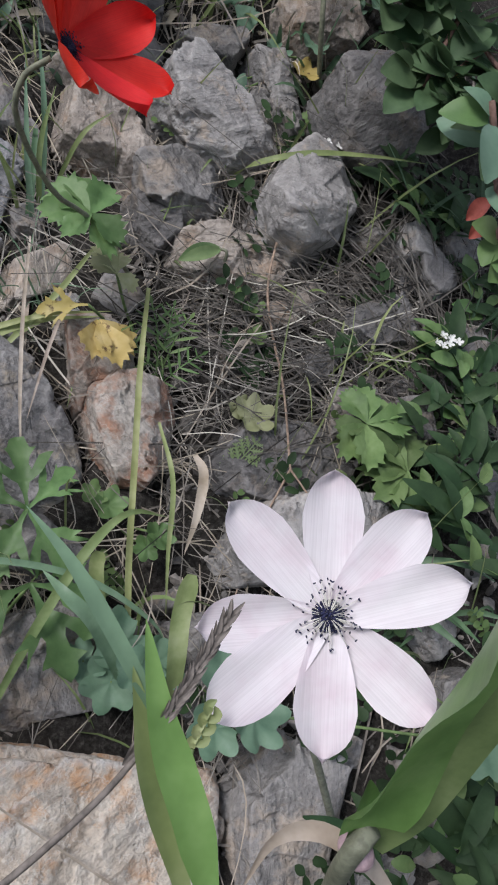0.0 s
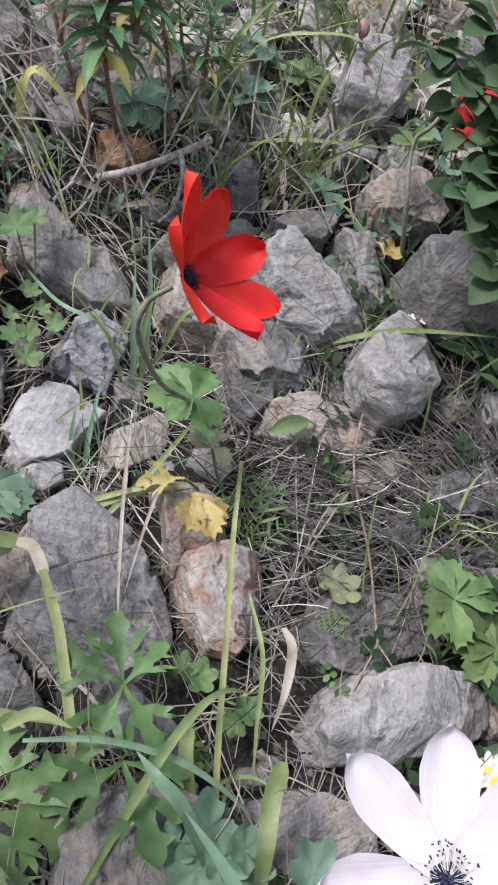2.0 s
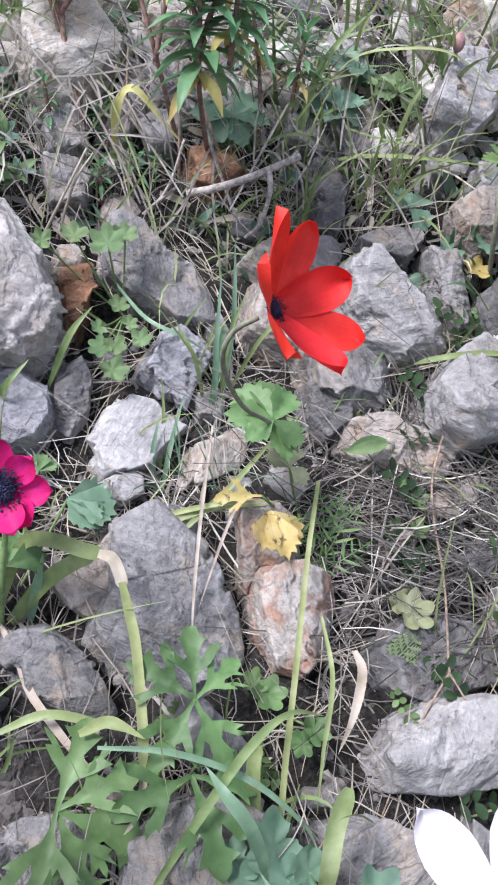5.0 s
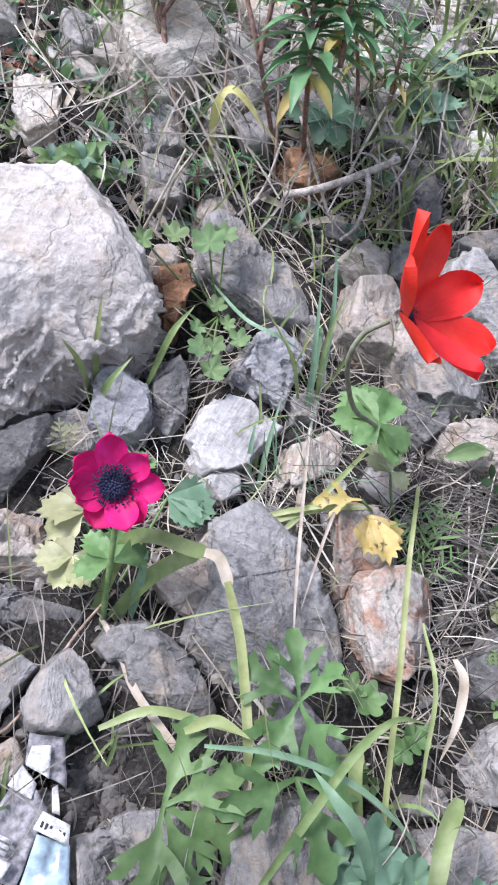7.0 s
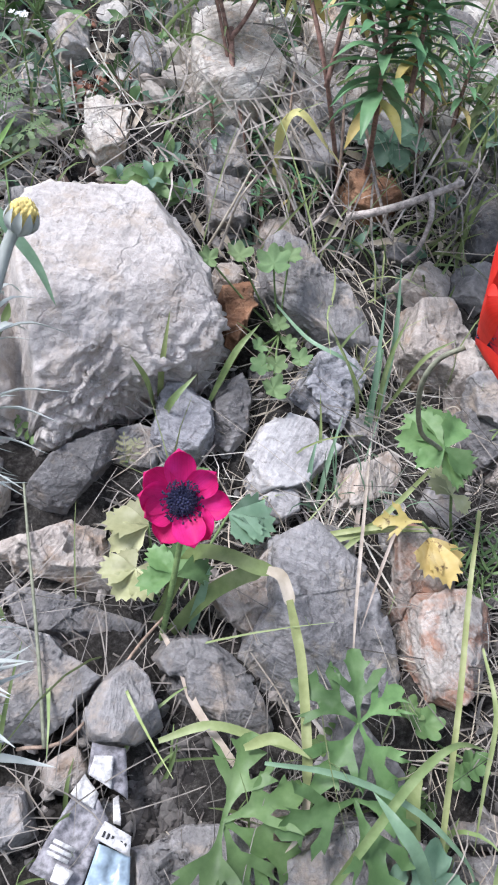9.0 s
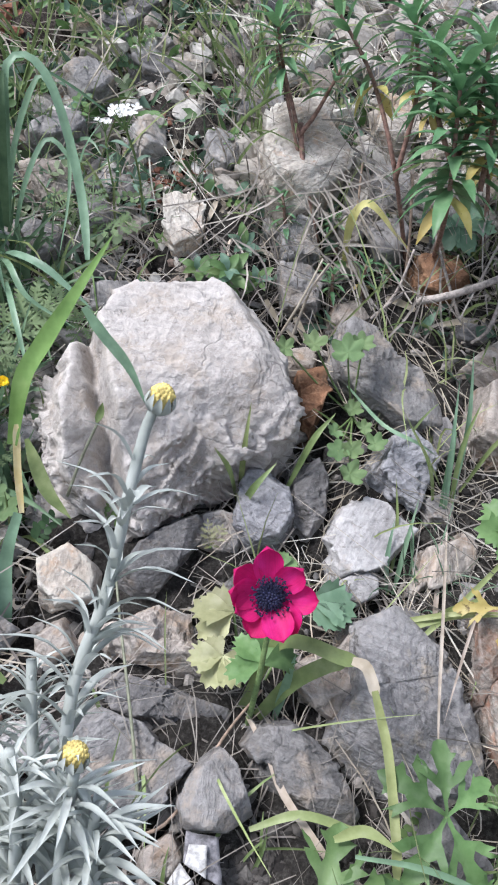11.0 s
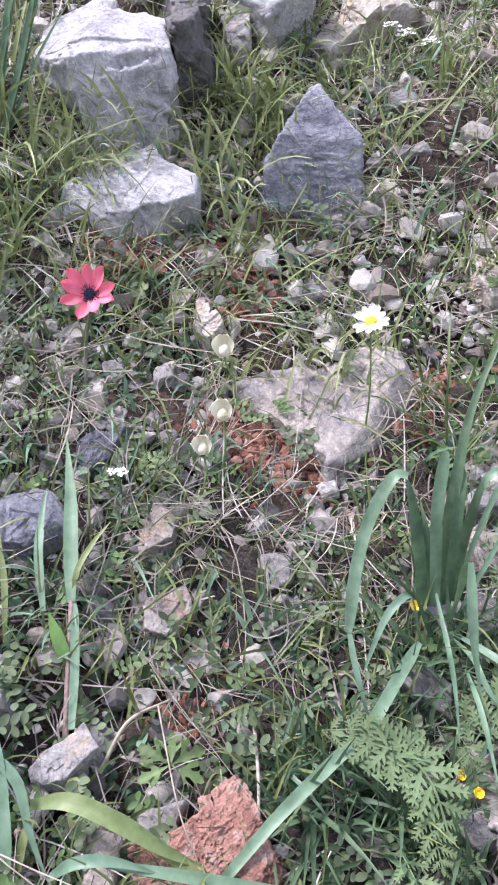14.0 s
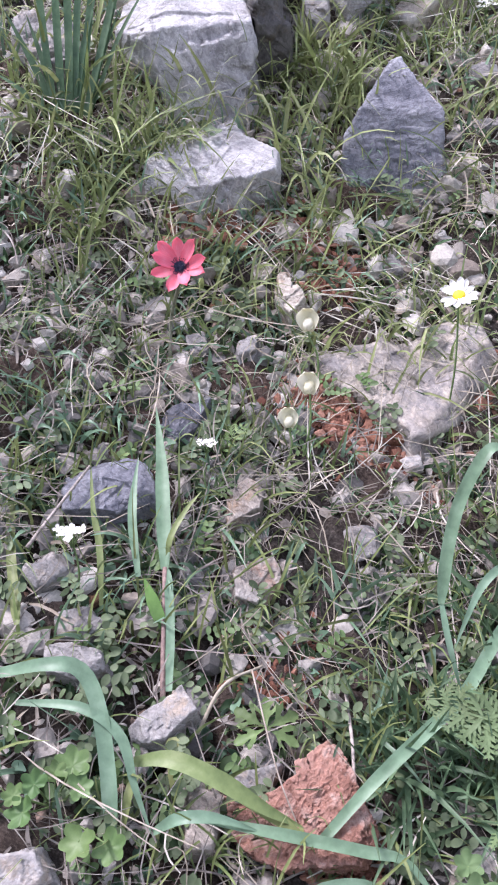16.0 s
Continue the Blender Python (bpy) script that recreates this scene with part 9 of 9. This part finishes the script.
# dense stems, dry grass and blades under the spurge
turf(spots(60, 0.08, 0.46, 0.0, 0.26), 6, 0.02, STRAW_GREY, "thin grey dead stems standing under the spurge", 0.04, 0.11, 0.0006, 0.0014, 0.6)
turf(spots(70, 0.08, 0.46, 0.0, 0.26), 6, 0.02, STRAW, "dry grass standing under the spurge", 0.03, 0.1, 0.0006, 0.0016, 0.8)
turf(spots(20, 0.28, 0.46, 0.02, 0.24), 6, 0.012, GRASS, "upright fresh grass at the foot of the spurge", 0.06, 0.14, 0.0018, 0.0042, 0.5)
turf(spots(26, 0.02, 0.3, -0.02, 0.2), 6, 0.014, LEAF_TEAL, "small grey-green weeds under the spurge", 0.014, 0.03, 0.006, 0.012, 0.7)
litter(180, 0.1, 0.46, STRAW_TAN, "dead leaf scraps under the spurge", 0.008, 0.022, 0.002, 0.006, 0.012, -0.04, 0.25)
# long pale grass between the far rocks
turf(around(np.array([(-0.56, 0.37), (-0.5, 0.47), (-0.47, 0.39), (-0.63, 0.3), (-0.5, 0.55), (-0.43, 0.33), (-0.7, 0.33), (-0.35, 0.5)]), 5, 0.03), 6, 0.014, GRASS_PALE, "long yellow-green grass between the far rocks", 0.06, 0.14, 0.0025, 0.0055, 0.9)
turf(around(np.array([(-0.57, 0.4), (-0.46, 0.45), (-0.62, 0.27), (-0.68, 0.22), (-0.4, 0.55), (-0.72, 0.28), (-0.6, 0.15), (-0.3, 0.6)]), 5, 0.03), 6, 0.014, GRASS, "long green grass between the far rocks", 0.06, 0.14, 0.0025, 0.0055, 0.9)
# the lower turf: broken stone, dry stems and fine grass over dark soil
gravel("gravel", spots(420, -0.62, 0.02, -0.38, 0.12), rng.uniform(0.004, 0.013, 420), CHIP_GREY, "grey broken stones in the lower turf", 0.4)
gravel("gravel", spots(260, -0.62, 0.02, -0.38, 0.12), rng.uniform(0.004, 0.012, 260), CHIP_PALE, "pale broken stones in the lower turf", 0.4)
gravel("gravel", spots(1500, -0.62, 0.02, -0.38, 0.12), rng.uniform(0.0015, 0.004, 1500), CHIP_MIXED, "small stone chips in the lower turf", 0.5)
litter(700, -0.62, 0.02, STRAW_GREY, "tangled grey dead stems in the lower turf", 0.03, 0.09, 0.0005, 0.0012, 0.03, -0.38, 0.12)
litter(130, -0.62, 0.02, STRAW, "pale dead stems in the lower turf", 0.03, 0.1, 0.0005, 0.0011, 0.035, -0.38, 0.12)
turf(spots(90, -0.62, 0.02, -0.38, 0.12), 7, 0.02, GRASS, "fine arching grass in the lower turf", 0.04, 0.1, 0.0008, 0.002, 0.9)
turf(spots(70, -0.62, 0.02, -0.38, 0.12), 6, 0.018, LEAF_TEAL, "small bluish weed leaves in the lower turf", 0.008, 0.018, 0.005, 0.009, 0.6)
turf(spots(60, -0.62, 0.02, -0.38, 0.12), 6, 0.018, LEAF_SHADE, "small dark weed leaves in the lower turf", 0.01, 0.024, 0.005, 0.01, 0.6)
# dark grass in the hollow beside the brick and the boulder
HOLLOW = np.array([(-0.101, -0.204), (-0.070, -0.204), (-0.044, -0.179), (-0.017, -0.186), (-0.096, -0.156), (-0.113, -0.184), (-0.060, -0.037), (-0.075, -0.082), (-0.040, -0.089)])
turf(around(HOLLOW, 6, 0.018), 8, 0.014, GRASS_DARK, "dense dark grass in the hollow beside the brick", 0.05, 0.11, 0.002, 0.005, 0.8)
turf(around(HOLLOW, 5, 0.02), 7, 0.014, LEAF_SHADE, "dark leafy weeds in the hollow beside the brick", 0.015, 0.035, 0.006, 0.012, 0.8)
# pale rubble at the top of the bank, and greener ground round the last rocks
gravel("gravel", spots(380, 0.08, 0.48, 0.1, 0.34), rng.uniform(0.005, 0.016, 380), CHIP_PALE, "pale rubble behind the spurge", 0.8)
turf(spots(100, -0.75, -0.32, -0.2, 0.4), 6, 0.018, GRASS_BLUE, "bluish grass blades round the last rocks", 0.03, 0.08, 0.002, 0.0045, 0.9)
turf(spots(90, -0.75, -0.2, -0.3, 0.35), 6, 0.016, LEAF_SHADE, "dark weed leaves round the last rocks", 0.012, 0.03, 0.005, 0.011, 0.7)
turf(spots(60, -0.75, -0.2, -0.3, 0.35), 6, 0.016, LEAF_VETCH, "dull weed leaves round the last rocks", 0.012, 0.03, 0.005, 0.011, 0.7)
